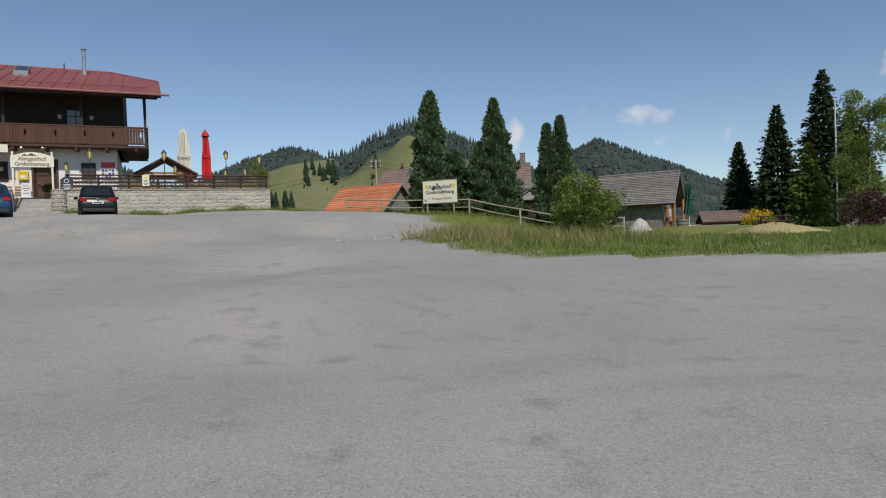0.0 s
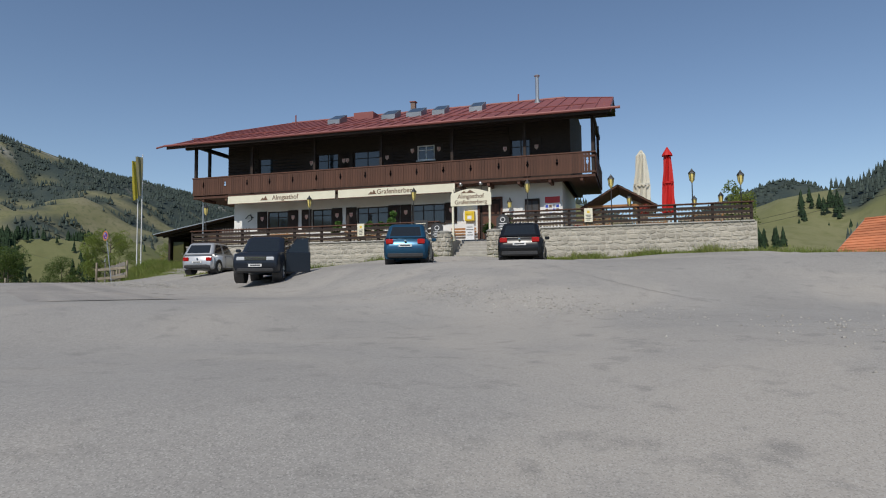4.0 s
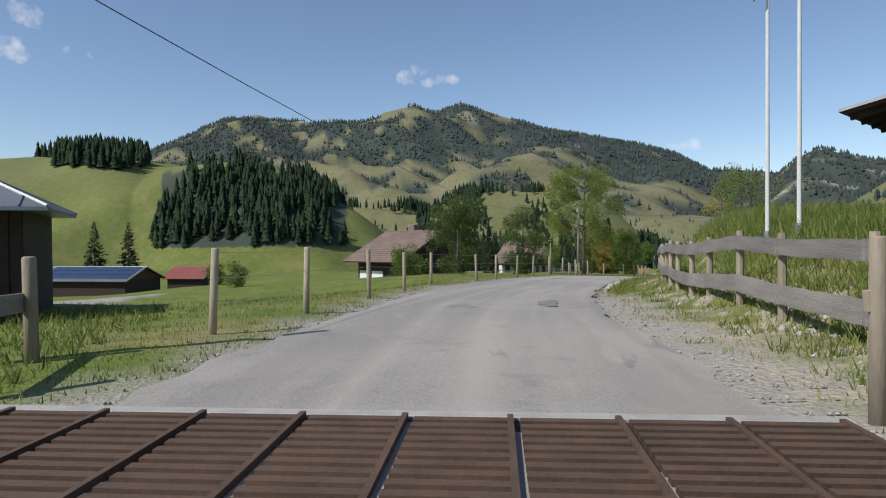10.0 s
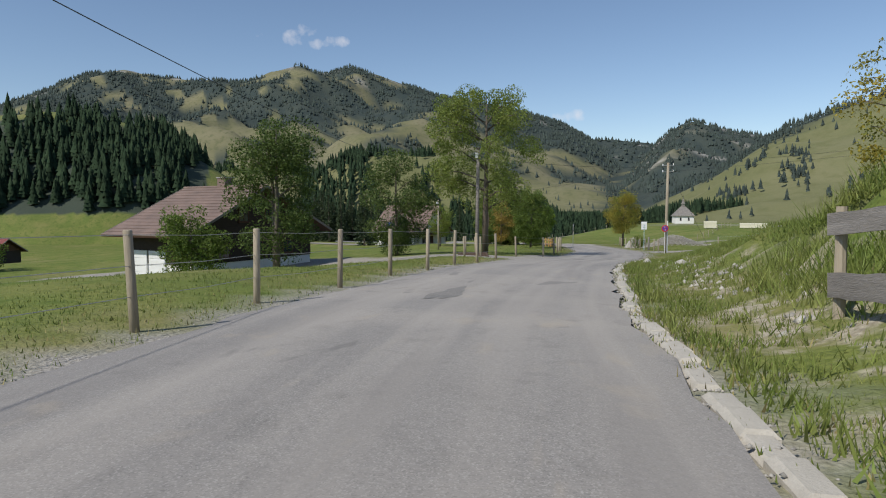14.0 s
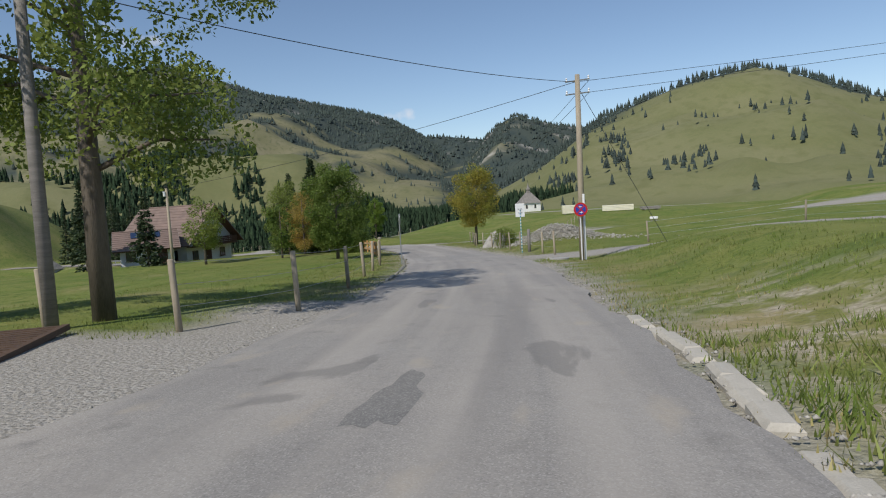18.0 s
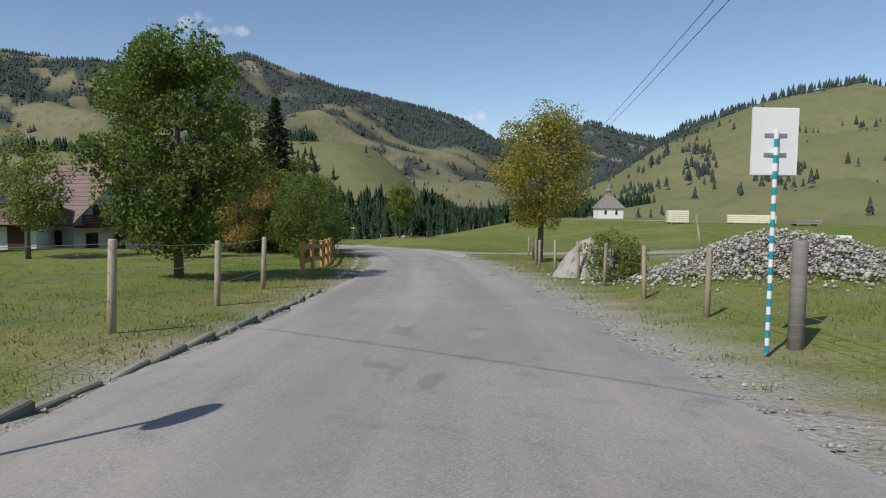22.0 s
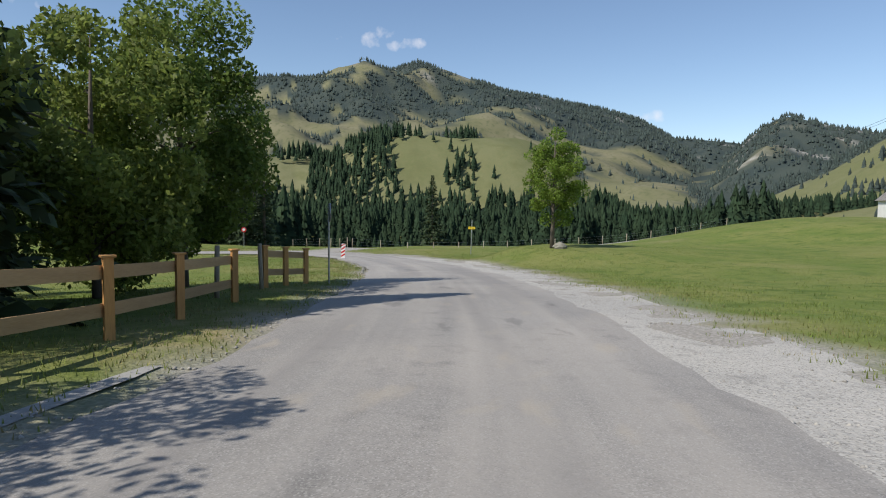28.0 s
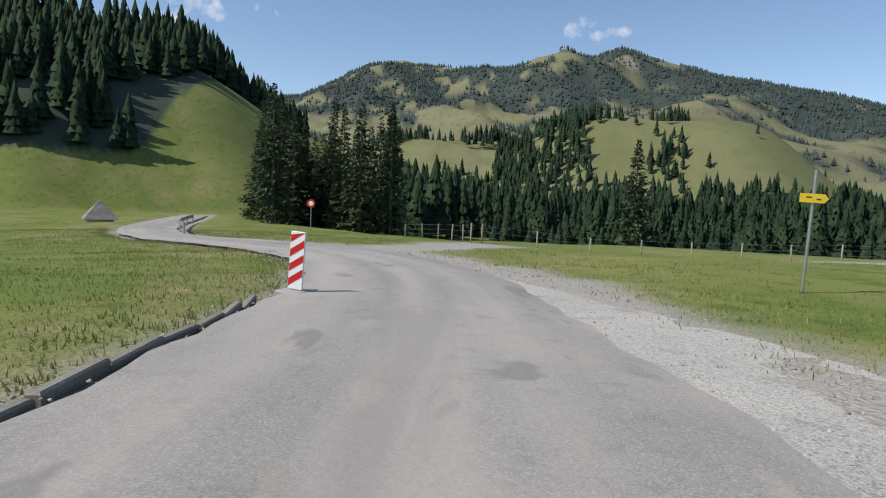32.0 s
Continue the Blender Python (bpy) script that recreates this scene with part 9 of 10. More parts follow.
def house(name, m, L, Wd, eave, ridge, over, wall, top, roofm, label, base=-0.5, rows=8, split=None, over_end=None, windows=(), gwindows=(), chimney=None, door=None, category="house", group=""):
    """House with its ridge along local x; front long side at local y = -Wd/2; gable at x = +L/2."""
    oe = over if over_end is None else over_end
    h = thing(name, m, label, category, group)
    sp = split if split is not None else eave
    part("wall", Geo().box(-L / 2, -Wd / 2, base, L / 2, Wd / 2, sp), wall, h, "lower walls")
    if sp < eave:
        part("upper_wall", Geo().box(-L / 2 - 0.04, -Wd / 2 - 0.04, sp, L / 2 + 0.04, Wd / 2 + 0.04, eave), top, h, "upper timber walls")
    for x0, x1 in ((L / 2 - 0.15, L / 2 + 0.03), (-L / 2 - 0.03, -L / 2 + 0.15)):
        g = Geo()
        vs = [(x, y, z) for x in (x0, x1) for y, z in ((-Wd / 2, eave), (Wd / 2, eave), (0, ridge - 0.1))]
        part("gable", g.add(vs, [(2, 1, 0), (3, 4, 5), (0, 1, 4, 3), (1, 2, 5, 4), (2, 0, 3, 5)]), top, h, "gable")
    sl = (ridge - eave) / (Wd / 2)
    for s in (-1, 1):
        ye, ze = s * (Wd / 2 + over), eave - sl * over + 0.12
        a, b = (-L / 2 - oe, ye, ze), (L / 2 + oe, ye, ze)
        c, d = (L / 2 + oe, 0, ridge + 0.12), (-L / 2 - oe, 0, ridge + 0.12)
        tiled_slope(h, a, b, c, d, roofm, rows=rows, label="pitched roof")
        for x in (-L / 2 - oe - 0.03, L / 2 + oe):
            part("verge_board", Geo().add([(x, ye, ze - 0.12), (x + 0.03, ye, ze - 0.12), (x + 0.03, 0, ridge), (x, 0, ridge), (x, ye, ze + 0.06), (x + 0.03, ye, ze + 0.06), (x + 0.03, 0, ridge + 0.19), (x, 0, ridge + 0.19)],
                                          [(0, 1, 2, 3), (4, 5, 6, 7), (0, 4, 7, 3), (1, 2, 6, 5), (0, 1, 5, 4)]), GREYWOOD, h)
    part("ridge_cap", Geo().tube([(-L / 2 - oe, 0, ridge + 0.16), (L / 2 + oe, 0, ridge + 0.16)], 0.09, 8), roofm, h)

    def pane_at(mt, w, hh, fm):
        win = part("window", Geo().box(-w / 2, -0.05, 0, w / 2, 0.04, 0.07).box(-w / 2, -0.05, hh - 0.07, w / 2, 0.04, hh).box(-w / 2, -0.05, 0.07, -w / 2 + 0.07, 0.04, hh - 0.07).box(w / 2 - 0.07, -0.05, 0.07, w / 2, 0.04, hh - 0.07), fm, h, "window frame")
        win.matrix_local = mt
        part("pane", Geo().box(-w / 2 + 0.07, -0.02, 0.07, -0.025, 0.0, hh - 0.07), GLASS, win)
        part("pane", Geo().box(0.025, -0.02, 0.07, w / 2 - 0.07, 0.0, hh - 0.07), GLASS, win)
        part("mullion", Geo().box(-0.025, -0.035, 0.07, 0.025, 0.02, hh - 0.07), fm, win)
        part("sill", Geo().box(-w / 2 - 0.06, -0.12, -0.06, w / 2 + 0.06, 0.02, -0.004), fm, win)
    for x, z, w, hh in windows:
        pane_at(pose(x, -Wd / 2 - 0.05, z), w, hh, BROWNWOOD)
    for y, z, w, hh in gwindows:
        pane_at(pose(L / 2 + 0.06, y, z, 0, 0, 90), w, hh, BROWNWOOD)
    if chimney:
        x, y, w, zt = chimney
        ch_ = part("chimney", Geo().box(x - w / 2, y - w / 2, ridge - 1.2, x + w / 2, y + w / 2, zt), BROWNTILE, h, "brick chimney")
        part("chimney_cap", Geo().box(x - w / 2 - 0.06, y - w / 2 - 0.06, zt, x + w / 2 + 0.06, y + w / 2 + 0.06, zt + 0.08), CONCRETE, ch_)
    if door:
        x, w, hh = door
        dd = part("door", Geo().box(x - w / 2, -Wd / 2 - 0.07, 0, x + w / 2, -Wd / 2 - 0.02, hh), BROWNWOOD, h, "wooden door")
        part("door_handle", Geo().box(x + w / 2 - 0.14, -Wd / 2 - 0.11, 1.0, x + w / 2 - 0.08, -Wd / 2 - 0.07, 1.04), STEEL, dd)
    return h


# tiled roofs below the yard edge
house("tiled_outbuilding", pose(-6.8, 66.4, 1.2, 0, 0, -28), 6.6, 6.4, 3.5, 5.95, 0.5, DARKWOOD, GREYWOOD, ORANGETILE, "low outbuilding with a bright orange tiled roof", base=-4, rows=14)
house("farm_cottage", pose(2.5, 79.5, 1.0, 0, 0, -8), 17, 10, 5.6, 9.3, 0.6, PLASTER, PLASTER, BROWNTILE, "long farmhouse with a brown tiled roof", base=-6, rows=12, chimney=(8.2, -0.3, 0.6, 10.6))
house("shingled_outbuilding", pose(10.8, 70.0, 0.5, 0, 0, -8), 6, 5, 5.0, 6.6, 0.4, DARKWOOD, DARKWOOD, SHINGLE, "grey shingled outbuilding beside the cottage", base=-6, rows=8)

# shingled guest hut on the lawn
HUT = pose(12.9, 46.6, 1.3, 0, 0, -28)
hut = house("shingled_hut", HUT, 7.2, 4.6, 2.55, 4.3, 0.7, SHINGLE, SHINGLE, SHINGLE, "small wooden hut clad and roofed in grey shingles", base=-0.6, rows=18, over_end=0.9, windows=((-1.4, 1.0, 0.9, 0.9),), chimney=None)
me_sh = bpy.data.meshes.new("shingle")
g = Geo().box(-0.075, -0.03, 0, 0.075, -0.012, 0.24)
me_sh.from_pydata(g.v, [], g.f)
me_sh.materials.append(SHINGLE)
r_ = random.Random(3)
for row in range(11):
    for k in range(16):
        x = 0.95 + k * 0.165 + (row % 2) * 0.08
        if x > 3.5:
            continue
        ob = new("shingle", me_sh)
        ob.parent = hut
        ob.matrix_local = pose(x, -2.31 - 0.002 * (row % 3), 0.02 + row * 0.22, r_.uniform(2, 5), 0, 0)
part("metal_flue", Geo().tube([(-1.2, -0.6, 3.5), (-1.2, -0.6, 5.0)], 0.2, 12), BLACKIRON, hut, "black metal flue")
part("flue_hood", Geo().lathe([(0.28, 5.12), (0.2, 5.3), (0, 5.36)], 12, (-1.2, -0.6, 0)), BLACKIRON, hut)
part("porch_post", Geo().tube([(4.4, -2.3, -0.3), (4.4, -2.3, 2.6)], 0.09, 8), HONEYWOOD, hut)
part("porch_post", Geo().tube([(4.4, 2.2, -0.3), (4.4, 2.2, 2.6)], 0.09, 8), HONEYWOOD, hut)
part("porch_door", Geo().box(3.64, -0.9, 0, 3.7, 0.1, 2.0), HONEYWOOD, hut, "honey brown door")
part("house_wall_panel", Geo().box(3.64, 0.4, 0.9, 3.69, 1.3, 1.9), WHITE, hut, "white panel on the gable")
gu = closed_umbrella(17.15, 43.7, gz(17.15, 43.7), 3.1, 0.34, GREENCLOTH, "green_parasol", "closed green parasol beside the shingled hut")
link("stone_patio", Geo().box(-3, -1.4, -0.3, 3, 1.4, 0.05), CONCRETE).matrix_world = at(18.0, 45.5, -28, 0.02)
tagged(bpy.data.objects["stone_patio"], "pale stone patio beside the shingled hut", "patio", kind="structure")
dt = thing("garden_table", at(16.4, 43.9, -28), "wooden garden table with benches by the hut", "table")
part("tabletop", Geo().box(-0.7, -0.4, 0.7, 0.7, 0.4, 0.75), HONEYWOOD, dt)
for x in (-0.55, 0.55):
    part("trestle", Geo().add([(x, -0.4, 0), (x + 0.06, -0.4, 0), (x + 0.06, 0.3, 0.7), (x, 0.3, 0.7), (x, -0.3, 0), (x + 0.06, -0.3, 0), (x + 0.06, 0.4, 0.7), (x, 0.4, 0.7)], [(0, 1, 2, 3), (4, 7, 6, 5), (0, 4, 5, 1), (0, 3, 7, 4), (1, 5, 6, 2), (3, 2, 6, 7)]), HONEYWOOD, dt)
for s in (-1, 1):
    part("bench_plank", Geo().box(-0.7, s * 0.7 - 0.14, 0.42, 0.7, s * 0.7 + 0.14, 0.46), HONEYWOOD, dt)
    for x in (-0.5, 0.5):
        part("bench_leg", Geo().box(x - 0.04, s * 0.7 - 0.1, 0, x + 0.04, s * 0.7 + 0.1, 0.42), HONEYWOOD, dt)
pb = thing("picnic_table", at(21.8, 41.6, -10), "dark wooden picnic table on the lawn", "picnic table")
part("tabletop", Geo().box(-0.95, -0.38, 0.72, 0.95, 0.38, 0.77, bev=0.008), BROWNWOOD, pb)
for s in (-1, 1):
    part("seat_plank", Geo().box(-0.95, s * 0.78 - 0.13, 0.42, 0.95, s * 0.78 + 0.13, 0.47), BROWNWOOD, pb)
for x in (-0.65, 0.65):
    part("cross_beam", Geo().box(x - 0.04, -0.88, 0.34, x + 0.04, 0.88, 0.42), BROWNWOOD, pb)
    for s in (-1, 1):
        part("slanted_leg", Geo().add([(x - 0.04, s * 0.72, 0), (x + 0.04, s * 0.72, 0), (x + 0.04, s * 0.3, 0.72), (x - 0.04, s * 0.3, 0.72), (x - 0.04, s * 0.62, 0), (x + 0.04, s * 0.62, 0), (x + 0.04, s * 0.2, 0.72), (x - 0.04, s * 0.2, 0.72)],
                                      [(0, 1, 2, 3), (7, 6, 5, 4), (0, 3, 7, 4), (1, 5, 6, 2)]), BROWNWOOD, pb)
tub = thing("planter_tub", at(16.2, 42.6), "round weathered barrel tub on the lawn", "planter")
part("tub", Geo().lathe([(0, 0), (0.42, 0), (0.5, 0.5), (0.46, 0.5), (0.42, 0.42), (0, 0.42)], 18), GREYWOOD, tub)
part("hoop", Geo().lathe([(0.455, 0.12), (0.465, 0.17)], 18), RUST, tub)
part("hoop", Geo().lathe([(0.485, 0.34), (0.495, 0.39)], 18), RUST, tub)
fp = thing("flag_pole", at(28.0, 44.8), "tall white flag pole on the lawn", "flag pole")
part("pole", Geo().tube([(0, 0, -0.1), (0, 0, 9.3)], [0.07, 0.045], 10), WHITEPOLE, fp)
part("finial", Geo().lathe([(0, 9.28), (0.1, 9.3), (0.1, 9.36), (0, 9.4)], 10), WHITEPOLE, fp)
gf = Geo()
for k in range(6):
    for j in range(3):
        if (k + j) % 2 == 0:
            gf.add([(0.06 + k * 0.12, 0.1 * math.sin(k), 9.0 - j * 0.15 - k * 0.09), (0.18 + k * 0.12, 0.1 * math.sin(k + 1), 9.0 - j * 0.15 - (k + 1) * 0.09), (0.18 + k * 0.12, 0.1 * math.sin(k + 1), 8.85 - j * 0.15 - (k + 1) * 0.09), (0.06 + k * 0.12, 0.1 * math.sin(k), 8.85 - j * 0.15 - k * 0.09)], [(0, 1, 2, 3)])
part("flag", gf, GREENCLOTH, fp, "checked flag, dark fields")
gf2 = Geo()
for k in range(6):
    for j in range(3):
        if (k + j) % 2:
            gf2.add([(0.06 + k * 0.12, 0.1 * math.sin(k), 9.0 - j * 0.15 - k * 0.09), (0.18 + k * 0.12, 0.1 * math.sin(k + 1), 9.0 - j * 0.15 - (k + 1) * 0.09), (0.18 + k * 0.12, 0.1 * math.sin(k + 1), 8.85 - j * 0.15 - (k + 1) * 0.09), (0.06 + k * 0.12, 0.1 * math.sin(k), 8.85 - j * 0.15 - k * 0.09)], [(0, 1, 2, 3)])
part("flag", gf2, CREAMCLOTH, fp, "checked flag, pale fields")
house("garden_shed", at(32.2, 49, -20), 3.2, 2.6, 2.0, 3.0, 0.4, STONE, GREYWOOD, SHINGLE, "small stone shed with a shingle roof", rows=7)
house("timber_store", at(24.5, 52.5, -12), 5.0, 2.5, 1.1, 1.7, 0.4, BROWNWOOD, BROWNWOOD, BROWNTILE, "low brown timber store behind the lawn", rows=6)

# ---- shed with the bins, flags ----
SHED = pose(-57.1, 38.2, 0, 0, 0, 31)
sh = thing("open_shed", SHED, "dark timber shed with an open bay and sloping roof", "shed")
for x in (0.05, 3.7):
    part("post", Geo().box(x - 0.09, -0.09, 3.9, x + 0.09, 0.09, 7.3 + x * 0.2), DARKWOOD, sh)
part("side_wall", Geo().box(-0.05, 0.1, 3.8, 0.05, 4.4, 7.2), DARKWOOD, sh, "dark board wall")
part("back_wall", Geo().box(0.05, 4.3, 3.8, 8.4, 4.4, 7.9), DARKWOOD, sh, "dark board wall")
part("side_wall", Geo().box(3.7, 0.1, 3.8, 3.8, 4.3, 7.6).box(8.3, 0.1, 3.8, 8.4, 4.3, 8.6), DARKWOOD, sh, "dark board wall")
for k in range(20):
    x = 3.82 + k * 0.225
    part("door_board", Geo().box(x, -0.03, 4.35, x + 0.215, 0.02, 7.55 + 0.0 * k, bev=0.006), BROWNWOOD, sh)
part("lintel", Geo().add([(0, -0.05, 7.05), (8.4, -0.05, 8.7), (8.4, 0.05, 8.7), (0, 0.05, 7.05), (0, -0.05, 7.25), (8.4, -0.05, 8.9), (8.4, 0.05, 8.9), (0, 0.05, 7.25)], [(0, 1, 5, 4), (3, 2, 6, 7), (0, 3, 2, 1)]), DARKWOOD, sh)
part("spandrel", Geo().add([(3.8, -0.01, 7.55), (8.4, -0.01, 7.55), (8.4, -0.01, 8.7), (3.8, -0.01, 7.8)], [(0, 1, 2, 3)]), DARKWOOD, sh)
rp = part("roof_slope", Geo().add([(-0.9, -0.8, 7.2), (8.6, -0.8, 9.05), (8.6, 5, 9.05), (-0.9, 5, 7.2), (-0.9, -0.8, 7.32), (8.6, -0.8, 9.17), (8.6, 5, 9.17), (-0.9, 5, 7.32)], [(3, 2, 1, 0), (4, 5, 6, 7), (0, 1, 5, 4), (1, 2, 6, 5), (2, 3, 7, 6), (3, 0, 4, 7)]), BROWNWOOD, sh, "sloping roof")
part("roof_sheet", Geo().add([(-0.98, -0.88, 7.33), (8.6, -0.88, 9.19), (8.6, 5.05, 9.19), (-0.98, 5.05, 7.33), (-0.98, -0.88, 7.25), (8.6, -0.88, 9.11), (-0.98, 5.05, 7.25)], [(0, 1, 2, 3), (4, 5, 1, 0), (6, 4, 0, 3)]), STEEL, rp, "pale metal edge")
for k in range(7):
    part("rafter", Geo().box(-0.85, -0.6 + k * 0.9, -0.14, 8.6, -0.5 + k * 0.9, 0.0), DARKWOOD, rp).matrix_local = pose(-0.0, 0, 7.38, 0, -11.05, 0)
oc = thing("olive_cabinet", SHED @ pose(0.75, 0.6, gz(-57, 39)), "olive green metal cabinet inside the open shed", "cabinet")
part("body", Geo().box(-0.5, -0.4, 0.0, 0.5, 0.4, 2.15, bev=0.02), OLIVE, oc)
part("door", Geo().box(-0.46, -0.425, 0.08, 0.46, -0.40, 2.08, bev=0.008), OLIVE, oc)
part("handle", Geo().box(0.34, -0.45, 1.0, 0.38, -0.425, 1.2), STEEL, oc)
bn = thing("waste_bin", SHED @ pose(2.55, 0.6, gz(-55, 39.6)), "large black wheeled waste bin in the shed", "bin")
part("tub", Geo().add([(-0.55, -0.4, 0.18), (0.55, -0.4, 0.18), (0.55, 0.4, 0.18), (-0.55, 0.4, 0.18), (-0.68, -0.52, 1.15), (0.68, -0.52, 1.15), (0.68, 0.52, 1.15), (-0.68, 0.52, 1.15)], [(3, 2, 1, 0), (0, 1, 5, 4), (1, 2, 6, 5), (2, 3, 7, 6), (3, 0, 4, 7), (4, 5, 6, 7)]), BINPLASTIC, bn)
part("rim", Geo().box(-0.71, -0.55, 1.12, 0.71, 0.55, 1.18, bev=0.015), BINPLASTIC, bn)
part("lid", Geo().prism([(-0.7, 1.18), (0.7, 1.18), (0.62, 1.3), (0.2, 1.37), (-0.2, 1.37), (-0.62, 1.3)], -0.54, 0.54), BINPLASTIC, bn, "rounded lid")
for k, w in enumerate((0.3, 0.22)):
    part("text_bar", Geo().box(-w, -0.50 + 0.03 * k, 0.86 - k * 0.1, w, -0.478 + 0.03 * k, 0.9 - k * 0.1), WHITE, bn)
for x in (-0.48, 0.48):
    for y in (-0.32, 0.32):
        part("castor", Geo().tube([(x - 0.03, y, 0.1), (x + 0.03, y, 0.1)], 0.1, 10), TYRE, bn)
        part("fork", Geo().box(x - 0.04, y - 0.03, 0.1, x + 0.04, y + 0.03, 0.2), STEEL, bn)
wk = thing("wicker_basket", at(-42.0, 32.2), "round wicker basket standing by the wall end", "basket")
part("basket_body", Geo().lathe([(0, 0.02), (0.2, 0.02), (0.27, 0.45), (0.25, 0.45), (0.18, 0.06), (0, 0.06)], 16), POSTWOOD, wk)
for k in range(4):
    part("weave_ring", Geo().lathe([(0.215 + k * 0.017, 0.1 + k * 0.1), (0.235 + k * 0.017, 0.13 + k * 0.1), (0.22 + k * 0.017, 0.16 + k * 0.1)], 16), POSTWOOD, wk)
part("basket_handle", Geo().tube([(-0.26, 0, 0.44), (-0.2, 0, 0.66), (0, 0, 0.74), (0.2, 0, 0.66), (0.26, 0, 0.44)], 0.02, 6), POSTWOOD, wk)
gp = thing("steel_post", at(-42.1, 33.05), "galvanised steel post holding up the balcony corner", "post")
part("tube", Geo().tube([(0, 0, -0.2), (0, 0, 8.38 - gz(-42.1, 33.05))], 0.055, 10), STEEL, gp)
for x, y, mt, lb, ph in ((-58.95, 36.25, YELLOWCLOTH, "white flag pole with a limp yellow flag", 0.0), (-57.6, 36.0, GREYCLOTH, "white flag pole with a limp grey and yellow flag", 1.4)):
    f_ = thing("flag_pole", at(x, y), lb, "flag pole", "flag poles beside the shed")
    part("pole", Geo().tube([(0, 0, -0.1), (0, 0, 9.6)], [0.055, 0.035], 10), WHITEPOLE, f_)
    part("pole_cap", Geo().lathe([(0, 9.58), (0.05, 9.6), (0.05, 9.66), (0, 9.7)], 8), WHITEPOLE, f_)
    part("base_sleeve", Geo().tube([(0, 0, -0.1), (0, 0, 0.3)], 0.09, 10), STEEL, f_)
    part("flag_arm", Geo().tube([(0, 0, 9.4), (0.05, -0.5, 9.45)], 0.012, 6), STEEL, f_)
    g = Geo()
    nu, nv = 8, 14
    for j in range(nv + 1):
        for k in range(nu + 1):
            u, v = k / nu, j / nv
            w = 0.55 * (1 - 0.35 * v)
            g.v.append((0.06 + 0.07 * math.sin(u * 9 + v * 3 + ph), -0.06 - u * w, 9.42 - v * 3.2 - 0.25 * u * v))
    for j in range(nv):
        for k in range(nu):
            a = j * (nu + 1) + k
            g.f.append((a, a + 1, a + nu + 2, a + nu + 1))
    part("flag", g, mt, f_, "limp hanging cloth", True)

# ---- timber hut with a hipped zinc roof ----
zh = thing("timber_hut", pose(-61.6, 16.75, 0.32, 0, 0, 11.5) @ Matrix.Diagonal((1.05, 1.05, 1, 1)), "dark timber hut with a hipped zinc roof", "hut")
part("wall", Geo().box(-1.85, -1.85, 2.0, 1.85, 1.85, 4.85), DARKWOOD, zh, "dark board wall")
for k in range(16):
    part("board", Geo().box(-1.85 + k * 0.232, -1.885, 2.0, -1.65 + k * 0.232, -1.85, 4.85, bev=0.006), BROWNWOOD, zh)
    # boards on the +x side take dark timber, its shade put into colour
    part("board", Geo().box(1.85, -1.85 + k * 0.232, 2.0, 1.885, -1.65 + k * 0.232, 4.85, bev=0.006), DARKWOOD, zh)
R_ = 2.35
zr = part("roof", Geo().add([(-R_, -R_, 4.82), (R_, -R_, 4.82), (R_, R_, 4.82), (-R_, R_, 4.82), (0, 0, 6.05), (-R_, -R_, 4.74), (R_, -R_, 4.74), (R_, R_, 4.74), (-R_, R_, 4.74)], [(0, 1, 4), (1, 2, 4), (2, 3, 4), (3, 0, 4), (8, 7, 6, 5), (5, 6, 1, 0), (6, 7, 2, 1), (7, 8, 3, 2), (8, 5, 0, 3)]), ZINC, zh, "hipped zinc roof")
for q in range(4):
    rot_ = Matrix.Rotation(q * math.pi / 2, 4, "Z")
    for k in range(-3, 4):
        x = k * 0.62
        y1 = -abs(x)
        part("standing_seam", Geo().tube([(x, -R_, 4.84), (x, min(y1, -0.05), 4.84 + 1.23 * (R_ + min(y1, -0.05)) / R_)], 0.02, 4), ZINC, zr).matrix_local = rot_
    part("hip_cap", Geo().tube([(-R_, -R_, 4.84), (0, 0, 6.07)], 0.04, 5), ZINC, zr).matrix_local = rot_
part("finial", Geo().lathe([(0.08, 6.0), (0.05, 6.15), (0, 6.2)], 8), ZINC, zr)
w_ = part("window", Geo().box(-1.2, -1.93, 3.1, -0.5, -1.89, 3.9), WHITE, zh, "small white window")
part("pane", Geo().box(-1.13, -1.94, 3.17, -0.57, -1.93, 3.83), GLASS, w_)

# ---- dark barn at the yard's edge ----
BARN = pose(-29.2, 14.3, 0, 0, 0, -61)
bd = thing("dark_barn", BARN, "dark timber barn with a wide roof overhang", "barn")
part("wall", Geo().box(0.0, -7.5, 1.0, 9.0, -0.1, 5.7), DARKWOOD, bd, "dark board walls")
for k in range(26):
    part("wall_board", Geo().box(k * 0.34 + 0.01, -0.1, 1.2, k * 0.34 + 0.325, -0.06, 5.65, bev=0.006), BROWNWOOD if k % 3 else DARKWOOD, bd)
for k in range(20):
    part("wall_board", Geo().box(-0.04, -7.4 + k * 0.365, 1.2, 0.0, -7.05 + k * 0.365, 5.65, bev=0.006), BROWNWOOD, bd)
part("roof_slope", Geo().add([(-0.75, 0.9, 5.5), (10, 0.9, 5.5), (10, -9, 7.9), (-0.75, -9, 7.9), (-0.75, 0.9, 5.68), (10, 0.9, 5.68), (10, -9, 8.08), (-0.75, -9, 8.08)], [(3, 2, 1, 0), (4, 5, 6, 7), (0, 1, 5, 4), (1, 2, 6, 5), (2, 3, 7, 6), (3, 0, 4, 7)]), DARKWOOD, bd, "sloping roof")
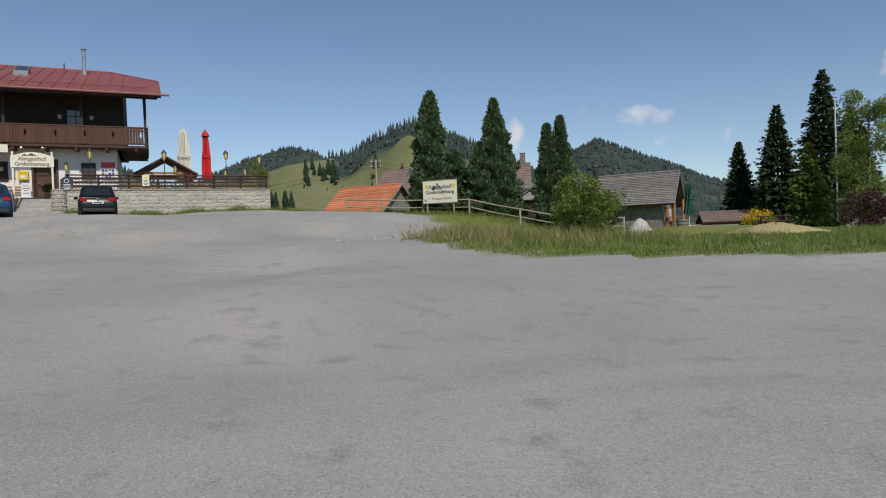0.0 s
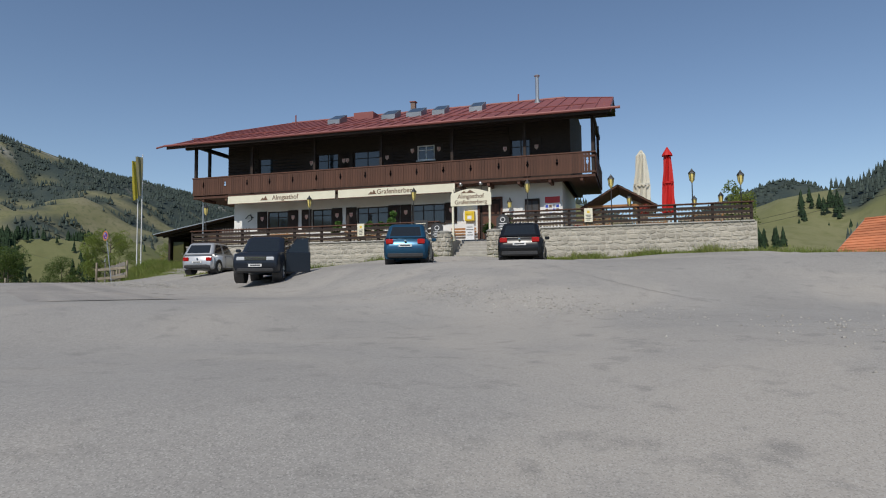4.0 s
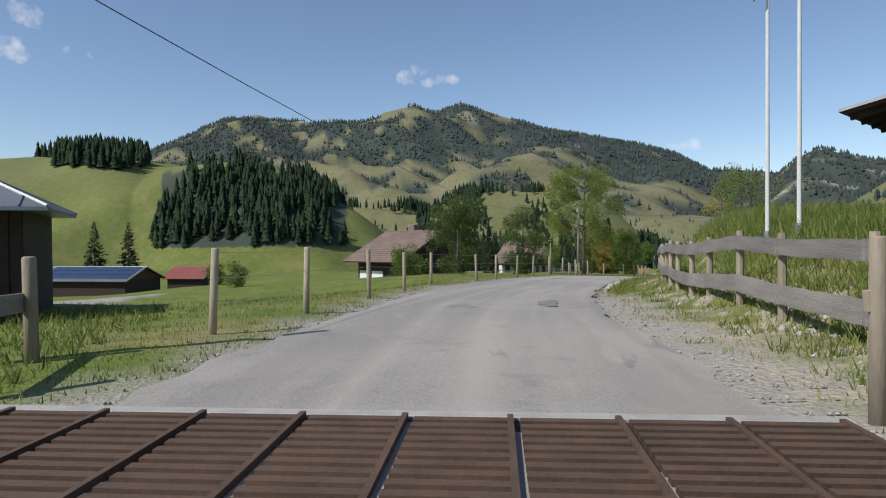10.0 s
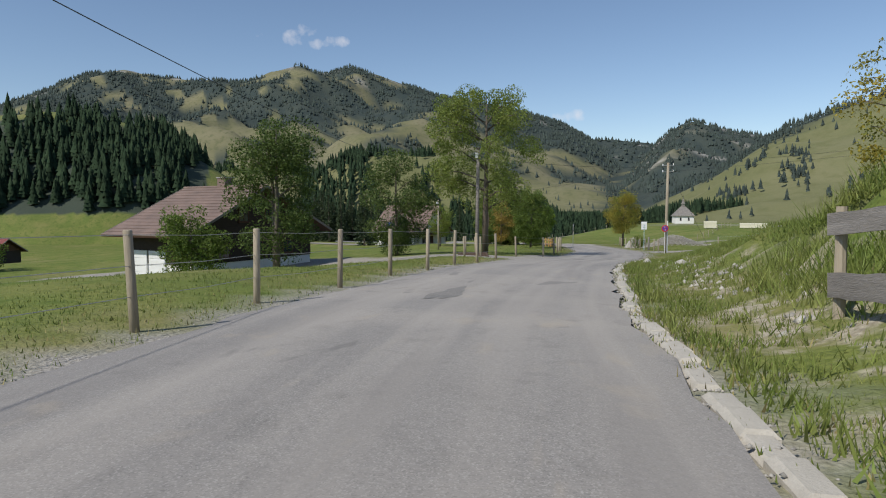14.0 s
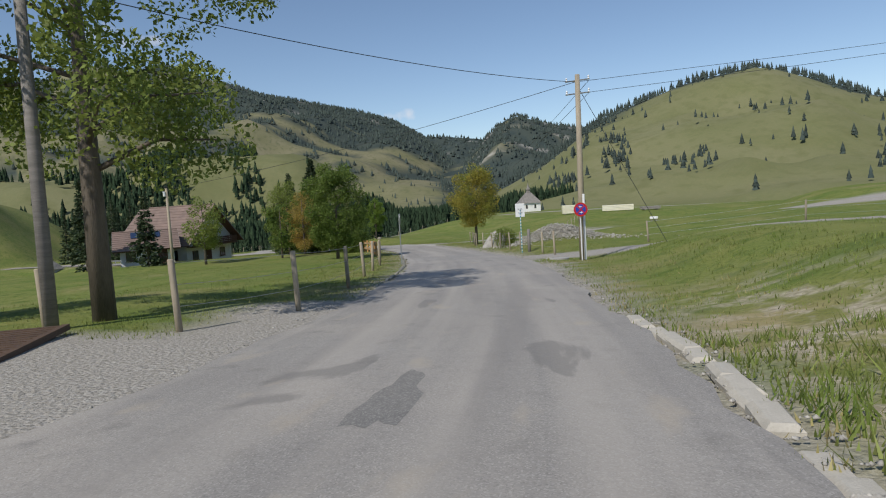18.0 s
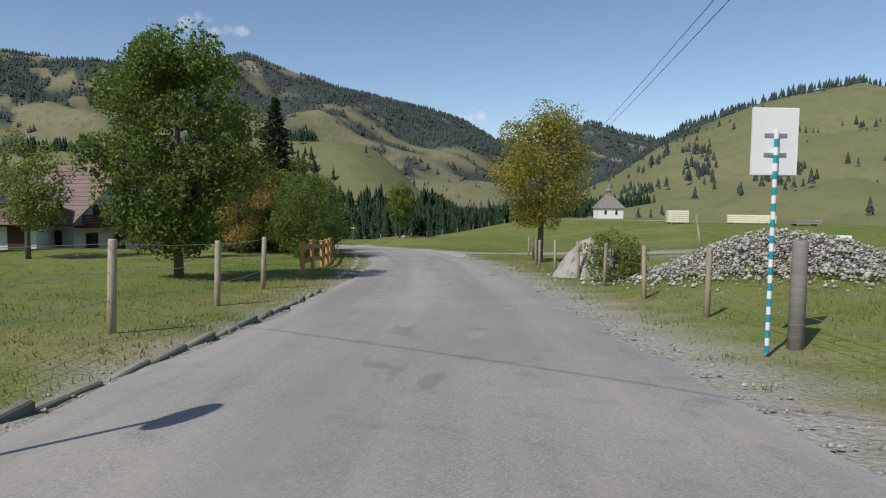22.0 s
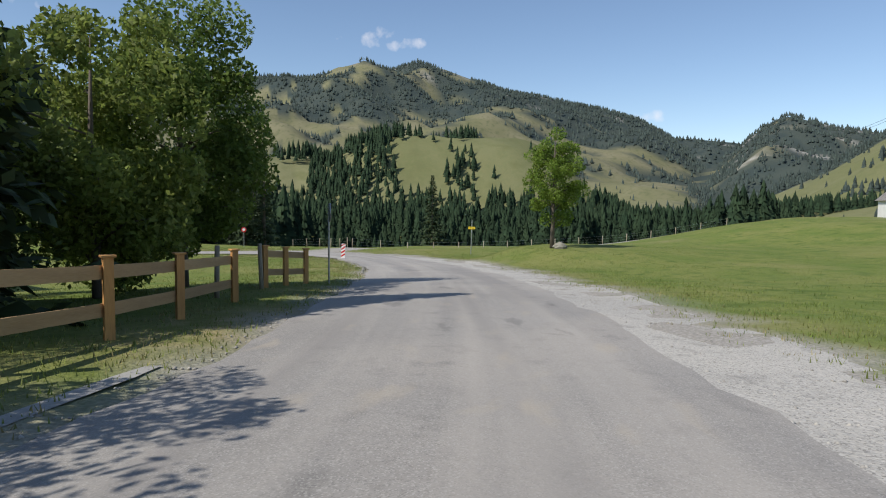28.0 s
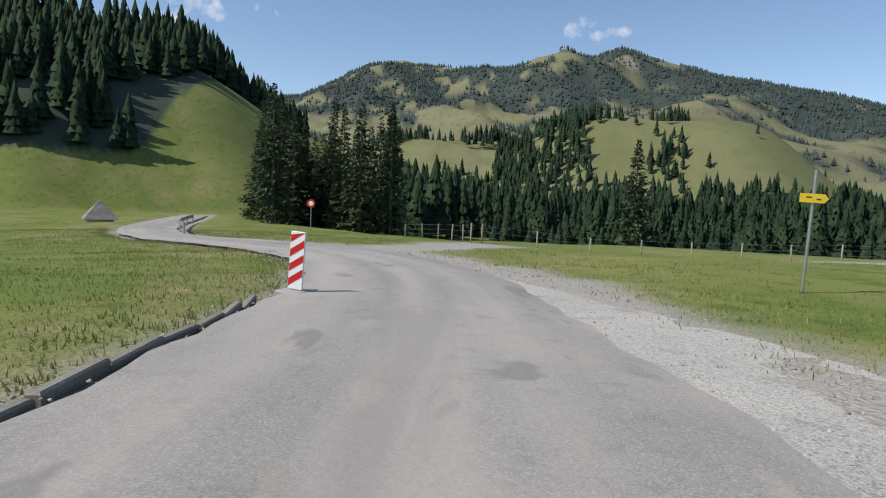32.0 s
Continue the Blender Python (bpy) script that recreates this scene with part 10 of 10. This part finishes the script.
for k in range(9):
    part("rafter_end", Geo().box(-0.6 + k * 1.2, -0.2, 5.36, -0.48 + k * 1.2, 0.85, 5.51), DARKWOOD, bd)
part("gutter", Geo().tube([(-0.85, 1.0, 5.58), (10, 1.0, 5.58)], 0.07, 8), ZINC, bd)
part("downpipe", Geo().tube([(-0.1, 1.0, 5.5), (0.0, 0.55, 5.0), (0.1, 0.1, 4.4), (0.12, 0.05, 1.4)], 0.05, 8), ZINC, bd)
part("post", Geo().tube([(-0.55, 0.35, 1.4), (-0.55, 0.35, 5.5)], 0.07, 8), GREYWOOD, bd)
part("bracket", Geo().tube([(-0.55, 0.35, 4.7), (-0.1, 0.8, 5.45)], 0.04, 6), GREYWOOD, bd)

# ---- farmhouse below the road and the barns in the valley ----
FZ = gz(-120, 35)
fh_ = house("farmhouse", pose(-117.7, 37.0, FZ, 0, 0, 38), 6.4, 11.0, 3.3, 5.2 - FZ, 1.3, PLASTER, DARKWOOD, BROWNTILE, "old farmhouse with a brown roof and dark timber gable", base=-2.5, rows=16, split=0.9, over_end=1.2,
            windows=((1.9, 1.2, 1.0, 1.0),), gwindows=((-3, 1.2, 1.0, 1.0), (0, 1.2, 1.0, 1.0), (3, 1.2, 1.0, 1.0), (-1.2, 3.6, 0.9, 0.9), (1.2, 3.6, 0.9, 0.9)), chimney=(-0.2, 0.3, 0.8, 6.0 - FZ))
for x_ in (-2.1, -0.2):
    gd_ = part("garage_door", Geo().box(x_ - 0.85, -5.6, -0.3, x_ + 0.85, -5.52, 1.75, bev=0.01), WHITE, fh_, "white garage door")
    for k in range(4):
        part("door_panel", Geo().box(x_ - 0.8, -5.62, -0.2 + k * 0.48, x_ + 0.8, -5.6, 0.2 + k * 0.48, bev=0.006), WHITE, gd_)


def solar_barn(x, y, turn, L, Wd, eave, ridge, roofm, label, panels=True):
    b_ = house("valley_barn", at(x, y, turn), L, Wd, eave, ridge, 0.9, DARKWOOD, BROWNWOOD, roofm, label, base=-3, rows=8, category="barn")
    if panels:
        sl_ = (ridge - eave) / (Wd / 2)
        nx = int(L / 1.75)
        for j in range(3):
            for k in range(nx):
                a = -L / 2 + 0.2 + k * 1.75
                y0 = -(Wd / 2) * (0.93 - j * 0.3)
                y1 = y0 + Wd / 2 * 0.28
                z0, z1 = ridge + sl_ * y0 + 0.24, ridge + sl_ * y1 + 0.24
                part("solar_panel", Geo().add([(a, y0, z0), (a + 1.68, y0, z0), (a + 1.68, y1, z1), (a, y1, z1)], [(0, 1, 2, 3)]), SOLAR, b_, "blue solar panel")


solar_barn(-197.2, -19, 68, 21, 12, 3.6, 6.0, ZINC, "low barn with a roof of blue solar panels")
solar_barn(-211, -1.6, 68, 9, 9, 3.0, 5.2, REDROOF, "small barn with a red roof", False)
solar_barn(-150, -24, 40, 10, 7, 2.0, 3.2, ZINC, "low shed with a pale sheet roof", False)

# ---- white houses beside the lane ----
WZ = gz(-178, 74)
wh_ = house("white_house", pose(-182.2, 73.7, WZ, 0, 0, 36.5), 9.0, 8.8, 3.5, 3.7 - WZ, 1.1, PLASTER, PLASTER, BROWNTILE, "white two-storey house with a brown roof and dark balcony", base=-1.5, rows=14, over_end=1.3,
            windows=((-2.6, 0.9, 1.1, 1.2), (1.2, 2.5, 1.0, 0.9), (2.6, 0.9, 1.1, 1.2)), gwindows=((-2.9, 0.8, 1.0, 1.1), (2.4, 0.8, 1.0, 1.1), (-2.2, 2.95, 1.0, 1.15), (0.9, 2.95, 1.0, 1.15)))
part("downpipe", Geo().tube([(4.6, 4.48, 0), (4.6, 4.48, 3.4)], 0.05, 8), ZINC, wh_)
hd_ = part("door", Geo().box(4.52, -0.9, 0, 4.6, 0.15, 2.05, bev=0.01), BROWNWOOD, wh_, "brown house door")
part("door_handle", Geo().box(4.6, -0.75, 1.0, 4.65, -0.7, 1.08), STEEL, hd_)
bal_ = part("balcony", Geo().box(4.55, -4.4, 2.35, 5.6, 4.4, 2.47, bev=0.01), BROWNWOOD, wh_, "dark wooden balcony along the gable")
for z_ in (2.62, 2.84, 3.06, 3.28):
    part("balcony_board", Geo().box(5.53, -4.4, z_ - 0.09, 5.57, 4.4, z_ + 0.09, bev=0.006), BROWNWOOD, bal_)
for k in range(6):
    part("balcony_post", Geo().box(5.46, -4.38 + k * 1.73, 2.47, 5.53, -4.3 + k * 1.73, 3.4), BROWNWOOD, bal_)
W2 = gz(-174, 70)
an = house("white_annex", pose(-176.0, 68.4, W2, 0, 0, 79), 5.6, 6.6, 2.2, 3.9, 0.7, PLASTER, PLASTER, BROWNTILE, "low white annex with a tiled roof and chimney", base=-1.5, rows=10, windows=((-1.7, 0.8, 1.0, 1.1),), door=(1.6, 1.0, 2.0), chimney=(-0.4, 1.0, 0.7, 4.8))
for k in range(3):
    y0, y1 = -1.6, -0.4
    q0, q1 = 3.9 + 1.7 / 3.3 * y0 + 0.25, 3.9 + 1.7 / 3.3 * y1 + 0.25
    part("solar_panel", Geo().add([(-1.6 + k * 1.05, y0, q0), (-0.6 + k * 1.05, y0, q0), (-0.6 + k * 1.05, y1, q1), (-1.6 + k * 1.05, y1, q1)], [(0, 1, 2, 3)]), SOLAR, an, "blue solar panel")

# ---- chapel ----
CZ = -1.95
cp = thing("chapel", pose(-222.5, 174.5, CZ, 0, 0, 62) @ Matrix.Diagonal((0.84, 0.95, 1.14, 1)), "small white chapel with a grey roof and turret", "chapel")
part("wall", Geo().box(-3.2, -2.2, -1.5, 3.2, 2.2, 2.0), PLASTER, cp, "white walls")
part("roof", Geo().add([(-3.6, -2.6, 1.95), (3.6, -2.6, 1.95), (3.6, 2.6, 1.95), (-3.6, 2.6, 1.95), (-0.6, 0, 4.7), (0.6, 0, 4.7)], [(0, 1, 5, 4), (1, 2, 5), (2, 3, 4, 5), (3, 0, 4), (3, 2, 1, 0)]), SHINGLE, cp, "hipped shingle roof")
tw = part("turret", Geo().box(-0.5, -0.5, 3.5, 0.5, 0.5, 5.3), GREYWOOD, cp, "small bell turret")
part("spire", Geo().lathe([(0.85, 5.2), (0.5, 5.55), (0.25, 6.1), (0, 6.9)], 8), SHINGLE, tw)
part("cross", Geo().box(-0.03, -0.03, 6.8, 0.03, 0.03, 7.5).box(-0.2, -0.03, 7.15, 0.2, 0.03, 7.22), BLACKIRON, tw)
for x in (-1.4, 1.4):
    cw = part("window", Geo().prism([(x - 0.3, 0.7), (x + 0.3, 0.7), (x + 0.3, 1.4), (x, 1.7), (x - 0.3, 1.4)], -2.24, -2.2), BROWNWOOD, cp, "arched window")
    part("pane", Geo().prism([(x - 0.22, 0.78), (x + 0.22, 0.78), (x + 0.22, 1.36), (x, 1.6), (x - 0.22, 1.36)], -2.26, -2.24), GLASS, cw)

# ---- pasture things ----
def stack(x, y, turn, L, Wd, n, label, material):
    s = thing("plank_stack", at(x, y, turn), label, "stack")
    for k in range(n):
        part("plank_layer", Geo().box(-L / 2, -Wd / 2, 0.15 + k * 0.24, L / 2, Wd / 2, 0.36 + k * 0.24, bev=0.02), material, s)
    for a in (-L * 0.35, L * 0.35):
        part("bearer", Geo().box(a - 0.08, -Wd / 2, 0, a + 0.08, Wd / 2, 0.15), GREYWOOD, s)


stack(-166.5, 142.2, 40, 5.2, 1.4, 4, "stack of pale planks on the pasture", CREAM)
stack(-172, 136, 50, 2.4, 1.6, 6, "pale wooden box stack on the pasture", CREAM)
stack(-160.5, 143.0, 55, 3.0, 1.4, 2, "low stack of weathered timber on the pasture", GREYWOOD)
tr = thing("salt_trough", at(-146.8, 125, 30), "small white trough standing on the pasture", "trough")
part("tub", Geo().box(-0.5, -0.25, 0.25, 0.5, 0.25, 0.55, bev=0.03), WHITE, tr)
for a in (-0.35, 0.35):
    part("leg", Geo().box(a - 0.05, -0.2, 0, a + 0.05, 0.2, 0.26), GREYWOOD, tr)
house("pasture_barn", at(-92, 127, 20), 10, 7, 2.2, 4.2, 0.8, GREYWOOD, GREYWOOD, ZINC, "grey barn with a metal roof on the pasture", rows=6)
# wayside shrine hut below the lane
sz = -8.3
sk = thing("wayside_hut", pose(-251.6, 64.6, sz, 0, 0, 35), "little stone hut with a pointed shingle roof", "hut")
part("wall", Geo().box(-1.1, -1.1, -1.0, 1.1, 1.1, 1.5), MORTAR, sk, "grey stone walls")
sr = part("roof", Geo().add([(-1.45, -1.45, 1.42), (1.45, -1.45, 1.42), (1.45, 1.45, 1.42), (-1.45, 1.45, 1.42), (0, 0, 3.3)], [(0, 1, 4), (1, 2, 4), (2, 3, 4), (3, 0, 4), (3, 2, 1, 0)]), BROWNWOOD, sk, "pointed roof")
for q in range(4):
    rot_ = Matrix.Rotation(q * math.pi / 2, 4, "Z")
    for k in range(9):
        u = k / 9
        w = 1.5 * (1 - u)
        w2_ = 1.5 * (1 - (k + 1) / 9)
        part("shingle_course", Geo().add([(-w, -w - 0.03, 1.45 + 1.88 * u), (w, -w - 0.03, 1.45 + 1.88 * u), (w2_, -w2_ - 0.012, 1.45 + 1.88 * (k + 1) / 9), (-w2_, -w2_ - 0.012, 1.45 + 1.88 * (k + 1) / 9)], [(0, 1, 2, 3)]), SHINGLE, sr).matrix_local = rot_
part("opening", Geo().box(0.1, -1.13, 0.45, 0.5, -1.1, 0.9), DARKWOOD, sk, "small dark window")
# cattle grid of the gravel side track
cg = thing("side_grid", at(-106.0, 51.7, -24, -0.05), "rusty cattle grid across the gravel side track", "cattle grid")
part("frame", Geo().box(-2.7, -1.0, -0.05, 2.7, -0.88, 0.06).box(-2.7, 0.88, -0.05, 2.7, 1.0, 0.06), RUST, cg)
for k in range(25):
    part("grid_bar", Geo().box(-2.65 + k * 0.215, -0.88, 0.0, -2.53 + k * 0.215, 0.88, 0.05), RUST, cg)
